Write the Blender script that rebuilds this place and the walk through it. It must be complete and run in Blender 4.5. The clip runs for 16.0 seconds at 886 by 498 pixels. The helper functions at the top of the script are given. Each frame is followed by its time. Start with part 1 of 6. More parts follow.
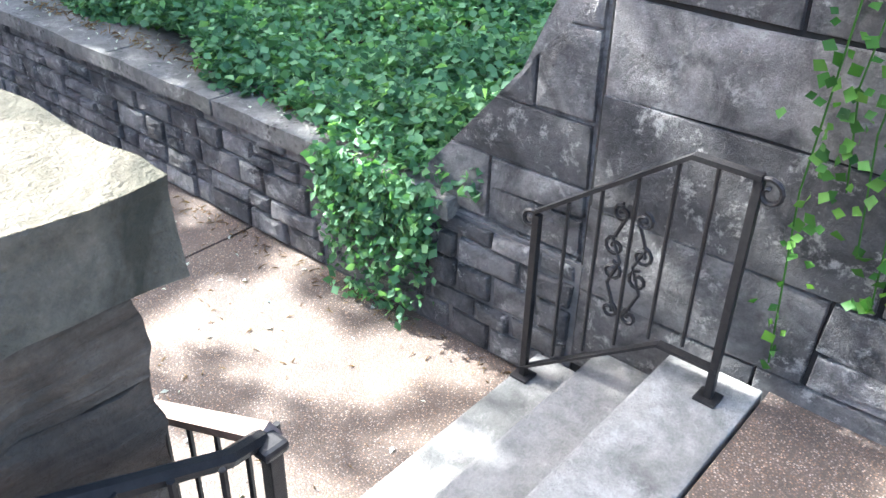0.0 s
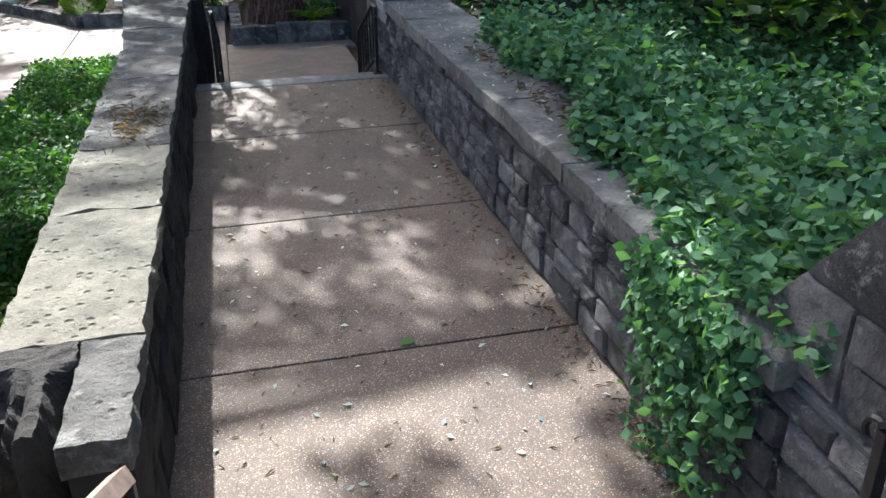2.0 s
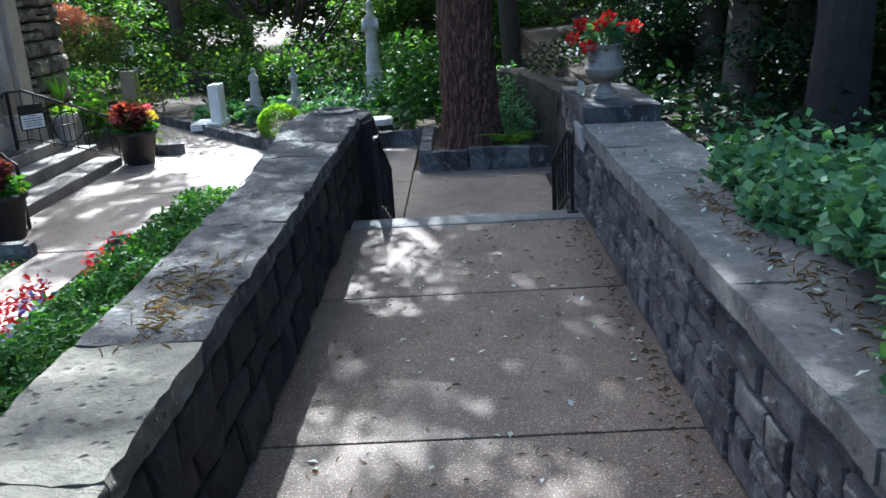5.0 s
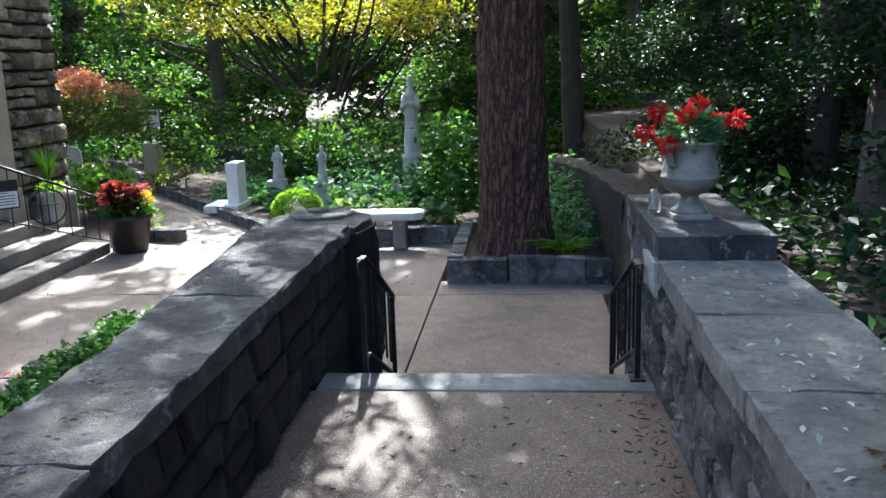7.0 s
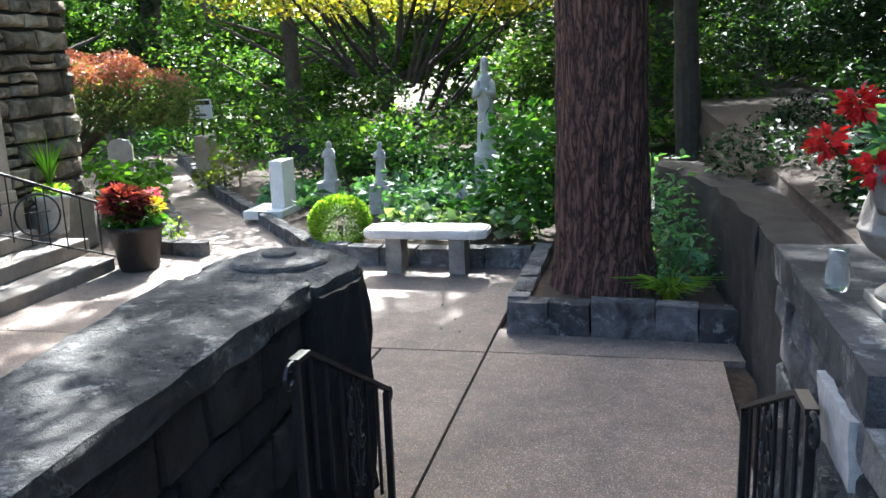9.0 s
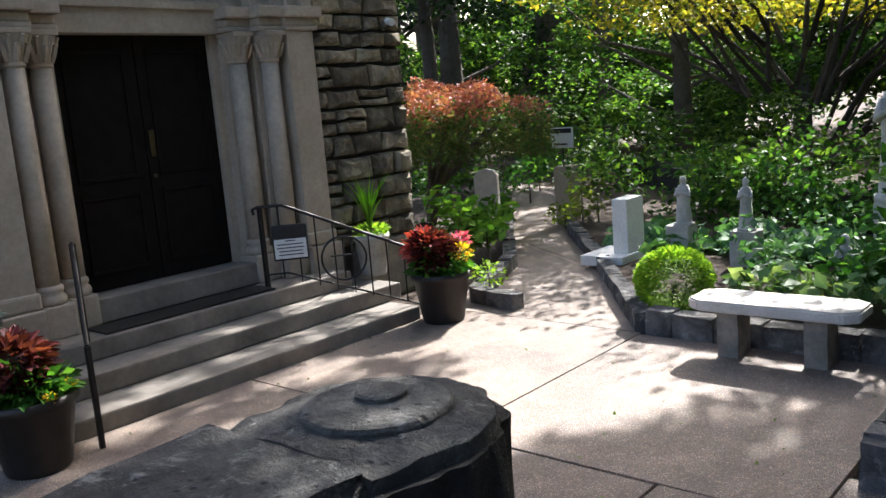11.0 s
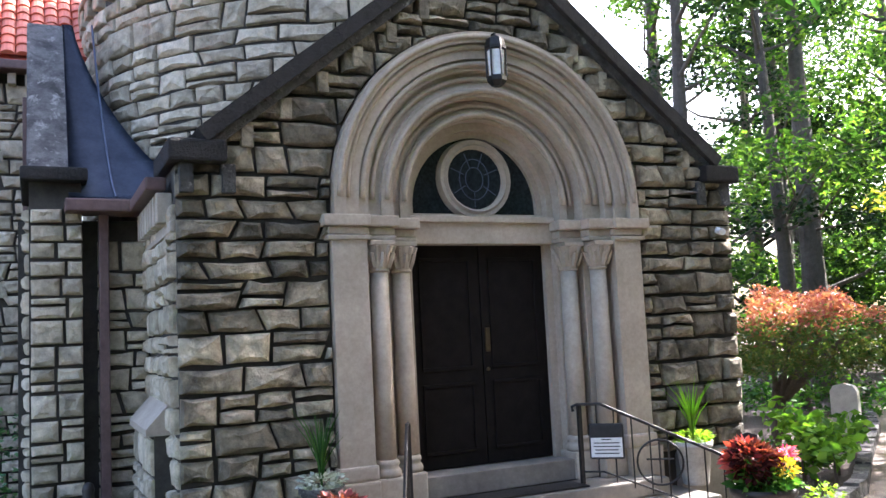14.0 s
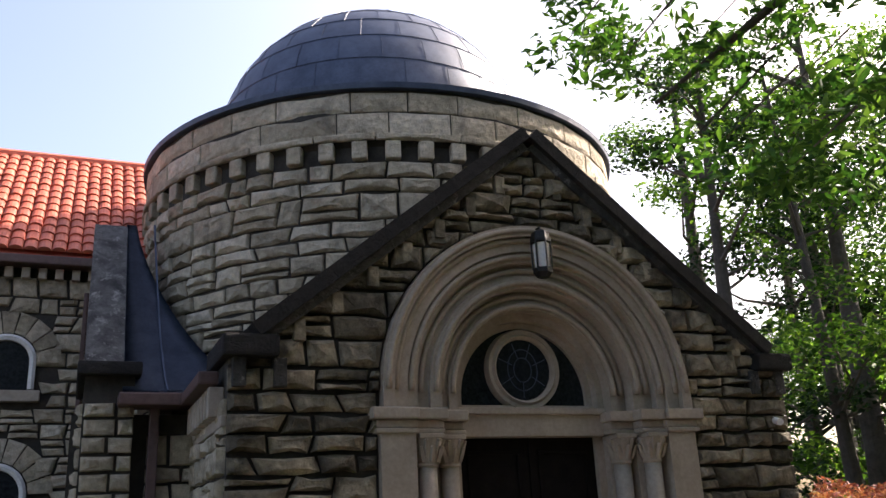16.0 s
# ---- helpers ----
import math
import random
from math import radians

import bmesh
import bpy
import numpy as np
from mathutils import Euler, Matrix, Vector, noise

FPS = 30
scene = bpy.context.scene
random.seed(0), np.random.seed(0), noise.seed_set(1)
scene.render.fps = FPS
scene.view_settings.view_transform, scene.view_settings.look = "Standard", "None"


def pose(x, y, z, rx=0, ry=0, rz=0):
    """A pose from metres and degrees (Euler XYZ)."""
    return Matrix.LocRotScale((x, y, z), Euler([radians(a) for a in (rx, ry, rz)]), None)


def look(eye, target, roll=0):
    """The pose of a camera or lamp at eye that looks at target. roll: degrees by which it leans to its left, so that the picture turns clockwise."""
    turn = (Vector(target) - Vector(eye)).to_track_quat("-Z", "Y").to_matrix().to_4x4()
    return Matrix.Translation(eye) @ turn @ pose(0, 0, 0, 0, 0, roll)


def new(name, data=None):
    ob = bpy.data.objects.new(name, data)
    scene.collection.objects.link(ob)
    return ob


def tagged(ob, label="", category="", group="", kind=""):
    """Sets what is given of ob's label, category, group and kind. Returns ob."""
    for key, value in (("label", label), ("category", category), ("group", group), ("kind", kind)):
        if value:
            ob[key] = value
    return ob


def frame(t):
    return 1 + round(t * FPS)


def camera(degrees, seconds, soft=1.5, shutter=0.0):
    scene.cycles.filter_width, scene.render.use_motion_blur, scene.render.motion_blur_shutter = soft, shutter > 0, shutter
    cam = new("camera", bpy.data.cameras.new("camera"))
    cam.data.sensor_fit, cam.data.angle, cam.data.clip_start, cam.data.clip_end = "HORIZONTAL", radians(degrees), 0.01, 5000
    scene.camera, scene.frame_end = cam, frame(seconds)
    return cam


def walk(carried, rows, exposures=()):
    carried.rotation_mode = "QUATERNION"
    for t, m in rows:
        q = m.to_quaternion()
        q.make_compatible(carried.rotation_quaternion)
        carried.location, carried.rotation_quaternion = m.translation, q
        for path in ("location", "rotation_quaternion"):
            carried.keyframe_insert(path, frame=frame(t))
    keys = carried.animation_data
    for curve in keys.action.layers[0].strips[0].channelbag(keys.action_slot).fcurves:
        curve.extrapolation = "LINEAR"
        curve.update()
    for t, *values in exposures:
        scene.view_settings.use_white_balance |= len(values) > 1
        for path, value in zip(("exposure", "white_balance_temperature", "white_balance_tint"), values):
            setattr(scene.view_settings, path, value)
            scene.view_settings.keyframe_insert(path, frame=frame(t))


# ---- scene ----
cam = camera(54.7, 16.0)
PATH = [
    (0, (2.558, 0.897, 3.161), (3.866, 1.986, 2.11), 1.4),
    (0.5, (2.872, 0.898, 2.967), (4.013, 2.046, 1.791), -2.6),
    (1, (3.112, 0.867, 2.826), (4.1, 2.147, 1.649), -2.1),
    (1.5, (3.39, 0.929, 2.809), (4.25, 2.429, 1.804), 0.7),
    (1.6, (3.464, 0.975, 2.797), (4.272, 2.529, 1.831), 0.0),
    (2, (3.8, 1.253, 2.687), (4.217, 3.008, 1.823), -0.9),
    (2.5, (4.093, 1.485, 2.701), (4.108, 3.299, 1.86), -2.1),
    (3, (4.179, 1.82, 2.679), (4.102, 3.621, 1.815), -2.9),
    (3.5, (4.175, 2.179, 2.713), (4.102, 3.998, 1.886), -3.3),
    (4, (4.236, 2.451, 2.584), (4.051, 4.308, 1.865), -4.1),
    (4.5, (4.281, 2.775, 2.489), (4.15, 4.66, 1.835), -4.1),
    (5, (4.335, 3.156, 2.368), (4.279, 5.065, 1.774), -3.5),
    (5.2, (4.37, 3.326, 2.328), (4.295, 5.241, 1.755), -3.2),
    (7.3, (4.651, 5.752, 2.275), (4.431, 7.696, 1.86), -2.2),
    (7.5, (4.682, 5.983, 2.266), (4.438, 7.924, 1.847), -2.5),
    (8, (4.747, 6.569, 2.228), (4.447, 8.502, 1.809), -1.3),
    (8.2, (4.749, 6.814, 2.214), (4.447, 8.745, 1.789), -1.0),
    (10.3, (4.921, 9.307, 2.064), (3.856, 10.951, 1.663), -3.9),
    (10.5, (4.957, 9.505, 2.132), (3.782, 11.076, 1.745), -3.5),
    (11, (4.95, 9.756, 2.132), (3.651, 11.239, 1.796), -4.7),
    (11.5, (5.052, 10.014, 2.129), (3.526, 11.279, 1.864), -3.1),
    (12, (5.169, 10.046, 2.179), (3.441, 11.035, 1.989), -0.4),
    (12.5, (5.251, 9.932, 2.224), (3.491, 10.874, 2.087), -0.8),
    (13, (5.248, 9.93, 2.152), (3.493, 10.887, 2.091), -0.5),
    (13.5, (5.442, 9.856, 2.107), (3.669, 10.78, 2.159), -1.6),
    (14, (5.568, 9.839, 2.093), (3.774, 10.702, 2.282), -2.8),
    (14.5, (5.616, 9.825, 2.151), (3.812, 10.653, 2.402), -2.7),
    (15, (5.589, 9.776, 2.171), (3.795, 10.605, 2.481), -2.3),
    (15.5, (5.633, 9.785, 2.158), (3.862, 10.589, 2.624), -2.8),
    (16, (5.605, 9.756, 2.146), (3.859, 10.514, 2.76), -2.9),
]
EXPOSURES = [(0, 3.1, 5700, 8), (0.5, 2.4, 5750, 9), (1, 2.02, 5750, 9), (1.5, 1.9, 5800, 9), (2, 1.85, 5850, 8), (3.5, 1.55, 5850, 9), (4.5, 1.9, 5600, 7), (5, 2.0, 5300, 5), (7.5, 2.45, 5650, 7), (8, 2.65, 5650, 7), (10.5, 2.1, 6050, 11), (11, 1.85, 6100, 12), (12, 2.15, 6050, 15), (12.5, 2.6, 5950, 16), (13, 2.8, 5950, 17), (14.5, 3.2, 6100, 17), (15.5, 2.85, 6200, 17), (16, 1.5, 6800, 18)]
walk(cam, [(t, look(eye, target, roll)) for t, eye, target, roll in PATH], EXPOSURES)

# ---- world and sun ----
world = bpy.data.worlds.new("sky")
scene.world = world
world.use_nodes = True
wn = world.node_tree
sky = wn.nodes.new("ShaderNodeTexSky")
sky.sky_type = "NISHITA"
sky.sun_disc = False
sky.dust_density, sky.air_density = 5.0, 1.0
SUN = Vector((-0.14, 1.0, 0.84)).normalized()
sky.sun_elevation = math.asin(SUN.z)
sky.sun_rotation = math.atan2(SUN.x, SUN.y)
wn.links.new(sky.outputs[0], wn.nodes["Background"].inputs[0])
wn.nodes["Background"].inputs[1].default_value = 0.14
sun = new("sun", bpy.data.lights.new("sun", "SUN"))
sun.data.energy, sun.data.angle, sun.data.color = 5.0, radians(0.55), (1.0, 0.95, 0.87)
sun.matrix_world = look(SUN * 60, (0, 0, 0))

# ---- materials ----
def material(name, rough=0.8, metal=0.0):
    m = bpy.data.materials.new(name)
    m.use_nodes = True
    b = m.node_tree.nodes["Principled BSDF"]
    b.inputs["Roughness"].default_value, b.inputs["Metallic"].default_value = rough, metal
    b.inputs["Specular IOR Level"].default_value = 0.35
    return m, m.node_tree, b


def node(nt, kind, **inputs):
    n = nt.nodes.new(kind)
    for k, v in inputs.items():
        n.inputs[k.replace("_", " ")].default_value = v
    return n


def ramp(nt, fac, stops):
    r = nt.nodes.new("ShaderNodeValToRGB")
    e = r.color_ramp.elements
    while len(e) < len(stops):
        e.new(0.5)
    for i, (p, c) in enumerate(stops):
        e[i].position, e[i].color = p, (*c, 1)
    nt.links.new(fac, r.inputs[0])
    return r.outputs[0]


def mix(nt, a, b, fac, mode="MIX"):
    m = nt.nodes.new("ShaderNodeMix")
    m.data_type, m.blend_type = "RGBA", mode
    for sock, v in ((m.inputs[0], fac), (m.inputs[6], a), (m.inputs[7], b)):
        if isinstance(v, (int, float)):
            sock.default_value = v
        elif isinstance(v, tuple):
            sock.default_value = (*v, 1)
        else:
            nt.links.new(v, sock)
    return m.outputs[2]


def coords(nt):
    return nt.nodes.new("ShaderNodeNewGeometry").outputs["Position"]


def noise_of(nt, scale, detail=5.0, rough=0.6, vec=None, distort=0.0):
    n = node(nt, "ShaderNodeTexNoise", Scale=scale, Detail=detail, Roughness=rough, Distortion=distort)
    nt.links.new(vec or coords(nt), n.inputs["Vector"])
    return n.outputs[0]


def bump(nt, b, height, strength=0.5, dist=0.02):
    n = node(nt, "ShaderNodeBump", Strength=strength, Distance=dist)
    nt.links.new(height, n.inputs["Height"])
    nt.links.new(n.outputs[0], b.inputs["Normal"])


def rock(name, dark, mid, light, stain=(0.05, 0.05, 0.045), stain_at=0.62, scale=1.0, bumpy=0.9, rough=0.9, pits=0.0, lichen=0.0, strata=0.0, contrast=0.0):
    m, nt, b = material(name, rough)
    info = nt.nodes.new("ShaderNodeObjectInfo").outputs["Random"]
    isl = nt.nodes.new("ShaderNodeNewGeometry").outputs["Random Per Island"]
    add = nt.nodes.new("ShaderNodeMath")
    add.operation = "ADD"
    nt.links.new(info, add.inputs[0]); nt.links.new(isl, add.inputs[1])
    fr = nt.nodes.new("ShaderNodeMath")
    fr.operation = "FRACT"
    nt.links.new(add.outputs[0], fr.inputs[0])
    base = ramp(nt, fr.outputs[0], [(0.0, dark), (0.5, mid), (1.0, light)])
    grain = noise_of(nt, 9 * scale, 8, 0.7)
    c = mix(nt, base, ramp(nt, grain, [(0.3, (0.55, 0.55, 0.55)), (0.7, (1.25, 1.25, 1.25))]), 0.75, "MULTIPLY")
    big = noise_of(nt, 1.7 * scale, 6, 0.65, None, 0.6)
    c = mix(nt, c, stain, ramp(nt, big, [(stain_at - 0.1, (0, 0, 0)), (stain_at + 0.12, (0.8, 0.8, 0.8))]))
    fine = noise_of(nt, 60 * scale, 4, 0.7)
    c = mix(nt, c, ramp(nt, fine, [(0.35, (0.75, 0.75, 0.75)), (0.65, (1.15, 1.15, 1.15))]), 0.5, "MULTIPLY")
    h = mix(nt, grain, fine, 0.3)
    if contrast:
        chip = node(nt, "ShaderNodeTexVoronoi", Scale=11.0)
        nt.links.new(mix(nt, coords(nt), noise_of(nt, 5.0, 4), 0.12), chip.inputs["Vector"])
        c = mix(nt, c, ramp(nt, chip.outputs["Distance"], [(0.1, (1.15, 1.14, 1.1)), (0.7, (0.7, 0.69, 0.68))]), 0.7 * contrast, "MULTIPLY")
        soot = noise_of(nt, 0.55, 5, 0.6, None, 0.8)
        c = mix(nt, c, ramp(nt, soot, [(0.4, (0.42, 0.41, 0.4)), (0.58, (1.1, 1.1, 1.1))]), 0.8 * contrast, "MULTIPLY")
        h = mix(nt, h, chip.outputs["Distance"], 0.35)
    if lichen:
        pale = noise_of(nt, 3.3 * scale, 7, 0.78, None, 0.25)
        c = mix(nt, c, (0.42, 0.41, 0.38), ramp(nt, pale, [(0.55, (0, 0, 0)), (0.64, (lichen,) * 3)]))
    if strata:
        mp = node(nt, "ShaderNodeMapping", Scale=(1.2, 1.2, 9.0), Rotation=(0.25, 0.1, 0.0))
        nt.links.new(coords(nt), mp.inputs["Vector"])
        lay = noise_of(nt, 1.6, 6, 0.65, mp.outputs[0], 0.5)
        c = mix(nt, c, ramp(nt, lay, [(0.35, (0.45, 0.4, 0.36)), (0.55, (1.1, 1.1, 1.1))]), strata, "MULTIPLY")
        h = mix(nt, h, lay, 0.6)
    if pits:
        v = node(nt, "ShaderNodeTexVoronoi", Scale=19.0)
        nt.links.new(coords(nt), v.inputs["Vector"])
        pit = ramp(nt, v.outputs["Distance"], [(0.12, (0, 0, 0)), (0.3, (1, 1, 1))])
        where = ramp(nt, noise_of(nt, 3.0, 3), [(0.45, (0, 0, 0)), (0.6, (1, 1, 1))])
        pit = mix(nt, (1.0, 1.0, 1.0), pit, where)
        h = mix(nt, h, pit, pits, "MULTIPLY")
        c = mix(nt, c, mix(nt, (0.3, 0.28, 0.26), (1.0, 1.0, 1.0), pit), 0.8, "MULTIPLY")
    nt.links.new(c, b.inputs["Base Color"])
    bump(nt, b, h, bumpy, 0.07)
    return m


def plain(name, a, c2, scale=6.0, rough=0.7, metal=0.0, bumpy=0.25, dist=0.01, rand=0.0):
    m, nt, b = material(name, rough, metal)
    n1 = noise_of(nt, scale, 6, 0.65)
    c = ramp(nt, n1, [(0.3, a), (0.7, c2)])
    n2 = noise_of(nt, scale * 9, 4, 0.7)
    c = mix(nt, c, ramp(nt, n2, [(0.35, (0.8, 0.8, 0.8)), (0.65, (1.12, 1.12, 1.12))]), 0.6, "MULTIPLY")
    if rand:
        info = nt.nodes.new("ShaderNodeObjectInfo").outputs["Random"]
        c = mix(nt, c, ramp(nt, info, [(0.0, (1 - rand,) * 3), (1.0, (1 + rand,) * 3)]), 1.0, "MULTIPLY")
    nt.links.new(c, b.inputs["Base Color"])
    bump(nt, b, mix(nt, n1, n2, 0.5), bumpy, dist)
    return m


def leafy(name, dark, mid, light, trans=0.45):
    m, nt, b = material(name, 0.55)
    b.inputs["Specular IOR Level"].default_value = 0.22
    isl = nt.nodes.new("ShaderNodeNewGeometry").outputs["Random Per Island"]
    c = ramp(nt, isl, [(0.0, dark), (0.55, mid), (1.0, light)])
    patch = noise_of(nt, 1.3, 3, 0.5)
    c = mix(nt, c, ramp(nt, patch, [(0.35, (0.7, 0.75, 0.7)), (0.65, (1.2, 1.15, 1.0))]), 0.7, "MULTIPLY")
    nt.links.new(c, b.inputs["Base Color"])
    t = nt.nodes.new("ShaderNodeBsdfTranslucent")
    nt.links.new(mix(nt, c, (1.35, 1.5, 0.5), 1.0, "MULTIPLY"), t.inputs[0])
    mx = node(nt, "ShaderNodeMixShader", Fac=trans)
    nt.links.new(b.outputs[0], mx.inputs[1]); nt.links.new(t.outputs[0], mx.inputs[2])
    nt.links.new(mx.outputs[0], nt.nodes["Material Output"].inputs[0])
    return m


def aggregate(name, base, pebble, light, speck=0.9, scale=105.0):
    m, nt, b = material(name, 0.7)
    pos = coords(nt)
    v = node(nt, "ShaderNodeTexVoronoi", Scale=scale)
    nt.links.new(pos, v.inputs["Vector"])
    sep = nt.nodes.new("ShaderNodeSeparateColor")
    nt.links.new(v.outputs["Color"], sep.inputs[0])
    peb = ramp(nt, sep.outputs[0], [(0.0, base), (0.55, pebble), (speck - 0.1, tuple(1.25 * q for q in pebble)), (speck, light)])
    tint = ramp(nt, sep.outputs[1], [(0.0, (0.85, 0.9, 1.0)), (0.5, (1, 1, 1)), (1.0, (1.25, 1.0, 0.8))])
    peb = mix(nt, peb, tint, 1.0, "MULTIPLY")
    c = mix(nt, peb, base, ramp(nt, v.outputs["Distance"], [(0.3, (0, 0, 0)), (0.6, (1, 1, 1))]))
    big = noise_of(nt, 0.8, 6, 0.65, pos, 0.4)
    c = mix(nt, c, ramp(nt, big, [(0.3, (0.55, 0.55, 0.58)), (0.7, (1.2, 1.15, 1.08))]), 0.85, "MULTIPLY")
    mid = noise_of(nt, 6.0, 6, 0.72, pos)
    c = mix(nt, c, ramp(nt, mid, [(0.3, (0.68, 0.66, 0.64)), (0.7, (1.18, 1.17, 1.15))]), 0.8, "MULTIPLY")
    spots = noise_of(nt, 2.3, 8, 0.8, pos, 0.5)
    c = mix(nt, c, tuple(0.4 * q for q in base), ramp(nt, spots, [(0.6, (0, 0, 0)), (0.72, (0.55, 0.55, 0.55))]))
    nt.links.new(c, b.inputs["Base Color"])
    bump(nt, b, mix(nt, v.outputs["Distance"], mid, 0.25), 0.5, -0.007)
    return m


CHURCH = rock("rock_faced_limestone", (0.22, 0.19, 0.135), (0.48, 0.41, 0.295), (0.66, 0.57, 0.41), (0.035, 0.033, 0.028), 0.54, 1.15, 1.0, contrast=1.0)
# Lighter, less sooty copy of CHURCH; brighter daylight is put into its colour
LITSTONE = rock("lit_clean_rock_faced_limestone", (0.42, 0.36, 0.26), (0.6, 0.515, 0.375), (0.74, 0.65, 0.5), (0.15, 0.13, 0.1), 0.62, 1.15, 1.0, contrast=0.35)
MORTAR = plain("dark_mortar", (0.03, 0.027, 0.023), (0.07, 0.062, 0.052), 5.0, 0.95, 0, 0.5)
DRESSED = plain("dressed_limestone", (0.33, 0.275, 0.215), (0.44, 0.375, 0.3), 2.5, 0.8, 0, 0.25, 0.01)
WALLSTONE = rock("weathered_wall_stone", (0.11, 0.106, 0.104), (0.19, 0.183, 0.177), (0.31, 0.294, 0.28), (0.027, 0.027, 0.027), 0.52, 2.0, 1.0, 0.9, 0.0, 0.75)
# Shade on the parapet face put into the colour; serves stained copings too
DARKSTONE = rock("shade_and_stain_dark_stone", (0.018, 0.017, 0.016), (0.034, 0.031, 0.028), (0.07, 0.062, 0.052), (0.012, 0.012, 0.012), 0.52)
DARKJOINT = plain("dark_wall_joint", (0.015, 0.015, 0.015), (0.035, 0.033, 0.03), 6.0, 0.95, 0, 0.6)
JOINT = plain("wall_joint_mortar", (0.07, 0.068, 0.066), (0.15, 0.145, 0.14), 6.0, 0.95, 0, 0.6)
PLINTH = plain("smooth_plinth_stone", (0.13, 0.12, 0.1), (0.25, 0.23, 0.195), 2.2, 0.85, 0, 0.3)
COPE = rock("pitted_coping_stone", (0.19, 0.175, 0.135), (0.24, 0.22, 0.17), (0.29, 0.265, 0.205), (0.06, 0.06, 0.045), 0.55, 1.2, 0.7, 0.9, 0.85)
DARKCOPE = rock("grey_weathered_coping", (0.085, 0.082, 0.076), (0.13, 0.125, 0.115), (0.19, 0.18, 0.16), (0.03, 0.03, 0.028), 0.52, 1.5, 1.0, 0.9, 0.6, 0.55)
CAPSTONE = rock("pier_cap_sandstone", (0.2, 0.175, 0.12), (0.24, 0.21, 0.15), (0.28, 0.245, 0.18), (0.035, 0.036, 0.02), 0.46, 1.6, 1.0)
PIERSTONE = rock("pier_sandstone", (0.1, 0.08, 0.055), (0.14, 0.11, 0.08), (0.19, 0.155, 0.115), (0.05, 0.042, 0.032), 0.5, 1.3, 1.0, 0.9, 0.0, 0.0, 0.8)
# Lighter than WALLSTONE: dappled sun and litter on the coping put into colour
RIGHTCOPE = rock("flat_grey_coping", (0.17, 0.165, 0.15), (0.23, 0.222, 0.2), (0.3, 0.285, 0.255), (0.07, 0.07, 0.06), 0.56, 1.8, 0.8, 0.9, 0.3, 0.5)
STEPSTONE = rock("step_stone", (0.2, 0.195, 0.18), (0.25, 0.245, 0.225), (0.3, 0.29, 0.265), (0.08, 0.08, 0.07), 0.55, 1.3, 0.5, 0.85, 0.0, 0.3)
PALESTEP = plain("pale_step_stone", (0.12, 0.108, 0.094), (0.26, 0.233, 0.2), 1.8, 0.8, 0, 0.3)
WALKWAY = aggregate("walkway_aggregate", (0.1, 0.079, 0.063), (0.18, 0.138, 0.106), (0.38, 0.32, 0.26), 0.9, 120.0)
COURT = aggregate("court_aggregate", (0.18, 0.15, 0.127), (0.3, 0.245, 0.205), (0.5, 0.45, 0.39), 0.9, 115.0)
SOIL = plain("mulch_soil", (0.035, 0.025, 0.018), (0.1, 0.07, 0.05), 14.0, 0.95, 0, 0.9, 0.04)
IRON = plain("black_iron", (0.012, 0.012, 0.013), (0.03, 0.028, 0.027), 30.0, 0.45, 0.3, 0.3, 0.003)
RUST = plain("weathered_rail_top", (0.12, 0.08, 0.06), (0.24, 0.18, 0.15), 18.0, 0.8, 0, 0.3, 0.004)
DOORWOOD = plain("dark_stained_door", (0.006, 0.005, 0.0045), (0.013, 0.01, 0.009), 8.0, 0.75, 0, 0.2, 0.004)
DOORWOOD.node_tree.nodes["Principled BSDF"].inputs["Specular IOR Level"].default_value = 0.1
BRASS = plain("aged_brass", (0.06, 0.045, 0.025), (0.12, 0.09, 0.05), 20.0, 0.45, 0.8)
LEAD = plain("blue_grey_lead", (0.04, 0.055, 0.09), (0.085, 0.11, 0.165), 3.0, 0.5, 0.1, 0.25)
GUTTER = plain("brown_gutter", (0.09, 0.055, 0.05), (0.15, 0.095, 0.085), 10.0, 0.5)
TILE = plain("red_clay_tile", (0.42, 0.09, 0.05), (0.55, 0.15, 0.085), 5.0, 0.6, 0, 0.3, 0.01, 0.25)
GLASS = plain("dark_leaded_glass", (0.008, 0.01, 0.012), (0.03, 0.035, 0.04), 25.0, 0.08, 0.0, 0.15, 0.004)
def furrowed(name, ridge, groove):
    m, nt, b = material(name, 0.95)
    mp = node(nt, "ShaderNodeMapping", Scale=(1.0, 1.0, 0.22))
    nt.links.new(coords(nt), mp.inputs["Vector"])
    wob = noise_of(nt, 5.0, 4, 0.6, mp.outputs[0])
    v = node(nt, "ShaderNodeTexVoronoi", Scale=20.0)
    v.feature = "DISTANCE_TO_EDGE"
    nt.links.new(mix(nt, mp.outputs[0], wob, 0.3), v.inputs["Vector"])
    grain = noise_of(nt, 38.0, 6, 0.7)
    c = ramp(nt, v.outputs["Distance"], [(0.0, groove), (0.16, tuple(0.6 * q for q in ridge)), (0.4, ridge)])
    c = mix(nt, c, ramp(nt, grain, [(0.3, (0.6, 0.6, 0.6)), (0.7, (1.3, 1.25, 1.2))]), 0.8, "MULTIPLY")
    nt.links.new(c, b.inputs["Base Color"])
    bump(nt, b, mix(nt, v.outputs["Distance"], grain, 0.25), 1.0, 0.06)
    return m


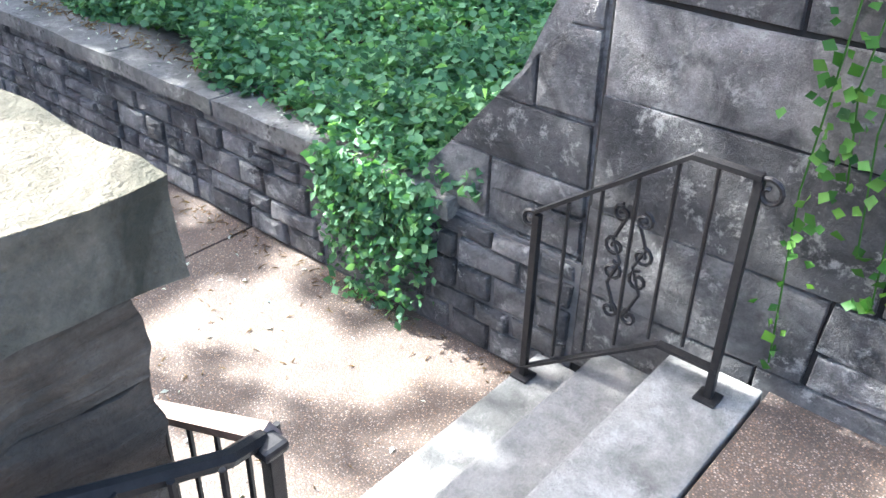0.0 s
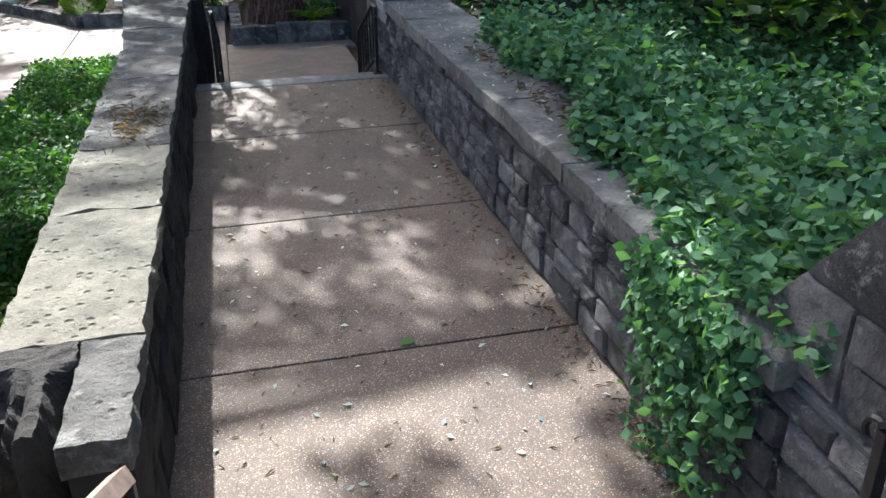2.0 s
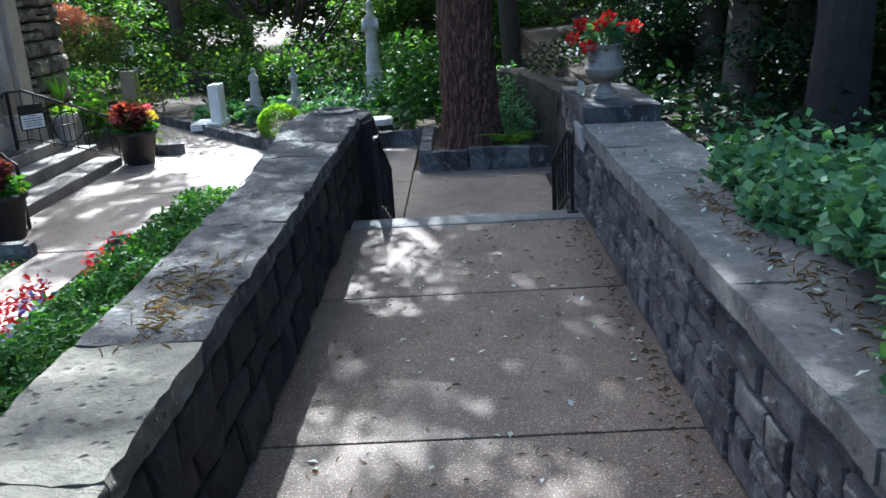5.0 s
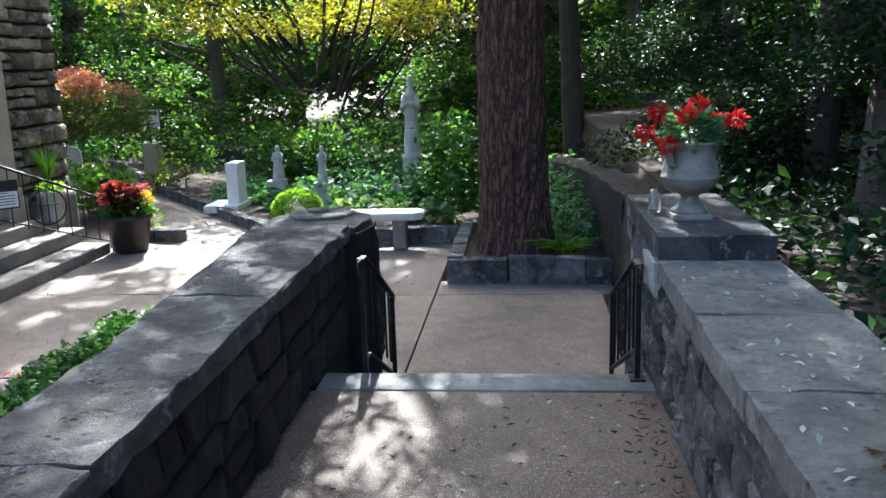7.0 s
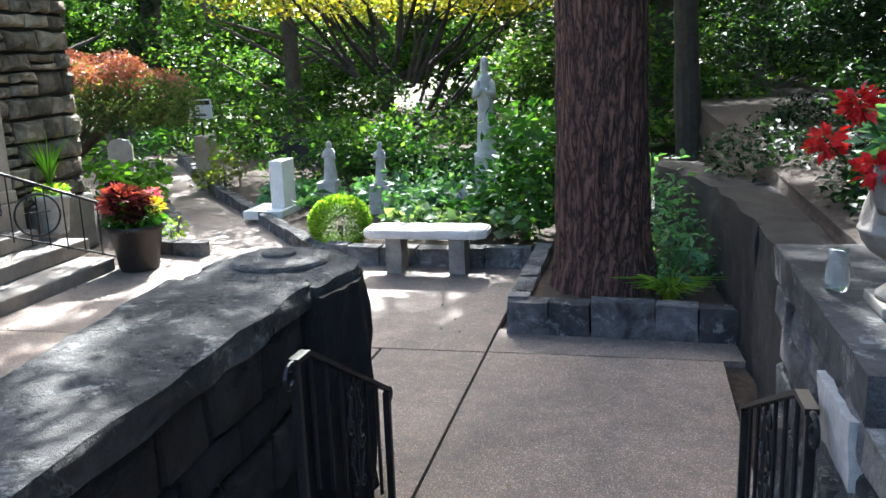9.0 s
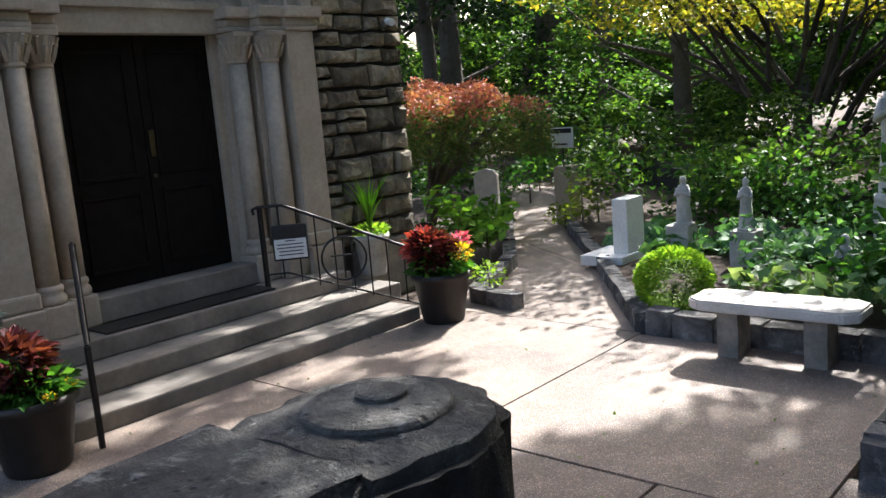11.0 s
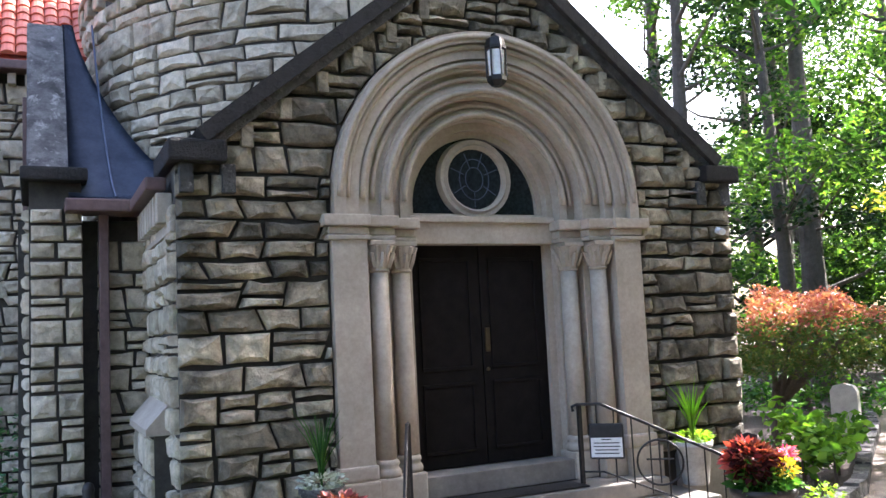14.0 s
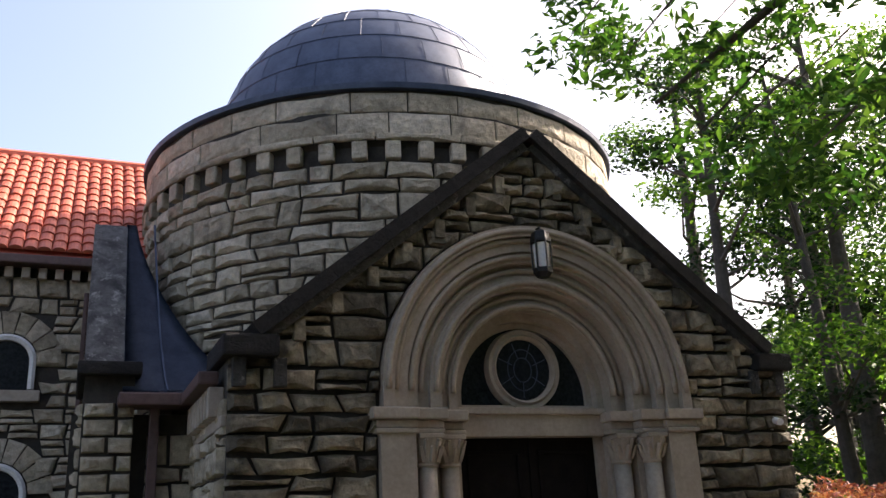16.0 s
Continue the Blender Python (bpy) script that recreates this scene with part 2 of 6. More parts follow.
BARK = furrowed("red_brown_bark", (0.2, 0.105, 0.075), (0.025, 0.016, 0.013))
GREYBARK = rock("grey_bark", (0.09, 0.075, 0.06), (0.12, 0.1, 0.08), (0.15, 0.125, 0.1), (0.03, 0.027, 0.022), 0.6, 1.0, 1.0)
# Dark copy of GREYBARK with the shade of the woods in its colour
DARKBARK = rock("shade_dark_bark", (0.03, 0.026, 0.022), (0.045, 0.038, 0.032), (0.07, 0.06, 0.05), (0.012, 0.011, 0.01), 0.6, 1.0, 1.0)
STATUE = plain("weathered_white_stone", (0.28, 0.275, 0.25), (0.5, 0.485, 0.45), 5.0, 0.8, 0, 0.3)
URNSTONE = plain("grey_urn_stone", (0.13, 0.118, 0.1), (0.3, 0.27, 0.225), 7.0, 0.85, 0, 0.4)
SPRAY = leafy("fresh_compound_leaf", (0.02, 0.06, 0.02), (0.05, 0.12, 0.035), (0.13, 0.22, 0.065), 0.45)
WHITE = plain("white_marble", (0.68, 0.67, 0.64), (0.8, 0.79, 0.76), 4.0, 0.6)
BENCHSTONE = plain("pale_concrete_bench", (0.48, 0.45, 0.4), (0.64, 0.61, 0.55), 7.0, 0.85, 0, 0.4)
POT = plain("dark_resin_pot", (0.014, 0.012, 0.011), (0.03, 0.025, 0.022), 12.0, 0.5)
IVY = leafy("ivy_leaf", (0.045, 0.11, 0.06), (0.09, 0.2, 0.105), (0.18, 0.33, 0.17), 0.35)
WOODS = leafy("woodland_leaf", (0.016, 0.045, 0.018), (0.05, 0.11, 0.03), (0.15, 0.24, 0.055), 0.55)
# Dark leaf copy: shade of the woods and yew is put into the colour
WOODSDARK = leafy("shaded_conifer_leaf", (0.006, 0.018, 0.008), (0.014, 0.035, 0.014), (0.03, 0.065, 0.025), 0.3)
BRIGHT = leafy("bright_yellow_green_leaf", (0.1, 0.2, 0.02), (0.2, 0.34, 0.04), (0.34, 0.46, 0.07), 0.45)
LIME = leafy("lime_green_leaf", (0.05, 0.13, 0.02), (0.12, 0.25, 0.035), (0.22, 0.37, 0.06), 0.45)
HEDGE = leafy("box_hedge_leaf", (0.02, 0.07, 0.015), (0.05, 0.14, 0.025), (0.12, 0.24, 0.05), 0.35)
REDMAPLE = leafy("red_maple_leaf", (0.34, 0.085, 0.09), (0.46, 0.15, 0.145), (0.48, 0.24, 0.19), 0.22)
MAPLEGREEN = leafy("bronze_maple_leaf", (0.05, 0.11, 0.035), (0.1, 0.15, 0.05), (0.2, 0.18, 0.08), 0.4)
GOLD = leafy("gold_maple_leaf", (0.1, 0.12, 0.015), (0.22, 0.2, 0.03), (0.42, 0.32, 0.06), 0.55)
REDFLOWER = leafy("red_flower", (0.4, 0.01, 0.015), (0.6, 0.02, 0.03), (0.75, 0.05, 0.06), 0.3)
CRIMSON = leafy("crimson_foliage", (0.04, 0.01, 0.014), (0.1, 0.022, 0.028), (0.22, 0.05, 0.05), 0.25)
YELLOWFLOWER = leafy("yellow_flower", (0.6, 0.36, 0.02), (0.75, 0.5, 0.03), (0.8, 0.6, 0.08), 0.3)
PALELEAF = leafy("pale_dusty_leaf", (0.3, 0.34, 0.36), (0.45, 0.48, 0.5), (0.6, 0.62, 0.66), 0.3)
PURPLE = leafy("purple_flower", (0.15, 0.1, 0.4), (0.25, 0.2, 0.55), (0.4, 0.35, 0.65), 0.3)
GRASS = leafy("lawn_grass", (0.03, 0.08, 0.015), (0.06, 0.14, 0.025), (0.12, 0.22, 0.04), 0.3)
CREEPING = leafy("creeping_jenny_leaf", (0.08, 0.12, 0.018), (0.15, 0.2, 0.035), (0.28, 0.32, 0.07), 0.4)
ROSE = leafy("rose_red_foliage", (0.3, 0.035, 0.05), (0.46, 0.07, 0.085), (0.6, 0.17, 0.16), 0.35)
VARIEGATED = leafy("variegated_hosta_leaf", (0.07, 0.14, 0.06), (0.14, 0.23, 0.11), (0.36, 0.42, 0.27), 0.3)
NEEDLE = leafy("dry_needle", (0.1, 0.055, 0.03), (0.17, 0.1, 0.05), (0.26, 0.17, 0.09), 0.2)
PINK = leafy("pink_flower", (0.6, 0.05, 0.2), (0.7, 0.1, 0.3), (0.8, 0.2, 0.4), 0.3)
SIGNBLACK = plain("black_sign", (0.01, 0.01, 0.01), (0.02, 0.02, 0.02), 20.0, 0.5)
SIGNWHITE = plain("white_sign_face", (0.65, 0.65, 0.63), (0.75, 0.75, 0.72), 20.0, 0.5)

# ---- mesh helpers ----
def part(name, bm, mat, parent=None, label="", smooth=False):
    me = bpy.data.meshes.new(name)
    if isinstance(bm, tuple):
        me.from_pydata(bm[0], [], bm[1])
    else:
        bmesh.ops.recalc_face_normals(bm, faces=bm.faces)
        bm.to_mesh(me)
        bm.free()
    me.materials.append(mat)
    if smooth:
        me.shade_smooth()
    ob = new(name, me)
    if parent:
        ob.parent = parent
    if label:
        ob["label"] = label
    return ob


def thing(name, label, category, group="", kind=""):
    return tagged(new(name), label, category, group, kind)


def box(bm, x0, x1, y0, y1, z0, z1, bev=0.0):
    r = bmesh.ops.create_cube(bm, size=1.0)
    vs = r["verts"]
    for v in vs:
        v.co = Vector(((x0 + x1) / 2 + v.co.x * (x1 - x0), (y0 + y1) / 2 + v.co.y * (y1 - y0), (z0 + z1) / 2 + v.co.z * (z1 - z0)))
    if bev:
        es = list({e for v in vs for e in v.link_edges})
        bmesh.ops.bevel(bm, geom=es, offset=bev, segments=2, affect="EDGES", profile=0.6)
    return bm


def boxed(*a, bev=0.0):
    return box(bmesh.new(), *a, bev)


def lathe(bm, prof, cx, cy, seg=24, close=True):
    rings = []
    for r, z in prof:
        rings.append([bm.verts.new((cx + r * math.cos(2 * math.pi * i / seg), cy + r * math.sin(2 * math.pi * i / seg), z)) for i in range(seg)])
    for a, b in zip(rings, rings[1:]):
        for i in range(seg):
            bm.faces.new((a[i], a[(i + 1) % seg], b[(i + 1) % seg], b[i]))
    if close:
        bm.faces.new(rings[0][::-1]); bm.faces.new(rings[-1])
    return bm


def tube(bm, pts, rad, seg=8):
    pts = [Vector(p) for p in pts]
    rads = [float(q) for q in rad] if isinstance(rad, (list, tuple)) else [float(rad)] * len(pts)
    prev, rings = None, []
    for i, p in enumerate(pts):
        d = (pts[min(i + 1, len(pts) - 1)] - pts[max(i - 1, 0)]).normalized()
        side = d.cross(Vector((0.31, 0.22, 0.93))) if prev is None else prev - d * prev.dot(d)
        if side.length < 1e-4:
            side = d.orthogonal()
        side.normalize()
        prev, up = side, d.cross(side)
        rings.append([bm.verts.new(p + rads[i] * (math.cos(2 * math.pi * k / seg) * side + math.sin(2 * math.pi * k / seg) * up)) for k in range(seg)])
    for a, b in zip(rings, rings[1:]):
        for k in range(seg):
            bm.faces.new((a[k], a[(k + 1) % seg], b[(k + 1) % seg], b[k]))
    bm.faces.new(rings[0][::-1]); bm.faces.new(rings[-1])
    return bm


def prism(poly, z0, z1):
    bm = bmesh.new()
    lo = [bm.verts.new((x, y, z0)) for x, y in poly]
    hi = [bm.verts.new((x, y, z1)) for x, y in poly]
    n = len(poly)
    bm.faces.new(lo[::-1]); bm.faces.new(hi)
    for i in range(n):
        bm.faces.new((lo[i], lo[(i + 1) % n], hi[(i + 1) % n], hi[i]))
    return bm


def slab_yz(poly, x0, x1):
    bm = bmesh.new()
    lo = [bm.verts.new((x0, y, z)) for y, z in poly]
    hi = [bm.verts.new((x1, y, z)) for y, z in poly]
    n = len(poly)
    bm.faces.new(lo[::-1]); bm.faces.new(hi)
    for i in range(n):
        bm.faces.new((lo[i], lo[(i + 1) % n], hi[(i + 1) % n], hi[i]))
    return bm


def rough_block(x0, x1, y0, y1, z0, z1, amp=0.03, cuts=5, bev=0.02, seed=0, freq=4.0):
    bm = boxed(x0, x1, y0, y1, z0, z1)
    bmesh.ops.subdivide_edges(bm, edges=bm.edges[:], cuts=cuts, use_grid_fill=True)
    for v in bm.verts:
        n = noise.noise_vector(v.co * freq + Vector((seed * 7.1, 0, 0))) + 0.5 * noise.noise_vector(v.co * freq * 2.7 + Vector((0, seed * 3.3, 0)))
        v.co += n * amp
    return bm


# stones of a wall: irregular courses, each stone a bulging rock face
def coursed(u0, u1, v0, v1, hs, ws, rng, joint=0.016, split=0.3, jit=0.012, slant=0.0):
    out, v, g = [], v0, joint / 2
    while v < v1 - 0.02:
        h = min(rng.uniform(*hs), v1 - v)
        if v1 - v - h < hs[0] * 0.6:
            h = v1 - v
        u, s = u0, 0.0
        while u < u1 - 0.02:
            w = min(rng.uniform(*ws), u1 - u)
            if u1 - u - w < ws[0] * 0.6:
                w = u1 - u
            last = u + w > u1 - 0.02
            e = 0.0 if last else rng.uniform(-slant, slant) * (1 if rng.random() < 0.45 else 0.3)
            cuts = [0.0, 1.0]
            if h > hs[0] * 1.3 and rng.random() < split:
                cuts = [0.0, rng.uniform(0.35, 0.65), 1.0]
            for a, b in zip(cuts, cuts[1:]):
                j = lambda: rng.uniform(-jit, jit)
                lo, hi = v + a * h + g, v + b * h - g
                ul, ur = (u - s + 2 * s * a, u - s + 2 * s * b), (u + w - e + 2 * e * a, u + w - e + 2 * e * b)
                quad = [(ul[0] + g + j() * 0.4, lo + j() * 0.5), (ur[0] - g + j() * 0.4, lo + j() * 0.5), (ur[1] - g + j() * 0.4, hi + j() * 0.5), (ul[1] + g + j() * 0.4, hi + j() * 0.5)]
                if slant and w > 0.3:
                    m = rng.uniform(0.3, 0.7)
                    quad.insert(1, (quad[0][0] * (1 - m) + quad[1][0] * m, lo + j()))
                    m = rng.uniform(0.3, 0.7)
                    quad.insert(4, (quad[3][0] * (1 - m) + quad[4][0] * m, hi + j()))
                out.append(quad)
            u, s = u + w, e
        v += h
    return out


def clip(poly, a, b, c):
    out = []
    for i, p in enumerate(poly):
        q = poly[(i + 1) % len(poly)]
        dp, dq = a * p[0] + b * p[1] - c, a * q[0] + b * q[1] - c
        if dp <= 0:
            out.append(p)
        if (dp < 0 < dq) or (dq < 0 < dp):
            s = dp / (dp - dq)
            out.append((p[0] + s * (q[0] - p[0]), p[1] + s * (q[1] - p[1])))
    return out


def area(poly):
    return abs(sum(p[0] * q[1] - q[0] * p[1] for p, q in zip(poly, poly[1:] + poly[:1]))) / 2


def stone_mesh(poly, depth, rng, put, bulge=0.02, base=0, chamfer=0.02):
    n = len(poly)
    cu, cv = sum(p[0] for p in poly) / n, sum(p[1] for p in poly) / n
    vs, fs = [], []
    for k, (d, inset) in enumerate(((-0.01, 0.0), (depth * 0.55, 0.003), (depth, chamfer))):
        for u, v in poly:
            r = math.hypot(u - cu, v - cv) + 1e-6
            f = max(0.3, 1 - inset / r)
            dd = d + (rng.uniform(-0.25, 0.25) * depth if k == 2 else 0)
            vs.append(put(cu + (u - cu) * f, cv + (v - cv) * f, dd))
    for u, v in poly:
        f = rng.uniform(0.35, 0.65)
        vs.append(put(cu + (u - cu) * f, cv + (v - cv) * f, depth + bulge * rng.uniform(0.1, 0.8)))
    vs.append(put(cu + rng.uniform(-0.1, 0.1) * (poly[1][0] - poly[0][0]), cv + rng.uniform(-0.01, 0.01), depth + bulge * rng.uniform(0.2, 0.8)))
    for k in range(3):
        for i in range(n):
            a, b2 = k * n + i, k * n + (i + 1) % n
            fs.append((base + a, base + b2, base + b2 + n, base + a + n))
    for i in range(n):
        fs.append((base + 3 * n + i, base + 3 * n + (i + 1) % n, base + 4 * n))
    return vs, fs


def lay_stones(parent, polys, put, mat, rng, depth=(0.02, 0.05), bulge=0.025, limit=300, name="stone", chamfer=0.02):
    polys = [p for p in polys if len(p) > 2 and area(p) > 0.002]
    for p in polys[:limit]:
        part(name, stone_mesh(p, rng.uniform(*depth), rng, put, bulge, 0, chamfer), mat, parent)
    if len(polys) > limit:
        V, F = [], []
        for p in polys[limit:]:
            v, f = stone_mesh(p, rng.uniform(*depth), rng, put, bulge, len(V), chamfer)
            V += v; F += f
        tagged(part("stone_facing", (V, F), mat, parent), kind="stuff")


# leaves: many small folded blades in one mesh
def leaves(name, centres, size, mat, parent=None, seed=0, up=0.35, aspect=0.55, droop=0.0, outward=None):
    rng = np.random.default_rng(seed)
    c = np.asarray(centres, float)
    n = len(c)
    d = rng.normal(size=(n, 3)); d[:, 2] = d[:, 2] * 0.5 - droop
    d /= np.linalg.norm(d, axis=1)[:, None]
    nrm = rng.normal(size=(n, 3)) + np.array([0, 0, up * 3])
    if outward is not None:
        nrm += np.asarray(outward)
    s = np.cross(d, nrm); s /= np.linalg.norm(s, axis=1)[:, None] + 1e-9
    nn = np.cross(s, d)
    L = (size * rng.uniform(0.6, 1.3, n))[:, None]
    W = L * aspect * 0.5
    a = c - d * L * 0.5
    b = c + d * L * 0.5
    l = c - d * L * 0.06 + s * W + nn * L * 0.12
    r = c - d * L * 0.06 - s * W + nn * L * 0.12
    verts = np.stack([a, l, b, r], 1).reshape(-1, 3)
    me = bpy.data.meshes.new(name)
    me.vertices.add(4 * n); me.vertices.foreach_set("co", verts.ravel())
    me.loops.add(6 * n)
    k = np.arange(n)[:, None] * 4
    me.loops.foreach_set("vertex_index", (k + np.array([0, 1, 2, 0, 2, 3])).ravel().astype(np.int32))
    me.polygons.add(2 * n)
    me.polygons.foreach_set("loop_start", np.arange(0, 6 * n, 3, dtype=np.int32))
    me.update(calc_edges=True)
    me.materials.append(mat)
    ob = new(name, me)
    if parent:
        ob.parent = parent
    return ob


def cloud(clumps, per, seed, flat=0.7):
    """Points in fuzzy clumps (x, y, z, radius)."""
    rng = np.random.default_rng(seed)
    out = []
    for x, y, z, r in clumps:
        n = max(8, int(per * r * r))
        p = rng.normal(size=(n, 3))
        p /= np.linalg.norm(p, axis=1)[:, None]
        p *= (rng.uniform(0.0, 1.0, n) ** 0.4)[:, None] * r
        p[:, 2] *= flat
        out.append(p + np.array([x, y, z]))
    return np.concatenate(out)

# ---- ground and paving ----
rng = random.Random(5)
bm = bmesh.new()
bmesh.ops.create_grid(bm, x_segments=40, y_segments=40, size=300)
for v in bm.verts:
    v.co.z = -0.05
tagged(part("ground", bm, SOIL), "dark mulch and soil ground around the chapel", "ground", kind="structure")

bank = rough_block(5.86, 45, -12, 40, -0.04, 1.12, 0.05, 12)
tagged(part("ground_bank", bank, SOIL), "raised wooded bank behind the stone wall", "ground", kind="structure")

walkway = thing("walkway", "exposed aggregate concrete walkway with crosswise joints", "walkway", kind="structure")
for y0, y1 in ((2.61, 4.78), (4.795, 6.53), (6.545, 8.38), (8.395, 10.05)):
    part("slab", boxed(3.31, 5.36, y0, y1, 0.2, 0.43, bev=0.006), WALKWAY, walkway)
part("nosing", boxed(3.36, 5.34, 10.065, 10.34, 0.25, 0.435, bev=0.012), STEPSTONE, walkway, "smooth grey stone nosing")
landing = thing("upper_landing", "exposed aggregate landing above the stone steps", "landing", kind="structure")
part("slab", boxed(1.2, 5.36, -3.0, 1.55, 0.6, 0.965, bev=0.006), WALKWAY, landing)
upper = thing("upper_stairs", "worn grey stone steps streaked with sunlight", "stairs", kind="structure")
for i, (y0, y1) in enumerate(((2.25, 2.60), (1.91, 2.285), (1.565, 1.95))):
    part("step", boxed(3.4, 5.33, y0, y1, 0.2, 0.43 + 0.18 * (i + 1), bev=0.014), STEPSTONE, upper)
lower = thing("lower_stairs", "stone steps down from the walkway to the court", "stairs", kind="structure")
for i, (y0, y1) in enumerate(((10.33, 10.66), (10.65, 10.98))):
    part("step", boxed(3.36, 5.34, y0, y1, -0.04, 0.29 - 0.145 * i, bev=0.012), STEPSTONE, lower)

court = thing("court", "sunlit exposed aggregate court before the chapel", "court", kind="structure")
for x0, x1, y0, y1 in ((-0.93, 1.405, 11.36, 13.80), (1.42, 2.86, 11.36, 13.72), (3.69, 5.36, 10.9, 13.74), (2.88, 3.675, 10.9, 13.73), (1.42, 3.675, 13.745, 16.30), (3.69, 5.6, 13.755, 14.3), (-0.93, 1.405, 13.815, 16.35)):
    part("slab", boxed(x0, x1, y0, y1, -0.1, 0.0, bev=0.005), COURT, court)
part("slab", prism([(-0.93, 16.365), (1.36, 16.365), (-0.35, 18.6), (-2.9, 20.3), (-1.6, 18.5)], -0.1, -0.003), COURT, court)
part("slab", prism([(-2.91, 20.32), (-0.37, 18.62), (-2.08, 20.7), (-3.75, 23.2), (-5.97, 26.4), (-8.5, 27.5), (-7.5, 26), (-4.68, 22.9)], -0.1, -0.004), COURT, court)
part("slab", boxed(0.02, 0.74, 2.0, 11.34, -0.1, -0.004, bev=0.005), COURT, court, "narrow concrete garden path")

def kerb(name, pts, w, h, mat, label, seed):
    k = thing(name, label, "kerb", kind="structure")
    r = random.Random(seed)
    for (xa, ya), (xb, yb) in zip(pts, pts[1:]):
        L = math.hypot(xb - xa, yb - ya)
        s = 0.0
        while s < L - 0.05:
            e = min(L, s + r.uniform(0.28, 0.5))
            b = rough_block(s + 0.006, e - 0.006, -w / 2, w / 2, -0.05, h + r.uniform(-0.015, 0.015), 0.014, 2, seed=r.random() * 50)
            ob = part("kerb_stone", b, mat, k)
            ob.matrix_basis = Matrix.Translation((xa, ya, 0)) @ Matrix.Rotation(math.atan2(yb - ya, xb - xa), 4, "Z")
            s = e
    return k

kerb("bed_edging", [(1.42, 16.4), (-0.28, 18.62), (-2.0, 20.75), (-3.7, 23.2), (-5.9, 26.4)], 0.16, 0.16, WALLSTONE, "low rough stone edging of the shrub bed", 1)
kerb("bed_edging", [(3.72, 16.35), (1.46, 16.42)], 0.18, 0.2, WALLSTONE, "low rough stone edging behind the bench", 2)
kerb("tree_bed_edging", [(3.85, 16.3), (3.85, 14.28)], 0.16, 0.27, WALLSTONE, "raised stone edging round the tree bed", 3)
kerb("tree_bed_edging", [(3.77, 14.28), (5.6, 14.2)], 0.17, 0.27, WALLSTONE, "raised stone edging round the tree bed", 4)
kerb("flower_bed_edging", [(-0.1, 16.62), (-0.75, 16.75), (-1.5, 18.4), (-3.0, 20.4), (-4.8, 22.9), (-7.6, 26.2)], 0.17, 0.15, WALLSTONE, "rough stone edging of the flower bed", 5)
kerb("lawn_edging", [(-1.25, 11.32), (0.0, 11.3)], 0.14, 0.12, WALLSTONE, "low stone edging at the lawn", 6)
kerb("lawn_edging", [(0.76, 11.3), (1.6, 11.42)], 0.14, 0.14, WALLSTONE, "low stone edging at the flower bed", 7)
for name, poly, z in (("shrub_bed", [(1.45, 16.45), (3.8, 16.45), (9, 16.5), (9, 34), (-6, 34), (-5.8, 26.5), (-2.0, 20.8), (-0.25, 18.65)], 0.08), ("tree_bed", [(3.9, 14.3), (5.6, 14.3), (5.6, 16.5), (3.9, 16.5)], 0.2)):
    tagged(part(name, prism(poly, -0.04, z), SOIL), "dark mulched planting bed", "planting bed", kind="structure")

# ---- corridor walls ----
def face_neg_x(x):
    return lambda u, v, n: (x - n, -u, v)


def face_pos_x(x):
    return lambda u, v, n: (x + n, u, v)


def face_neg_y(y):
    return lambda u, v, n: (u, y - n, v)


wall = tagged(part("wall_right", boxed(5.36, 5.86, 2.44, 9.9, 0.2, 1.15), JOINT), "low grey stone retaining wall with flat coping", "wall", kind="structure")
polys = coursed(-9.9, -2.46, 0.44, 1.14, (0.11, 0.19), (0.18, 0.42), rng, 0.02, 0.2, 0.016)
lay_stones(wall, sorted(polys, key=lambda p: -p[0][0]), face_neg_x(5.36), WALLSTONE, rng, (0.01, 0.035), 0.02, chamfer=0.012)
y = 3.15
while y < 9.85:
    e = min(9.88, y + rng.uniform(0.7, 1.3))
    part("coping_slab", rough_block(5.3, 5.92, y + 0.006, e - 0.006, 1.13, 1.235, 0.012, 5, seed=y), RIGHTCOPE, wall, "flat grey coping slab")
    y = e
# the ramped end and the tall part of the wall beside the steps
ramp_wall = tagged(part("wall_right_tall", slab_yz([(-3.0, 0.2), (2.45, 0.2), (2.45, 2.55), (2.4, 3.0), (-3.0, 3.1)], 5.37, 6.2), DARKJOINT), "tall wall of large weathered stone blocks", "wall", kind="structure")
polys = coursed(-2.44, 3.0, 0.62, 3.0, (0.3, 0.5), (0.55, 1.2), rng, 0.012, 0.1, 0.02, 0.03)
lay_stones(ramp_wall, polys, face_neg_x(5.37), WALLSTONE, rng, (0.012, 0.03), 0.018, chamfer=0.008)
shoulder = tagged(part("wall_shoulder", slab_yz([(2.45, 0.2), (3.3, 0.2), (3.35, 1.2), (3.1, 1.62), (2.88, 1.86), (2.7, 2.27), (2.58, 2.6), (2.5, 2.62), (2.45, 2.62)], 5.39, 5.95), WALLSTONE), "stepped shoulder of rough stone where the wall rises", "wall", kind="structure")
polys = [clip(clip(p, 1, 0.0, -2.47), -0.76, 0.65, 3.42) for p in coursed(-3.4, -2.47, 0.62, 2.6, (0.24, 0.42), (0.4, 0.7), rng, 0.012, 0.15, 0.02)]
polys = [p for p in polys if len(p) > 2]
lay_stones(shoulder, polys, face_neg_x(5.39), WALLSTONE, rng, (0.012, 0.025), 0.014, chamfer=0.008)

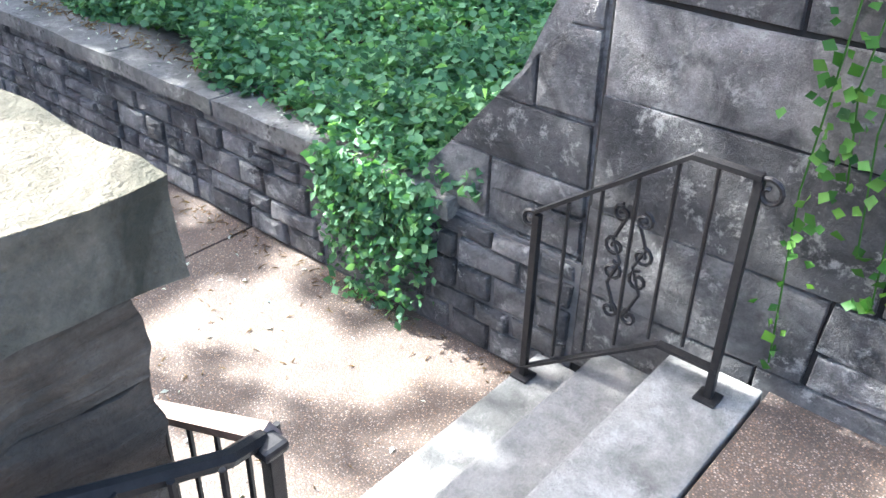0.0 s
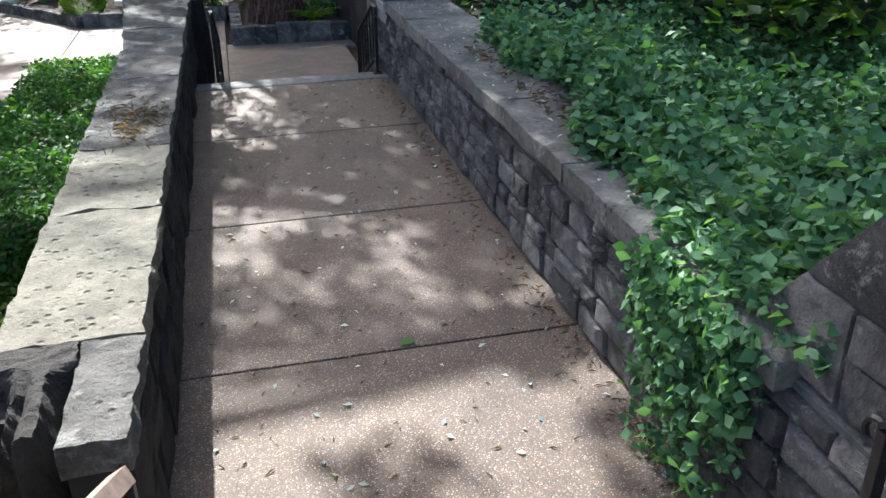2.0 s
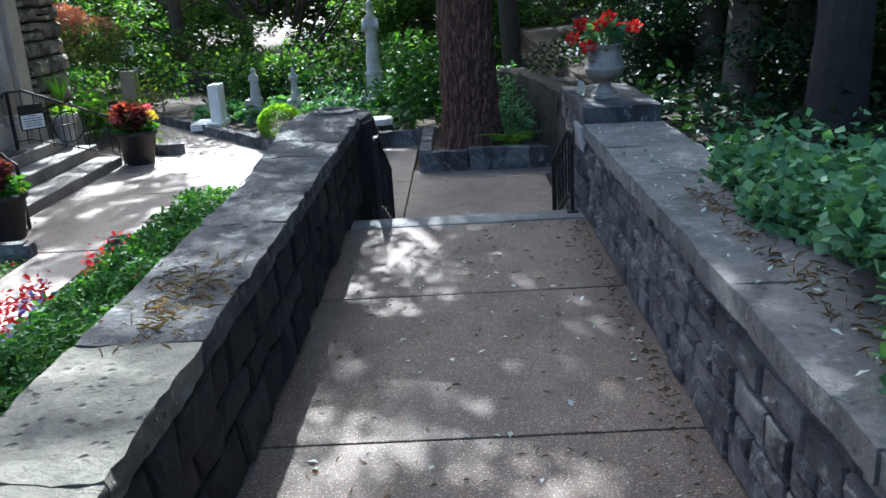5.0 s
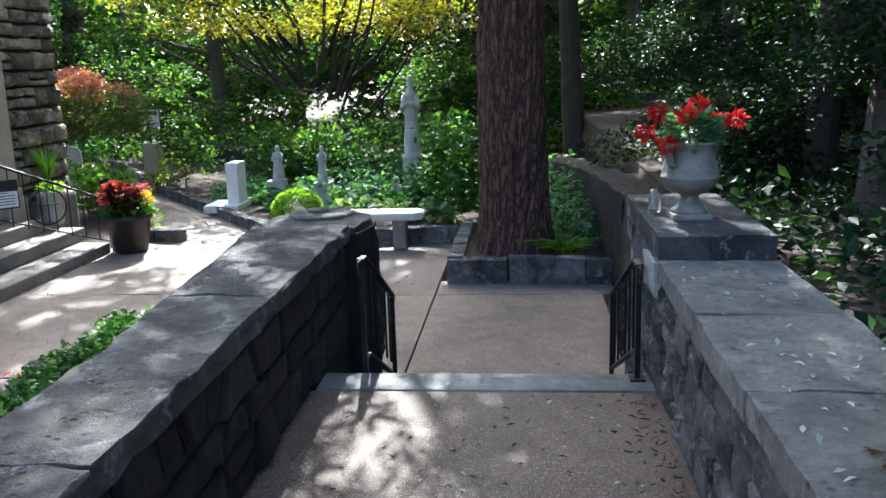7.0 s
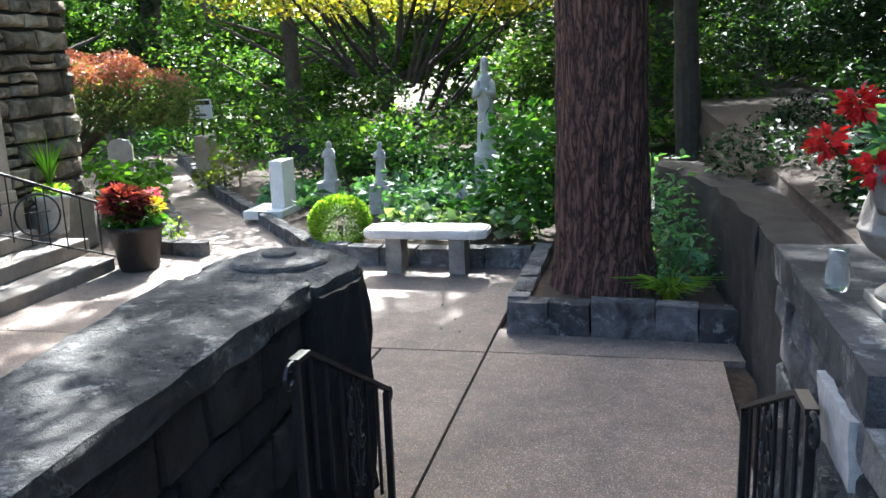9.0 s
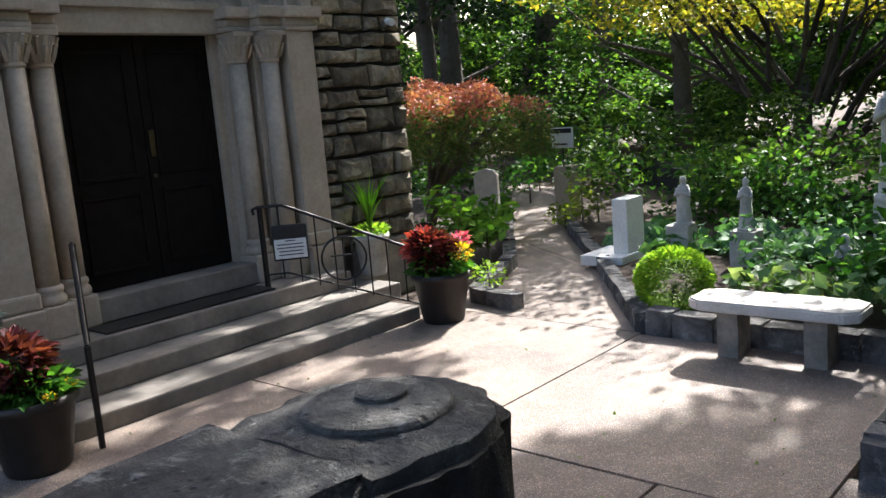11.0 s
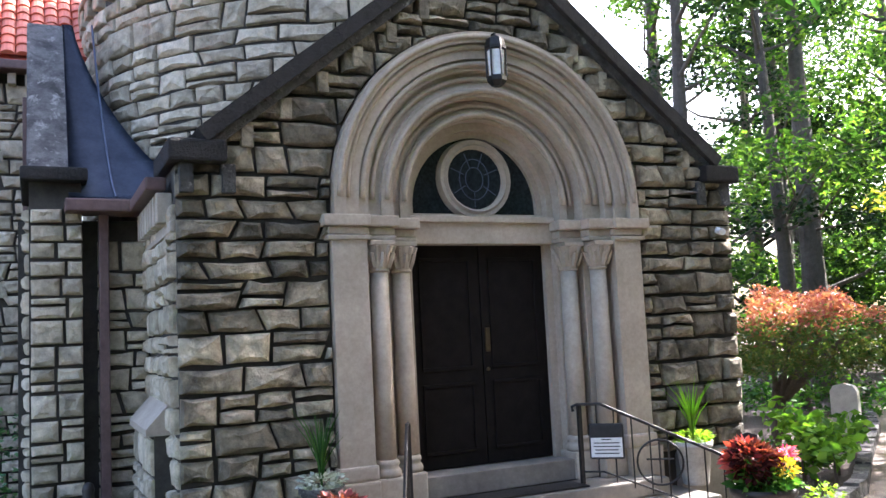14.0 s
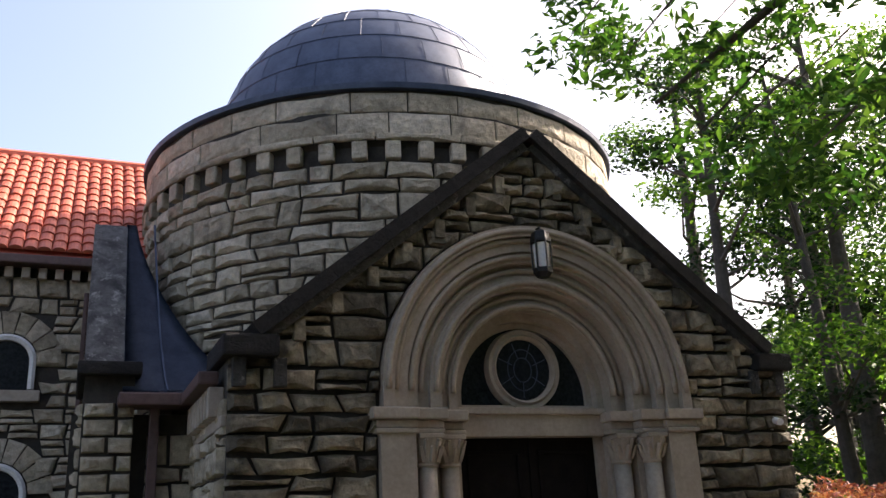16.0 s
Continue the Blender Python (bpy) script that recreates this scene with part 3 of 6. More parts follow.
left = tagged(part("wall_left", box(boxed(2.97, 3.335, 3.6, 11.26, -0.05, 1.125), 3.21, 3.335, 3.32, 3.598, 0.2, 1.125), DARKJOINT), "stone parapet wall along the walkway, its face darkened as shade", "wall", kind="structure")
# near-black face stones carry the wall's shade in their colour
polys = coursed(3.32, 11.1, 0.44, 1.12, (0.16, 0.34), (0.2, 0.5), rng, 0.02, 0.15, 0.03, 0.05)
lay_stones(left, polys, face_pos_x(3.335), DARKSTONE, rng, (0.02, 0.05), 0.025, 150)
# sunlit near slabs and shaded far slabs are told apart by stone colour
ys = [3.3, 3.87, 5.03, 5.93, 7.5, 9.30, 11.16]
for a, b in zip(ys, ys[1:]):
    slab = rough_block(2.92 if a > 3.5 else 3.2, 3.39, a + 0.006, b - 0.006, 1.11, 1.215, 0.012, 13, seed=a, freq=7)
    for v in slab.verts:
        edge = noise.noise(v.co * 11.0) * 0.014 + noise.noise(v.co * 23.0) * 0.01
        v.co.x += edge if abs(v.co.x - 3.155) > 0.19 else 0
        wide = max(0.0, v.co.y - 8.6) * 0.085
        v.co.x -= wide * max(0.0, (3.39 - v.co.x) / 0.47)
    part("coping_slab", slab, COPE if 3.5 < a < 5.5 else DARKCOPE, left, "pale pitted coping slab" if a < 5.5 else "weathered coping slab darkened as if shaded")
pedestal = thing("parapet_end_pedestal", "dark weathered stone pedestal capped by a round carved disc", "pedestal")
PX, PY = 3.11, 11.49
def pedestal_ring(grow):
    """Outline of the rounded end of the parapet, straight where it meets the wall."""
    out = [(2.72 - grow, 11.17), (3.42 + grow, 11.17)]
    for i in range(15):
        a = radians(-18) + radians(216) * i / 14
        out.append((3.09 + (0.395 + grow) * math.cos(a), 11.49 + (0.38 + grow) * math.sin(a)))
    return out
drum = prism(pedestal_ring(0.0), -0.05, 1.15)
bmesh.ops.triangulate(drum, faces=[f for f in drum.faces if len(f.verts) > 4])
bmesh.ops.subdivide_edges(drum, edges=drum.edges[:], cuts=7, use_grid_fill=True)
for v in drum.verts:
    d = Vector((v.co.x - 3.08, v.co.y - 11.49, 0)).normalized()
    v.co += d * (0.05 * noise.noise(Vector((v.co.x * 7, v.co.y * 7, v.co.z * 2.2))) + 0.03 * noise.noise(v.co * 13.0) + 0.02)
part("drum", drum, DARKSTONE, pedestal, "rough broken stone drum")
cap = prism(pedestal_ring(-0.01), 1.12, 1.225)
bmesh.ops.triangulate(cap, faces=[f for f in cap.faces if len(f.verts) > 4])
bmesh.ops.subdivide_edges(cap, edges=[e for e in cap.edges if e.calc_length() > 0.05], cuts=6, use_grid_fill=True)
for v in cap.verts:
    r = math.hypot(v.co.x - PX, v.co.y - PY)
    v.co += noise.noise_vector(v.co * 9.0) * 0.012 + noise.noise_vector(v.co * 24.0) * 0.006
    v.co.z -= 0.035 * max(0.0, r - 0.26) / 0.16 if v.co.z > 1.18 else 0
part("cap", cap, DARKCOPE, pedestal)
part("disc", lathe(bmesh.new(), [(0.232, 1.2), (0.236, 1.234), (0.228, 1.246), (0.205, 1.25), (0.19, 1.246)], PX, PY, 48), DARKCOPE, pedestal)
part("boss", lathe(bmesh.new(), [(0.082, 1.24), (0.083, 1.26), (0.074, 1.266), (0.02, 1.267)], PX - 0.03, PY + 0.05, 32), DARKCOPE, pedestal)

pier = thing("stone_pier", "tall sandstone pier with a rough projecting cap stone", "stone pier")
for i, (z0, z1) in enumerate(((-0.05, 1.12), (1.1, 1.48), (1.47, 1.8), (1.79, 2.08), (2.07, 2.325))):
    part("stone", rough_block(2.27, 3.175, 2.13, 2.66, z0, z1, 0.022, 14, seed=i * 2.3, freq=6), PIERSTONE, pier)
part("cap_stone", rough_block(2.15, 3.245, 2.07, 2.7, 2.31, 2.5, 0.014, 14, seed=9, freq=6), CAPSTONE, pier, "pale rough mossy cap stone")
jag = thing("jagged_stone", "dark jagged upright stone at the parapet's end", "stone block")
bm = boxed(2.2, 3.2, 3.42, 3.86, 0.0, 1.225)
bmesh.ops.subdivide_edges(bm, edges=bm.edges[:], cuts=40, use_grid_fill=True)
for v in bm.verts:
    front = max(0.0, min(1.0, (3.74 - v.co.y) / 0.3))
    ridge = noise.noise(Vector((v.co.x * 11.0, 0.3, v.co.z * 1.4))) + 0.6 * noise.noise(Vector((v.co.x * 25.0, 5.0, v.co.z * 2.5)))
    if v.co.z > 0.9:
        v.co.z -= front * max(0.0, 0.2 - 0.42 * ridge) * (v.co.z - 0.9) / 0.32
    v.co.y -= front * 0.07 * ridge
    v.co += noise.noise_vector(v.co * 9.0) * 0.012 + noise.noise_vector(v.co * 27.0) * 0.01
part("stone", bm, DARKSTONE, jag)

end_pillar = thing("wall_pillar", "square stone pillar with a flat cap at the stairs", "pillar", kind="structure")
part("shaft", boxed(5.36, 5.85, 9.99, 11.35, -0.05, 1.22), JOINT, end_pillar)
polys = coursed(-11.35, -9.95, 0.0, 1.22, (0.15, 0.3), (0.25, 0.5), rng, 0.02)
lay_stones(end_pillar, polys, face_neg_x(5.36), WALLSTONE, rng)
polys = coursed(5.36, 5.85, 0.43, 1.22, (0.2, 0.3), (0.25, 0.5), rng, 0.02)
lay_stones(end_pillar, polys, face_neg_y(9.99), WALLSTONE, rng, (0.02, 0.03))
part("cap", rough_block(5.31, 5.92, 9.92, 11.42, 1.22, 1.355, 0.01, 6, seed=6), WALLSTONE, end_pillar, "flat mossy cap slab")
part("mortar_patch", rough_block(5.3, 5.335, 10.02, 10.42, 1.0, 1.19, 0.02, 5, seed=2), STATUE, end_pillar, "pale peeling mortar patch")
far_wall = thing("wall_far", "low stone wall curving behind the tree", "wall", kind="structure")
pts = [(5.72, 11.4), (5.75, 13.6), (5.6, 15.2), (5.15, 16.8), (4.2, 18.4), (2.8, 20.9), (-1, 23.8), (-5, 28)]
for (xa, ya), (xb, yb) in zip(pts, pts[1:]):
    L = math.hypot(xb - xa, yb - ya)
    b = rough_block(-0.02, L + 0.02, -0.22, 0.22, -0.05, 1.02 if ya < 16 else 0.55, 0.03, 9, seed=xa)
    part("wall_section", b, DARKSTONE, far_wall).matrix_basis = Matrix.Translation((xa, ya, 0)) @ Matrix.Rotation(math.atan2(yb - ya, xb - xa), 4, "Z")

# ---- chapel porch ----
chapel = thing("chapel", "limestone chapel with gabled porch, round tower and dome", "chapel")
FX = -2.03
YL, YR, YC, EAVE, APEX = 10.95, 17.2, 14.09, 3.80, 6.22
slope = (APEX - EAVE) / (YC - YL)
porch = part("porch_wall", slab_yz([(YL, -0.05), (YR, -0.05), (YR, EAVE), (YC, APEX), (YL, EAVE)], FX - 0.75, FX), MORTAR, chapel)
def porch_hole(porch):
    arch = [(YC - 1.5, -0.1), (YC - 1.5, 3.38)] + [(YC - 1.49 * math.cos(a), 3.38 + 1.45 * math.sin(a)) for a in np.linspace(0.1, math.pi - 0.1, 18)] + [(YC + 1.5, 3.38), (YC + 1.5, -0.1)]
    cut = part("cut", slab_yz(arch, FX - 0.5, FX + 0.5), MORTAR)
    mod = porch.modifiers.new("opening", "BOOLEAN")
    mod.object, mod.operation, mod.solver = cut, "DIFFERENCE", "EXACT"
    dg = bpy.context.evaluated_depsgraph_get()
    me = bpy.data.meshes.new_from_object(porch.evaluated_get(dg))
    porch.modifiers.clear()
    porch.data = me
    bpy.data.objects.remove(cut)
porch_hole(porch)
polys = []
for p in coursed(YL - 0.02, YR + 0.02, 0.66, APEX, (0.15, 0.29), (0.24, 0.58), rng, 0.032, 0.28, 0.022, 0.045):
    p = clip(clip(p, -slope, 1, APEX - 0.16 - slope * YC), slope, 1, APEX - 0.16 + slope * YC)
    if len(p) < 3:
        continue
    cu, cv = sum(q[0] for q in p) / len(p), sum(q[1] for q in p) / len(p)
    if cv < 3.4:
        p = clip(p, 1, 0, 12.3) if cu < YC else clip(p, -1, 0, -15.89)
    else:
        d = math.hypot(cu - YC, cv - 3.38)
        nu, nv = (cu - YC) / d, (cv - 3.38) / d
        p = clip(p, -nu, -nv, -(nu * YC + nv * 3.38 + 1.76))
    polys.append(p)
lay_stones(porch, polys, face_pos_x(FX), CHURCH, rng, (0.045, 0.09), 0.05, chamfer=0.03)
side = part("porch_side_wall", boxed(-4.6, FX - 0.76, YL, YL + 0.4, -0.05, 3.4), MORTAR, chapel)
lay_stones(side, coursed(-4.0, FX, 0.66, 3.3, (0.13, 0.27), (0.25, 0.6), rng, 0.03, 0.2, 0.02, 0.06), face_neg_y(YL), LITSTONE, rng, (0.03, 0.07), 0.03)
part("porch_side_wall", boxed(-4.6, FX - 0.76, YR - 0.4, YR, -0.05, 3.6), MORTAR, chapel)
part("plinth", boxed(-4.2, FX + 0.09, YL - 0.09, 12.05, -0.05, 0.65, bev=0.05), PLINTH, chapel, "smooth stained plinth")
part("plinth", boxed(-4.2, FX + 0.09, 16.2, YR + 0.09, -0.05, 0.65, bev=0.05), PLINTH, chapel, "smooth stained plinth")
off = part("side_offset", boxed(-3.7, -2.35, YL - 0.17, YL - 0.02, -0.05, 1.3), MORTAR, chapel)
lay_stones(off, coursed(-3.7, -2.35, 0.1, 1.28, (0.16, 0.26), (0.25, 0.5), rng, 0.03), face_neg_y(YL - 0.17), LITSTONE, rng, (0.02, 0.05), 0.03)
bm = bmesh.new()
vs = [bm.verts.new(p) for p in ((-3.72, YL - 0.24, 1.3), (-2.33, YL - 0.24, 1.3), (-2.33, YL - 0.24, 1.36), (-3.72, YL - 0.24, 1.36), (-2.33, YL, 1.3), (-2.33, YL, 1.62), (-3.72, YL, 1.62), (-3.72, YL, 1.3))]
for f in ((0, 1, 2, 3), (3, 2, 5, 6), (1, 4, 5, 2), (0, 3, 6, 7), (0, 7, 4, 1)):
    bm.faces.new([vs[k] for k in f])
part("weathering", bm, DRESSED, chapel, "sloping dressed weathering stone")
# gable coping, kneelers and brackets
def slanted(y0, z0, y1, z1, x0, x1, th):
    d = Vector((0, y1 - y0, z1 - z0)).normalized()
    n = Vector((0, -d.z, d.y)) * (1 if d.y > 0 else -1)
    return slab_yz([(y0, z0), (y1, z1), (y1 + n.y * th, z1 + n.z * th), (y0 + n.y * th, z0 + n.z * th)], x0, x1)
for sgn in (-1, 1):
    yo = YL if sgn < 0 else YR
    part("gable_coping", slanted(yo - sgn * 0.25, EAVE + 0.02, YC + 0.0, APEX - 0.08, -2.85, FX + 0.2, 0.14), DARKSTONE, chapel, "dark stained coping")
    part("gable_moulding", slanted(yo - sgn * 0.35, EAVE + 0.0, YC, APEX - 0.2, FX - 0.1, FX + 0.13, 0.1), DARKCOPE, chapel)
    part("kneeler", boxed(-2.85, FX + 0.2, min(yo - sgn * 0.42, yo + sgn * 0.08), max(yo - sgn * 0.42, yo + sgn * 0.08), EAVE - 0.16, EAVE + 0.04, bev=0.03), DARKSTONE, chapel, "dark stained kneeler stone")
    for i in range(7):
        yy = yo - sgn * (0.62 + 0.36 * i)
        zz = EAVE - 0.22 + slope * abs(yy - yo) - 0.05
        b = boxed(FX, FX + 0.1, yy - 0.055, yy + 0.055, zz - 0.2, zz, bev=0.012)
        part("bracket", b, CHURCH, chapel)
    for i in range(2):
        yy = yo - sgn * (0.08 + 0.36 * i)
        part("bracket", boxed(FX, FX + 0.13, yy - 0.06, yy + 0.06, EAVE - 0.42, EAVE - 0.16, bev=0.012), DARKCOPE, chapel)
# portal
def arch_ring(r0, r1, x0, x1, zc, seg=40, stilt=0.0):
    bm = bmesh.new()
    rings = []
    path = [(math.pi, -stilt)] * (stilt > 0) + [(math.pi - math.pi * i / seg, 0) for i in range(seg + 1)] + [(0.0, -stilt)] * (stilt > 0)
    for a, dz in path:
        c, s = math.cos(a), math.sin(a)
        rings.append([bm.verts.new((x, YC + r * c, zc + r * s + dz)) for x, r in ((x0, r0), (x1, r0), (x1, r1), (x0, r1))])
    for a, b in zip(rings, rings[1:]):
        for k in range(4):
            bm.faces.new((a[k], a[(k + 1) % 4], b[(k + 1) % 4], b[k]))
    bm.faces.new(rings[0]); bm.faces.new(rings[-1][::-1])
    return bm
SP = 3.38
for r0, r1, x0, x1 in ((1.63, 1.745, FX - 0.2, FX + 0.13), (1.48, 1.64, FX - 0.22, FX + 0.06), (1.37, 1.49, FX - 0.25, FX + 0.02), (1.21, 1.38, FX - 0.3, FX - 0.07), (1.1, 1.22, FX - 0.35, FX - 0.02), (0.97, 1.11, FX - 0.4, FX - 0.17), (0.89, 0.98, FX - 0.42, FX - 0.13), (0.81, 0.9, FX - 0.45, FX - 0.27)):
    part("arch_order", arch_ring(r0, r1, x0, x1, SP, stilt=0.17), DRESSED, chapel, smooth=False)
for r, x in ((1.69, FX + 0.13), (1.6, FX + 0.07), (1.43, FX + 0.03), (1.3, FX - 0.06), (1.16, FX - 0.01), (1.04, FX - 0.16), (0.935, FX - 0.12)):
    part("arch_roll", tube(bmesh.new(), [(x, YC + r * math.cos(a), SP + r * math.sin(a)) for a in np.linspace(0, math.pi, 40)], 0.03, 8), DRESSED, chapel, smooth=True)
tym = part("tympanum_glass", arch_ring(0.02, 0.85, FX - 0.46, FX - 0.42, SP, stilt=0.2), GLASS, chapel, "dark leaded glass lunette")
bm = bmesh.new()
rings = []
for i in range(40):
    a = 2 * math.pi * i / 40
    rings.append([bm.verts.new((x, YC + r * math.cos(a), SP + 0.3 + r * math.sin(a))) for x, r in ((FX - 0.42, 0.32), (FX - 0.35, 0.33), (FX - 0.32, 0.355), (FX - 0.35, 0.38), (FX - 0.34, 0.42), (FX - 0.42, 0.44))])
for i in range(40):
    a, b = rings[i], rings[(i + 1) % 40]
    for k in range(5):
        bm.faces.new((a[k], a[k + 1], b[k + 1], b[k]))
part("oculus_frame", bm, DRESSED, chapel)
part("lunette_rim", arch_ring(0.74, 0.82, FX - 0.44, FX - 0.37, SP, stilt=0.15), DRESSED, chapel)
part("lunette_sill", boxed(FX - 0.45, FX - 0.35, YC - 0.82, YC + 0.82, 3.262, 3.3, bev=0.006), DRESSED, chapel)
for r in (0.13, 0.22):
    part("lead_came", tube(bmesh.new(), [(FX - 0.388, YC + r * 0.8 * math.cos(a), SP + 0.3 + r * math.sin(a)) for a in np.linspace(0, 2 * math.pi, 28)], 0.006, 4), LEAD, chapel)
for a in (0.4, 1.2, 1.95, 2.75, 3.7, 4.7, 5.7):
    part("lead_came", tube(bmesh.new(), [(FX - 0.388, YC + r * math.cos(a), SP + 0.3 + r * math.sin(a)) for r in (0.13, 0.3)], 0.005, 4), LEAD, chapel)
part("oculus_glass", slab_yz([(YC + 0.33 * math.cos(a), SP + 0.3 + 0.33 * math.sin(a)) for a in np.linspace(0, 2 * math.pi, 33)[:-1]], FX - 0.41, FX - 0.39), GLASS, chapel, "dark stained glass")
part("lintel", boxed(FX - 0.5, FX - 0.24, YC - 0.86, YC + 0.86, 2.97, 3.2, bev=0.01), DRESSED, chapel)
part("lintel_moulding", boxed(FX - 0.5, FX - 0.2, YC - 0.86, YC + 0.86, 3.19, 3.26, bev=0.012), DRESSED, chapel)
for sgn in (-1, 1):
    Y = lambda d: YC + sgn * d
    def b2(name, x0, x1, d0, d1, z0, z1, bev=0.01, mat=DRESSED):
        part(name, boxed(x0, x1, min(Y(d0), Y(d1)), max(Y(d0), Y(d1)), z0, z1, bev=bev), mat, chapel)
    b2("pilaster", FX - 0.3, FX + 0.09, 1.42, 1.77, 0.5, 2.98)
    b2("jamb", FX - 0.4, FX - 0.12, 1.14, 1.425, 0.5, 2.96)
    b2("jamb", FX - 0.45, FX - 0.24, 0.88, 1.15, 0.5, 2.96)
    b2("jamb", FX - 0.6, FX - 0.34, 0.79, 0.89, 0.5, 2.98)
    for x, d in ((FX - 0.04, 1.27), (FX - 0.18, 0.985)):
        part("column", lathe(bmesh.new(), [(0.1, 0.9), (0.096, 1.6), (0.088, 2.69)], x, Y(d), 20), DRESSED, chapel, smooth=True)
        part("column_base", lathe(bmesh.new(), [(0.135, 0.76), (0.14, 0.8), (0.125, 0.83), (0.108, 0.85), (0.125, 0.875), (0.12, 0.9), (0.1, 0.92)], x, Y(d), 20), DRESSED, chapel, smooth=True)
        cb = part("capital", lathe(bmesh.new(), [(0.092, 2.67), (0.105, 2.685), (0.097, 2.705), (0.112, 2.79), (0.138, 2.88), (0.152, 2.925)], x, Y(d), 20), DRESSED, chapel, "carved foliate capital")
        for i in range(8):
            a = 2 * math.pi * i / 8
            part("carved_leaf", tube(bmesh.new(), [(x + r * math.cos(a), Y(d) + r * math.sin(a), z) for r, z in ((0.1, 2.72), (0.125, 2.78), (0.15, 2.85), (0.168, 2.845))], [0.022, 0.026, 0.022, 0.012], 5), DRESSED, cb)
            a += math.pi / 8
            part("carved_leaf", tube(bmesh.new(), [(x + r * math.cos(a), Y(d) + r * math.sin(a), z) for r, z in ((0.11, 2.78), (0.135, 2.86), (0.16, 2.915), (0.175, 2.905))], [0.018, 0.022, 0.02, 0.012], 5), DRESSED, cb)
        b2("abacus", x - 0.14, x + 0.15, d - 0.125, d + 0.125, 2.926, 2.972, 0.01)
    for z0, z1, g in ((2.974, 3.02, 0.02), (3.022, 3.1, 0.0), (3.102, 3.21, 0.06)):
        b2("impost", FX - 0.3, FX + 0.1 + g, 1.40, 1.8 + g, z0, z1, 0.015)
        b2("impost", FX - 0.42, FX + 0.05 + g, 1.12 - g * 0.5, 1.402, z0, z1, 0.015)
        b2("impost", FX - 0.5, FX - 0.1 + g, 0.84 - g * 0.5, 1.121, z0, z1, 0.015)
    b2("column_plinth", FX - 0.3, FX + 0.16, 1.4, 1.83, 0.3, 0.76, 0.02)
    b2("column_plinth", FX - 0.4, FX + 0.1, 1.12, 1.402, 0.48, 0.76, 0.02)
    b2("column_plinth", FX - 0.5, FX - 0.04, 0.85, 1.121, 0.48, 0.76, 0.02)
    b2("pilaster_base", FX - 0.3, FX + 0.13, 1.4, 1.79, 0.762, 0.9, 0.025)
for sgn in (-1, 1):
    y0, y1 = (YC - 0.8, YC - 0.005) if sgn < 0 else (YC + 0.005, YC + 0.8)
    d = part("door", boxed(FX - 0.46, FX - 0.4, y0, y1, 0.7, 2.975, bev=0.005), DOORWOOD, chapel, "closed dark wooden door leaf")
    for z0, z1 in ((0.84, 1.55), (1.68, 2.84)):
        for a, b, c, e in ((y0 + 0.1, y1 - 0.1, z0, z0 + 0.035), (y0 + 0.1, y1 - 0.1, z1 - 0.035, z1), (y0 + 0.1, y0 + 0.135, z0 + 0.036, z1 - 0.036), (y1 - 0.135, y1 - 0.1, z0 + 0.036, z1 - 0.036)):
            part("panel_moulding", boxed(FX - 0.4, FX - 0.385, a, b, c, e, bev=0.004), DOORWOOD, d)
    if sgn > 0:
        part("handle_plate", boxed(FX - 0.4, FX - 0.385, y0 + 0.03, y0 + 0.085, 1.85, 2.1, bev=0.004), BRASS, d, "aged brass handle plate")
        part("lock", lathe(bmesh.new(), [(0.02, -0.005), (0.022, 0.01), (0.012, 0.02)], 0, 0, 14), BRASS, d, "round brass lock").matrix_basis = Matrix.Translation((FX - 0.4, y0 + 0.05, 1.67)) @ Matrix.Rotation(radians(90), 4, "Y")
part("threshold", boxed(FX - 0.5, FX - 0.08, YC - 0.88, YC + 0.88, 0.48, 0.69, bev=0.012), PALESTEP, chapel)
steps = thing("chapel_steps", "three broad pale stone steps before the chapel door", "steps")
for i, (x, ya, yb) in enumerate(((-0.82, 12.1, 15.92), (-1.24, 12.3, 16.1), (-1.6, 12.35, 15.75))):
    part("step", boxed(-2.1, x, ya, yb, -0.05 if i == 0 else (0.14, 0.31)[i - 1] + 0.001, (0.14, 0.31, 0.48)[i], bev=0.018), PALESTEP, steps)
part("planter_block", boxed(-1.95, -1.45, 11.86, 12.28, -0.05, 0.36, bev=0.02), PALESTEP, steps)
part("end_block", boxed(-2.0, -1.1, 11.55, 11.98, -0.05, 0.14, bev=0.02), PALESTEP, steps, "pale slab beside the steps")
mat_ = tagged(part("door_mat", boxed(-2.0, -1.66, 13.05, 14.8, 0.482, 0.5, bev=0.004), SIGNBLACK), "black rubber mat on the top step", "door mat")
lantern = thing("lantern", "dark metal lantern with pale glass hanging at the arch", "lantern")
part("hood", lathe(bmesh.new(), [(0.02, 5.06), (0.09, 5.02), (0.11, 4.94), (0.11, 4.91)], FX + 0.22, YC, 6), IRON, lantern)
part("glass", lathe(bmesh.new(), [(0.075, 4.63), (0.085, 4.9)], FX + 0.22, YC, 6), WHITE, lantern, "pale frosted glass")
part("base", lathe(bmesh.new(), [(0.06, 4.53), (0.1, 4.58), (0.1, 4.63)], FX + 0.22, YC, 6), IRON, lantern)
for i in range(6):
    a = 2 * math.pi * i / 6
    part("bar", tube(bmesh.new(), [(FX + 0.22 + 0.1 * math.cos(a), YC + 0.1 * math.sin(a), z) for z in (4.62, 4.92)], 0.01, 5), IRON, lantern)
part("bracket", tube(bmesh.new(), [(FX + 0.02, YC, 5.08), (FX + 0.22, YC, 5.08), (FX + 0.22, YC, 5.04)], 0.014, 6), IRON, lantern)
camr = thing("security_camera", "small white security camera on the porch corner", "camera")
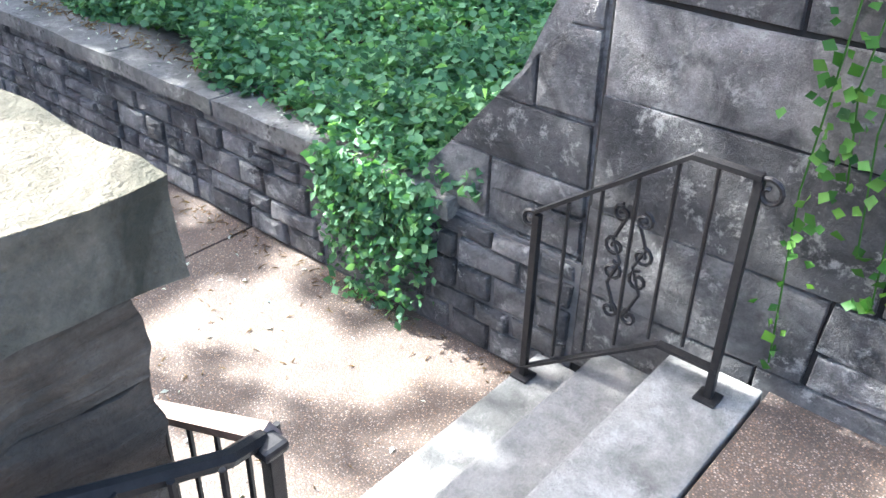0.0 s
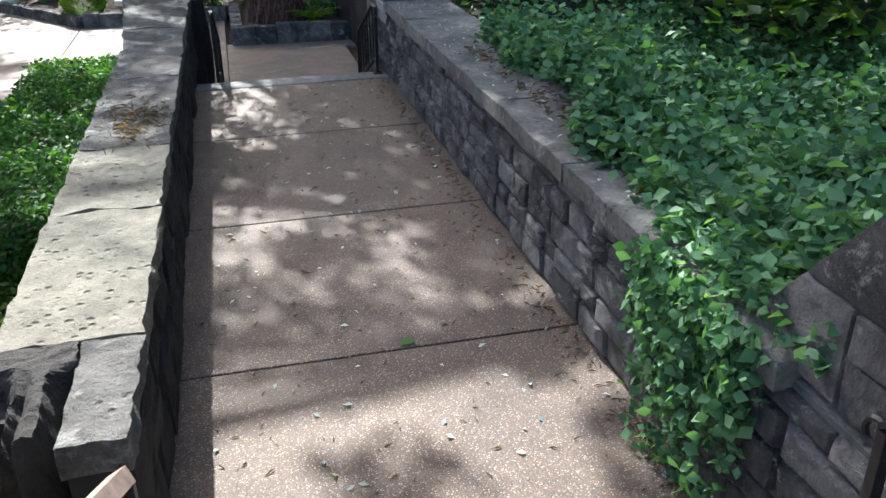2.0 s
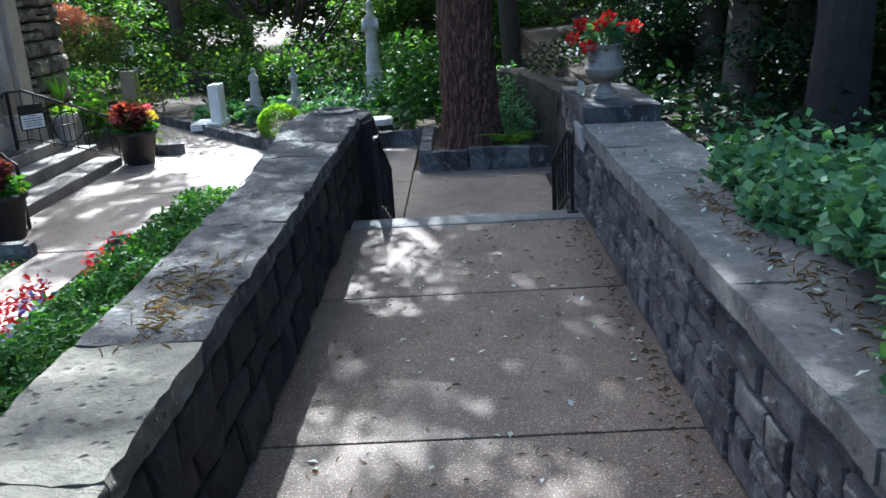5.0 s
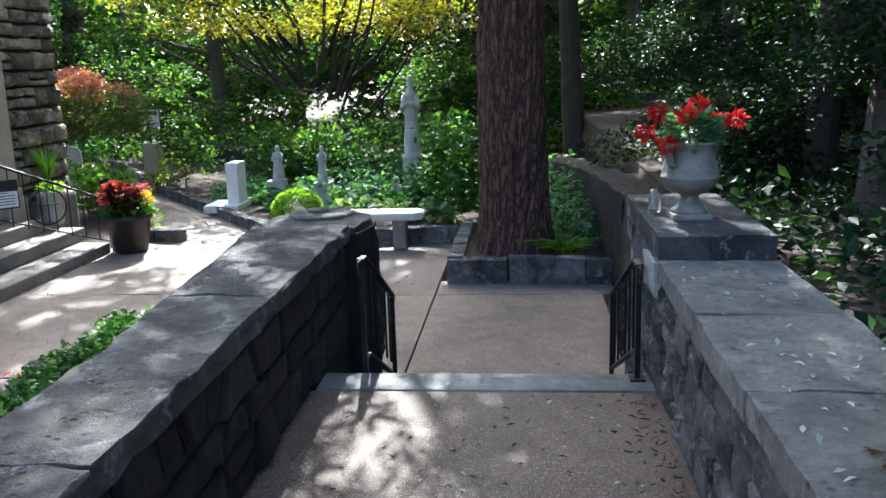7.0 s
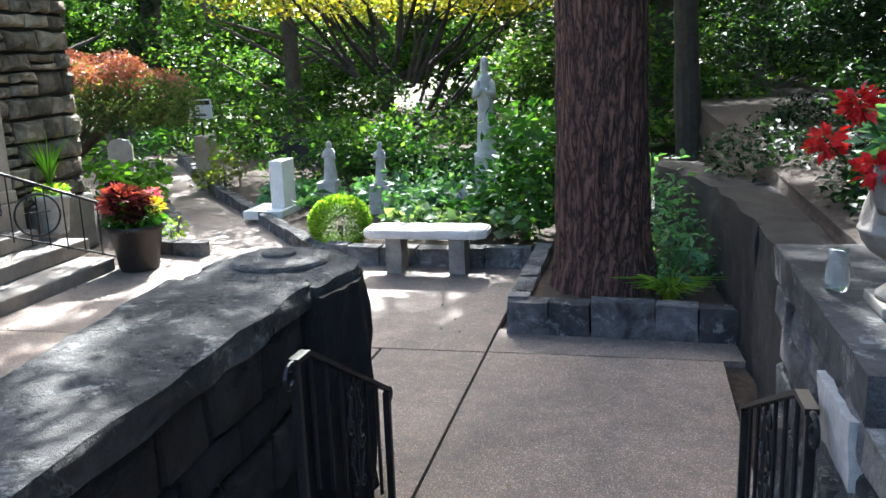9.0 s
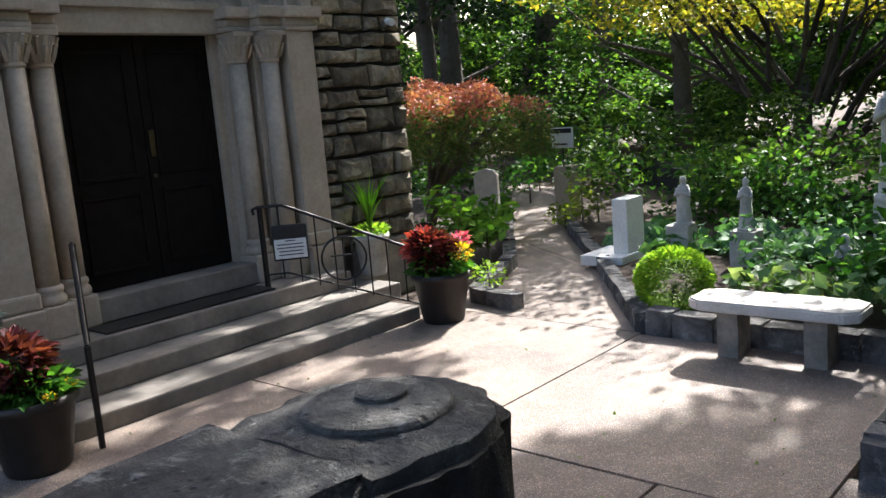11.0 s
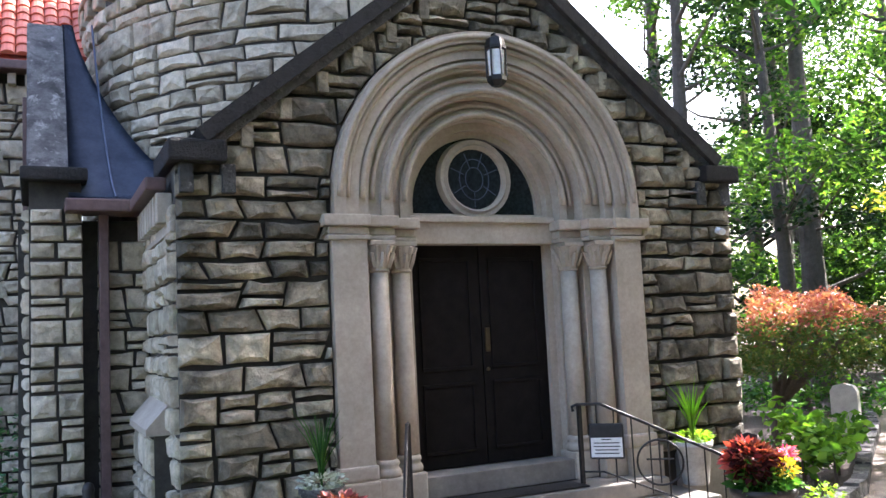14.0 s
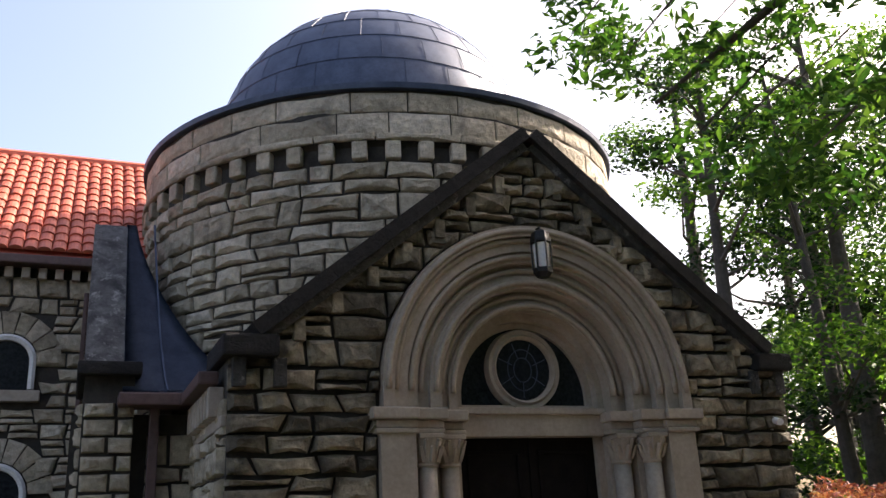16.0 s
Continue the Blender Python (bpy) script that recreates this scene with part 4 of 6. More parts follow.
part("body", tube(bmesh.new(), [(FX + 0.05, 17.0, 3.1), (FX + 0.2, 16.95, 3.06)], 0.04, 10), WHITE, camr)
part("mount", tube(bmesh.new(), [(FX + 0.0, 17.0, 3.0), (FX + 0.05, 17.0, 3.1)], 0.02, 8), WHITE, camr)
# porch roof
for sgn in (-1, 1):
    yo = YL if sgn < 0 else YR
    part("porch_roof", slanted(yo, EAVE - 0.1, YC, APEX - 0.2, -4.4, -2.86, 0.06), LEAD, chapel)

# ---- round tower ----
TX, TY, TR = -6.3, 13.92, 3.42
tower = part("tower", lathe(bmesh.new(), [(TR, -0.05), (TR, 6.4), (TR + 0.06, 6.5), (TR + 0.06, 7.1), (TR - 0.1, 7.2), (2.5, 7.3), (2.5, 7.4)], TX, TY, 72), MORTAR, chapel)
def on_tower(u, v, n):
    a = u / TR
    return (TX + (TR + n) * math.cos(a), TY + (TR + n) * math.sin(a), v)
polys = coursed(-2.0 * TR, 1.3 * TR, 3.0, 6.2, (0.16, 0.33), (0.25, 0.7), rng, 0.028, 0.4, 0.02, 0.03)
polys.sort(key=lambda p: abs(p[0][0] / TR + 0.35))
lay_stones(tower, polys, on_tower, LITSTONE, rng, (0.02, 0.06), 0.045)
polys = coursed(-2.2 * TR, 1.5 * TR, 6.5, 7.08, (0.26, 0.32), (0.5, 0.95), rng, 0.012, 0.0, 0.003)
lay_stones(tower, polys, lambda u, v, n: on_tower(u, v, n + 0.06), LITSTONE, rng, (0.015, 0.02), 0.008, name="parapet_block")
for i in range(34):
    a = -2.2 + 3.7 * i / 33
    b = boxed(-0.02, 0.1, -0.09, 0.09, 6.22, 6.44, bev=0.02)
    part("corbel", b, LITSTONE, tower).matrix_basis = Matrix.Translation((TX, TY, 0)) @ Matrix.Rotation(a, 4, "Z") @ Matrix.Translation((TR, 0, 0))
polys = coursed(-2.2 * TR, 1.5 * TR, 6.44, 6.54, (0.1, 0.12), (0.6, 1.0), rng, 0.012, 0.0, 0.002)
lay_stones(tower, polys, lambda u, v, n: on_tower(u, v, n + 0.1), LITSTONE, rng, (0.015, 0.02), 0.005, name="band_block")
part("tower_rim", lathe(bmesh.new(), [(TR - 0.2, 7.1), (TR + 0.13, 7.11), (TR + 0.14, 7.18), (TR - 0.2, 7.24)], TX, TY, 72), LEAD, tower)
DY = TY - 0.1
dome = part("dome", lathe(bmesh.new(), [(2.44, 7.2), (2.44, 7.6)] + [(2.44 * math.cos(a), 7.6 + 2.42 * math.sin(a)) for a in np.linspace(0.05, math.pi / 2 - 0.03, 16)], TX, DY, 64), LEAD, chapel, "blue grey lead dome", smooth=True)
for k in range(7):
    a = 0.05 + k * 0.2
    part("dome_seam", tube(bmesh.new(), [(TX + 2.445 * math.cos(a) * math.cos(q), DY + 2.445 * math.cos(a) * math.sin(q), 7.6 + 2.425 * math.sin(a)) for q in np.linspace(-math.pi, math.pi, 60)], 0.006, 4), LEAD, dome)
    for q in range(14):
        w = -2.2 + 3.6 * (q + 0.5 * (k % 2)) / 14
        part("dome_seam", tube(bmesh.new(), [(TX + 2.447 * math.cos(e) * math.cos(w), DY + 2.447 * math.cos(e) * math.sin(w), 7.6 + 2.427 * math.sin(e)) for e in np.linspace(a, a + 0.2, 4)], 0.005, 4), LEAD, dome)
part("finial", lathe(bmesh.new(), [(0.12, 9.98), (0.05, 10.08), (0.07, 10.15), (0.03, 10.23), (0.02, 10.5)], TX, DY, 12), LEAD, chapel)

# ---- side bay, buttress and nave ----
bay = part("side_bay_wall", boxed(-6.0, -3.95, 9.7, YL, -0.05, 3.4), MORTAR, chapel)
lay_stones(bay, coursed(10.42, YL, 0.3, 3.2, (0.14, 0.26), (0.2, 0.5), rng, 0.03, 0.2, 0.02, 0.05), face_pos_x(-3.95), LITSTONE, rng, (0.03, 0.06), 0.03)
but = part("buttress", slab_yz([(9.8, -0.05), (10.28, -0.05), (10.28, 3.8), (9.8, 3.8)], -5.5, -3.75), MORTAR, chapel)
lay_stones(but, coursed(9.8, 10.3, 0.0, 3.5, (0.14, 0.26), (0.2, 0.36), rng, 0.03), face_pos_x(-3.75), LITSTONE, rng, (0.03, 0.06), 0.03)
lay_stones(but, coursed(-5.4, -3.74, 0.0, 3.5, (0.14, 0.26), (0.2, 0.5), rng, 0.03), face_neg_y(9.8), LITSTONE, rng, (0.03, 0.06), 0.03)
part("buttress_cap", boxed(-5.4, -3.6, 9.72, 10.34, 3.76, 3.9, bev=0.03), DARKSTONE, chapel, "dark stained cap")
bm = bmesh.new()
vs = [bm.verts.new(p) for p in ((-3.7, 9.78, 3.9), (-3.7, 10.16, 3.9), (-5.2, 10.16, 5.9), (-5.2, 9.78, 5.9), (-5.4, 9.78, 3.9), (-5.4, 10.16, 3.9), (-5.4, 10.16, 5.9), (-5.4, 9.78, 5.9))]
for f in ((0, 1, 2, 3), (0, 3, 7, 4), (1, 5, 6, 2), (2, 6, 7, 3)):
    bm.faces.new([vs[i] for i in f])
part("buttress_weathering", bm, WALLSTONE, chapel, "sloping weathered stone")
bm = bmesh.new()
N = 14
grid = [[None] * 5 for _ in range(N + 1)]
for i in range(N + 1):
    s = i / N
    for j in range(5):
        yy = 10.16 + (j / 4) * max(0.12, 1.3 * (1 - s) ** 1.35 + 0.12)
        grid[i][j] = bm.verts.new((-3.6 - 1.9 * s, yy, 3.58 + 1.95 * s ** 1.5 + 0.5 * s))
for i in range(N):
    for j in range(4):
        bm.faces.new((grid[i][j], grid[i][j + 1], grid[i + 1][j + 1], grid[i + 1][j]))
bmesh.ops.solidify(bm, geom=bm.faces[:], thickness=0.05)
roofp = part("lead_roof", bm, LEAD, chapel, "curved blue grey lead roof", smooth=True)
part("lead_seam", tube(bmesh.new(), [(-3.6 - 1.9 * s, 10.6 - 0.1 * s, 3.60 + 1.95 * s ** 1.5 + 0.5 * s) for s in np.linspace(0, 1, 12)], 0.014, 5), LEAD, roofp)
part("gutter", boxed(-3.9, -3.5, 10.12, 10.95, 3.44, 3.57, bev=0.02), GUTTER, chapel, "brown metal gutter")
part("gutter", boxed(-3.7, -2.2, 10.72, 10.9, 3.44, 3.56, bev=0.02), GUTTER, chapel, "brown metal gutter")
part("downspout", boxed(-3.86, -3.76, 10.44, 10.54, 0.0, 3.46, bev=0.015), GUTTER, chapel, "brown metal downspout")
for i in range(8):
    x = -2.25 - 0.2 * i
    part("bracket", boxed(x - 0.05, x + 0.05, YL - 0.14, YL, 3.15, 3.42, bev=0.015), DRESSED, chapel)
part("cornice", boxed(-3.95, FX, YL - 0.05, YL, 3.05, 3.15, bev=0.012), DRESSED, chapel)
nave = part("nave_wall", boxed(-9.5, -6.4, -2.0, 9.85, -0.05, 5.7), MORTAR, chapel)
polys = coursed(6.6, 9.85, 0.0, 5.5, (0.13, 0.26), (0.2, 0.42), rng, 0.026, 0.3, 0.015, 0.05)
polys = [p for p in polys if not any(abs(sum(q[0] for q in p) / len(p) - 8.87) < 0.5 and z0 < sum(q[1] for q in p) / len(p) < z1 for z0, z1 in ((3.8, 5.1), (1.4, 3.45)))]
lay_stones(nave, polys, face_pos_x(-6.4), LITSTONE, rng, (0.03, 0.05), 0.03)
for zb, zs, r in ((4.03, 4.38, 0.31), (1.7, 2.75, 0.34)):
    sh = [(8.87 - r, zb), (8.87 + r, zb)] + [(8.87 + r * math.cos(a), zs + r * math.sin(a)) for a in np.linspace(0, math.pi, 14)]
    w = part("window", slab_yz(sh, -6.42, -6.37), GLASS, chapel, "stained glass arched window")
    bm = bmesh.new()
    pth = [(8.87 + r, zb), (8.87 + r, zs)] + [(8.87 + r * math.cos(a), zs + r * math.sin(a)) for a in np.linspace(0.1, math.pi - 0.1, 14)] + [(8.87 - r, zs), (8.87 - r, zb)]
    tube(bm, [(-6.36, y, z) for y, z in pth], 0.045, 6)
    part("window_frame", bm, WHITE, w, "pale painted frame")
    part("window_sill", boxed(-6.45, -6.28, 8.87 - r - 0.12, 8.87 + r + 0.12, zb - 0.16, zb - 0.02, bev=0.015), DRESSED, w)
    for i in range(9):
        a0, a1 = math.pi * i / 9 + 0.015, math.pi * (i + 1) / 9 - 0.015
        part("voussoir", slab_yz([(8.87 + q * math.cos(a), zs + q * math.sin(a)) for q, a in ((r + 0.06, a0), (r + 0.06, a1), (r + 0.34, a1), (r + 0.34, a0))], -6.42, -6.345), LITSTONE, nave)
part("nave_gutter", boxed(-6.5, -6.12, -2.0, 9.9, 5.62, 5.74, bev=0.02), GUTTER, chapel)
for i in range(16):
    part("bracket", boxed(-6.4, -6.25, 6.8 + 0.2 * i - 0.05, 6.8 + 0.2 * i + 0.05, 5.46, 5.6, bev=0.01), DRESSED, nave)
part("downspout", boxed(-6.36, -6.26, 9.72, 9.78, 0, 5.3, bev=0.015), GUTTER, chapel, "brown metal downspout")
roof = part("nave_roof", slab_yz([(-2.0, 5.68), (10.7, 5.68), (10.7, 5.74), (-2.0, 5.74)], -9.4, -6.3), TILE, chapel, "red clay tile roof")
# tiles in rows up the slope
RA = math.atan2(2.45, 2.75)
tm = bpy.data.meshes.new("roof_tile")
V, F = [], []
for k, s in enumerate((0.0, 0.3)):
    for j in range(7):
        a = math.pi * j / 6
        V.append((s, 0.085 * math.cos(a), (0.06 if k == 0 else 0.035) + 0.06 * math.sin(a)))
for j in range(6):
    F.append((j, j + 1, 8 + j, 7 + j))
F.append(tuple(range(7)))
tm.from_pydata(V, [], F)
tm.materials.append(TILE)
RV, RF = [], []
count = 0
for col in range(30):
    y = 10.6 - 0.175 * col
    for row in range(14):
        s = row * 0.265
        m = Matrix.Translation((-6.2, y, 5.76)) @ Matrix.Rotation(math.pi, 4, "Z") @ Matrix.Rotation(-RA, 4, "Y") @ Matrix.Translation((s, rng.uniform(-0.006, 0.006), rng.uniform(0, 0.008)))
        if col < 21:
            ob = new("roof_tile", tm)
            ob.parent, ob.matrix_basis = roof, m
        else:
            o = len(RV)
            RV += [tuple(m @ Vector(p)) for p in V]
            RF += [tuple(o + i for i in f) for f in F]
tagged(part("roof_tiles", (RV, RF), TILE, roof), kind="stuff")
bm = bmesh.new()
vs = [bm.verts.new(p) for p in ((-6.15, -2, 5.74), (-6.15, 10.7, 5.74), (-8.95, 10.7, 8.22), (-8.95, -2, 8.22))]
bm.faces.new(vs)
vs2 = [bm.verts.new(p) for p in ((-11.75, -2, 5.74), (-11.75, 10.7, 5.74))]
bm.faces.new((vs[3], vs[2], vs2[1], vs2[0]))
bmesh.ops.solidify(bm, geom=bm.faces[:], thickness=0.05)
part("roof_deck", bm, TILE, chapel)
part("ridge", tube(bmesh.new(), [(-8.95, -2, 8.28), (-8.95, 10.7, 8.28)], 0.1, 8), TILE, chapel)

# ---- iron railings ----
def spiral(c, ax, r, turns=1.2, n=16, start=0.0, flip=1):
    """Points of a flat scroll round c in the plane of ax and z."""
    out = []
    for i in range(n):
        a = start + flip * turns * 2 * math.pi * i / (n - 1)
        q = r * (1 - 0.75 * i / (n - 1))
        out.append(c + ax * (q * math.cos(a)) + Vector((0, 0, q * math.sin(a))))
    return out


def stair_rail(label, low, high, h=0.72, flat=0.28, bars=5, ornament=True, top=IRON, rise=0.0):
    """A short rail from a low to a high post, sloping and then level, with scrolled ends."""
    low, high = Vector(low), Vector(high)
    r = thing("iron_railing", label, "railing")
    ax = Vector((high.x - low.x, high.y - low.y, 0))
    L = ax.length
    ax /= L
    dz = high.z - low.z
    s1 = L * (1 - flat)
    topz = lambda s: low.z + h + (dz + rise) * min(1, s / s1)
    P = lambda s, z: Vector((low.x, low.y, 0)) + ax * s + Vector((0, 0, z))
    for s, z in ((0, low.z), (L, high.z)):
        p = P(s, z)
        part("post", boxed(p.x - 0.016, p.x + 0.016, p.y - 0.016, p.y + 0.016, z, topz(s), bev=0.003), IRON, r)
        part("base_plate", boxed(p.x - 0.045, p.x + 0.045, p.y - 0.045, p.y + 0.045, z, z + 0.014, bev=0.004), IRON, r)
    for i in range(1, bars + 1):
        s = L * i / (bars + 1)
        part("baluster", tube(bmesh.new(), [P(s, topz(s) - h + 0.09), P(s, topz(s))], 0.0085, 6), IRON, r)
    side = Vector((-ax.y, ax.x, 0)) * 0.02
    for nm, off, w in (("top_rail", 0.0, 0.012), ("bottom_rail", 0.09 - h - rise * 0.5, 0.009)):
        bm = bmesh.new()
        pts = [P(-0.01, topz(0) + off), P(s1, topz(s1) + off), P(L + 0.01, topz(L) + off)]
        for a, b in zip(pts, pts[1:]):
            vs = [bm.verts.new(q) for q in (a - side, a + side, b + side, b - side)]
            up = [bm.verts.new(v.co + Vector((0, 0, w * 1.6))) for v in vs]
            for f in ((0, 3, 2, 1), (4, 5, 6, 7), (0, 1, 5, 4), (1, 2, 6, 5), (2, 3, 7, 6), (3, 0, 4, 7)):
                bm.faces.new([(vs + up)[k] for k in f])
        part(nm, bm, top if nm == "top_rail" else IRON, r)
    part("scroll", tube(bmesh.new(), spiral(P(-0.03, topz(0) - 0.035), ax, 0.045, 1.1, 16, radians(60), 1), 0.01, 6), IRON, r)
    part("scroll", tube(bmesh.new(), spiral(P(L + 0.04, topz(L) - 0.04), ax, 0.055, 1.1, 16, radians(120), -1), 0.01, 6), IRON, r)
    if ornament:
        s = L * 3 / (bars + 1)
        mid = topz(s) - h * 0.5 + 0.02
        for k, (dzz, dx, rr, f) in enumerate(((0.24, 0.035, 0.03, -1), (0.24, -0.035, 0.03, 1), (0.09, 0.045, 0.035, -1), (0.09, -0.045, 0.035, 1), (-0.02, 0.045, 0.035, 1), (-0.02, -0.045, 0.035, -1), (-0.2, 0.035, 0.03, 1), (-0.2, -0.035, 0.03, -1))):
            part("ornament_scroll", tube(bmesh.new(), spiral(P(s + dx * 1.3, mid + dzz), ax, rr * 1.3, 1.3, 14, radians(90), f), 0.008, 5), IRON, r)
        for d in (0.07, -0.07):
            part("ornament_stem", tube(bmesh.new(), [P(s + d * 0.3, mid + 0.24), P(s + d, mid + 0.12), P(s + d * 0.4, mid + 0.03), P(s + d, mid - 0.08), P(s + d * 0.3, mid - 0.2)], 0.008, 5), IRON, r)
    return r


stair_rail("black wrought iron stair rail with scrolls, by the wall", (5.14, 2.55, 0.61), (5.14, 1.71, 0.97), 0.85, rise=0.09)
stair_rail("black wrought iron rail at the lower steps beside the parapet", (3.62, 11.42, 0.0), (3.59, 10.46, 0.29), 0.62, 0.1, 6, rise=0.2)
stair_rail("black wrought iron rail at the lower steps beside the pillar", (5.22, 11.42, 0.0), (5.25, 10.24, 0.435), 0.62, 0.12, 6, rise=0.06)
lr = thing("iron_railing", "dark iron rail with worn top at the upper steps", "railing")
part("top_rail", tube(bmesh.new(), [(2.29, 1.97, 2.16), (2.83, 2.0, 2.08), (3.25, 2.03, 1.87), (3.36, 2.07, 1.82)], 0.022, 8), IRON, lr)
part("top_rail", tube(bmesh.new(), [(3.38, 2.06, 1.82), (3.43, 2.95, 1.36)], 0.032, 4), RUST, lr, "rust-worn sloping top rail")
part("newel_cap", boxed(3.325, 3.395, 2.01, 2.09, 1.8, 1.83, bev=0.012), IRON, lr)
for x, y, zt, zb in ((3.37, 2.05, 1.81, 0.61), (3.44, 2.93, 1.36, 0.43), (2.34, 1.98, 2.15, 0.0)):
    part("post", boxed(x - 0.018, x + 0.018, y - 0.018, y + 0.018, zb, zt, bev=0.003), IRON, lr)
for i in range(6):
    y = 1.99 + 0.93 * (i + 1) / 7
    part("baluster", tube(bmesh.new(), [(3.445, y, 1.84 - 0.48 * (y - 1.99) / 0.93), (3.445, y, 1.0 - 0.48 * (y - 1.99) / 0.93)], 0.009, 6), IRON, lr)
for i in range(8):
    x = 2.44 + 0.11 * i
    part("baluster", tube(bmesh.new(), [(x, 1.99, 2.14 - 0.1 * (x - 2.3) - max(0, x - 2.83) * 0.4), (x, 1.99, 1.05)], 0.009, 6), IRON, lr)
part("bottom_rail", tube(bmesh.new(), [(3.445, 1.99, 1.0), (3.445, 2.93, 0.52)], 0.01, 6), IRON, lr)


def entry_rail(label, top, foot, ht, hf, wheel):
    top, foot = Vector(top), Vector(foot)
    r = thing("iron_railing", label, "railing")
    ax = Vector((foot.x - top.x, foot.y - top.y, 0))
    L = ax.length
    ax /= L
    P = lambda s, z: Vector((top.x, top.y, 0)) + ax * s + Vector((0, 0, z))
    flat = 0.14
    zt = lambda s: ht if s < flat * L else ht + (hf - ht) * (s - flat * L) / (L * (1 - flat))
    gnd = lambda s: 0.56 + (0.08 - 0.56) * s / L
    part("top_rail", tube(bmesh.new(), [P(-0.06, ht - 0.07), P(-0.07, ht - 0.02), P(-0.02, ht), P(flat * L, ht), P(L, hf)], 0.016, 8), IRON, r)
    part("bottom_rail", tube(bmesh.new(), [P(0, gnd(0) + 0.05), P(flat * L, gnd(0) + 0.05), P(L, gnd(L) + 0.05)], 0.01, 6), IRON, r)
    part("post", boxed(top.x - 0.02, top.x + 0.02, top.y - 0.02, top.y + 0.02, top.z, ht, bev=0.003), IRON, r)
    part("post", boxed(foot.x - 0.017, foot.x + 0.017, foot.y - 0.017, foot.y + 0.017, foot.z, hf, bev=0.003), IRON, r)
    for i in range(1, 9):
        s = L * i / 9
        part("baluster", tube(bmesh.new(), [P(s, gnd(s) + 0.05), P(s, zt(s))], 0.008, 6), IRON, r)
    if wheel:
        c = P(L * 0.5, (zt(L * 0.5) + gnd(L * 0.5) + 0.05) / 2)
        part("wheel", tube(bmesh.new(), [c + ax * 0.22 * math.cos(a) + Vector((0, 0, 0.22 * math.sin(a))) for a in np.linspace(0, 2 * math.pi, 33)], 0.011, 6), IRON, r, "iron ring with a cross")
        part("cross", tube(bmesh.new(), [c - ax * 0.13 + Vector((0, 0, 0.03)), c + ax * 0.13 + Vector((0, 0, 0.03))], 0.009, 6), IRON, r)
        part("cross", tube(bmesh.new(), [c + Vector((0, 0, -0.2)), c + Vector((0, 0, 0.2))], 0.009, 6), IRON, r)
    return r, P, ax


rr, P, ax = entry_rail("black iron rail with a ringed cross at the chapel steps", (-1.8, 14.82, 0.48), (-0.8, 15.98, 0.0), 1.28, 0.68, True)
entry_rail("black iron rail at the shaded end of the chapel steps", (-1.62, 12.86, 0.48), (-0.55, 12.35, 0.0), 1.28, 0.72, False)
sign = thing("notice_sign", "black notice board with a white printed panel on the rail", "sign")
ang = math.atan2(ax.y, ax.x)
SM = Matrix.Translation(P(0.26, 0.92) + Vector((ax.y, -ax.x, 0)) * 0.03) @ Matrix.Rotation(ang, 4, "Z")
o = part("board", boxed(-0.17, 0.17, -0.012, 0.012, -0.18, 0.17, bev=0.02), SIGNBLACK, sign); o.matrix_basis = SM
o = part("panel", boxed(-0.155, 0.155, -0.018, -0.013, -0.16, 0.03), SIGNWHITE, sign, "white panel with printed lines"); o.matrix_basis = SM
for i, w in enumerate((0.05, 0.125, 0.13, 0.115, 0.12)):
    o = part("print_line", boxed(-w, w, -0.0215, -0.019, 0.008 - i * 0.034, 0.018 - i * 0.034), SIGNBLACK, sign); o.matrix_basis = SM
shield = thing("shield_sign", "small dark shield sign with pale lettering on a stake", "sign")
part("stake", tube(bmesh.new(), [(-0.95, 16.2, 0), (-0.95, 16.2, 0.75)], 0.008, 6), IRON, shield)
sh = [(-0.09, 0.1), (0, 0.125), (0.09, 0.1), (0.085, -0.04), (0.0, -0.13), (-0.085, -0.04)]
def plate(poly, x0, x1):
    return slab_yz([(u, v) for u, v in poly], x0, x1)
o = part("plate", plate(sh, 0, 0.008), SIGNBLACK, shield); o.matrix_basis = Matrix.Translation((-0.93, 16.2, 0.82)) @ Matrix.Rotation(radians(-35), 4, "Z")
for z, w in ((0.05, 0.06), (0.0, 0.065), (-0.05, 0.05)):
    o = part("letter_bar", boxed(0.009, 0.012, -w, w, z - 0.013, z + 0.013), SIGNWHITE, shield); o.matrix_basis = Matrix.Translation((-0.93, 16.2, 0.82)) @ Matrix.Rotation(radians(-35), 4, "Z")

# ---- court furniture ----
bench = thing("stone_bench", "pale concrete garden bench with two block legs", "bench")
seat = prism([(2.03, 15.98), (2.14, 15.9), (3.2, 15.9), (3.31, 15.98), (3.31, 16.28), (3.2, 16.36), (2.14, 16.36), (2.03, 16.28)], 0.375, 0.46)
bmesh.ops.bevel(seat, geom=seat.edges[:], offset=0.015, segments=2, affect="EDGES")
part("seat", seat, BENCHSTONE, bench)
for x in (2.34, 3.0):
    part("leg", rough_block(x - 0.08, x + 0.08, 15.99, 16.25, -0.0, 0.376, 0.008, 4, seed=x), URNSTONE, bench, "grey weathered block leg")
marker = thing("memorial_block", "white marble upright block on a low base slab", "memorial")
part("base", boxed(-0.55, 0.02, 18.55, 19.25, 0.05, 0.17, bev=0.01), WHITE, marker)
part("block", boxed(-0.22, -0.02, 18.78, 19.2, 0.165, 0.83, bev=0.012), WHITE, marker)


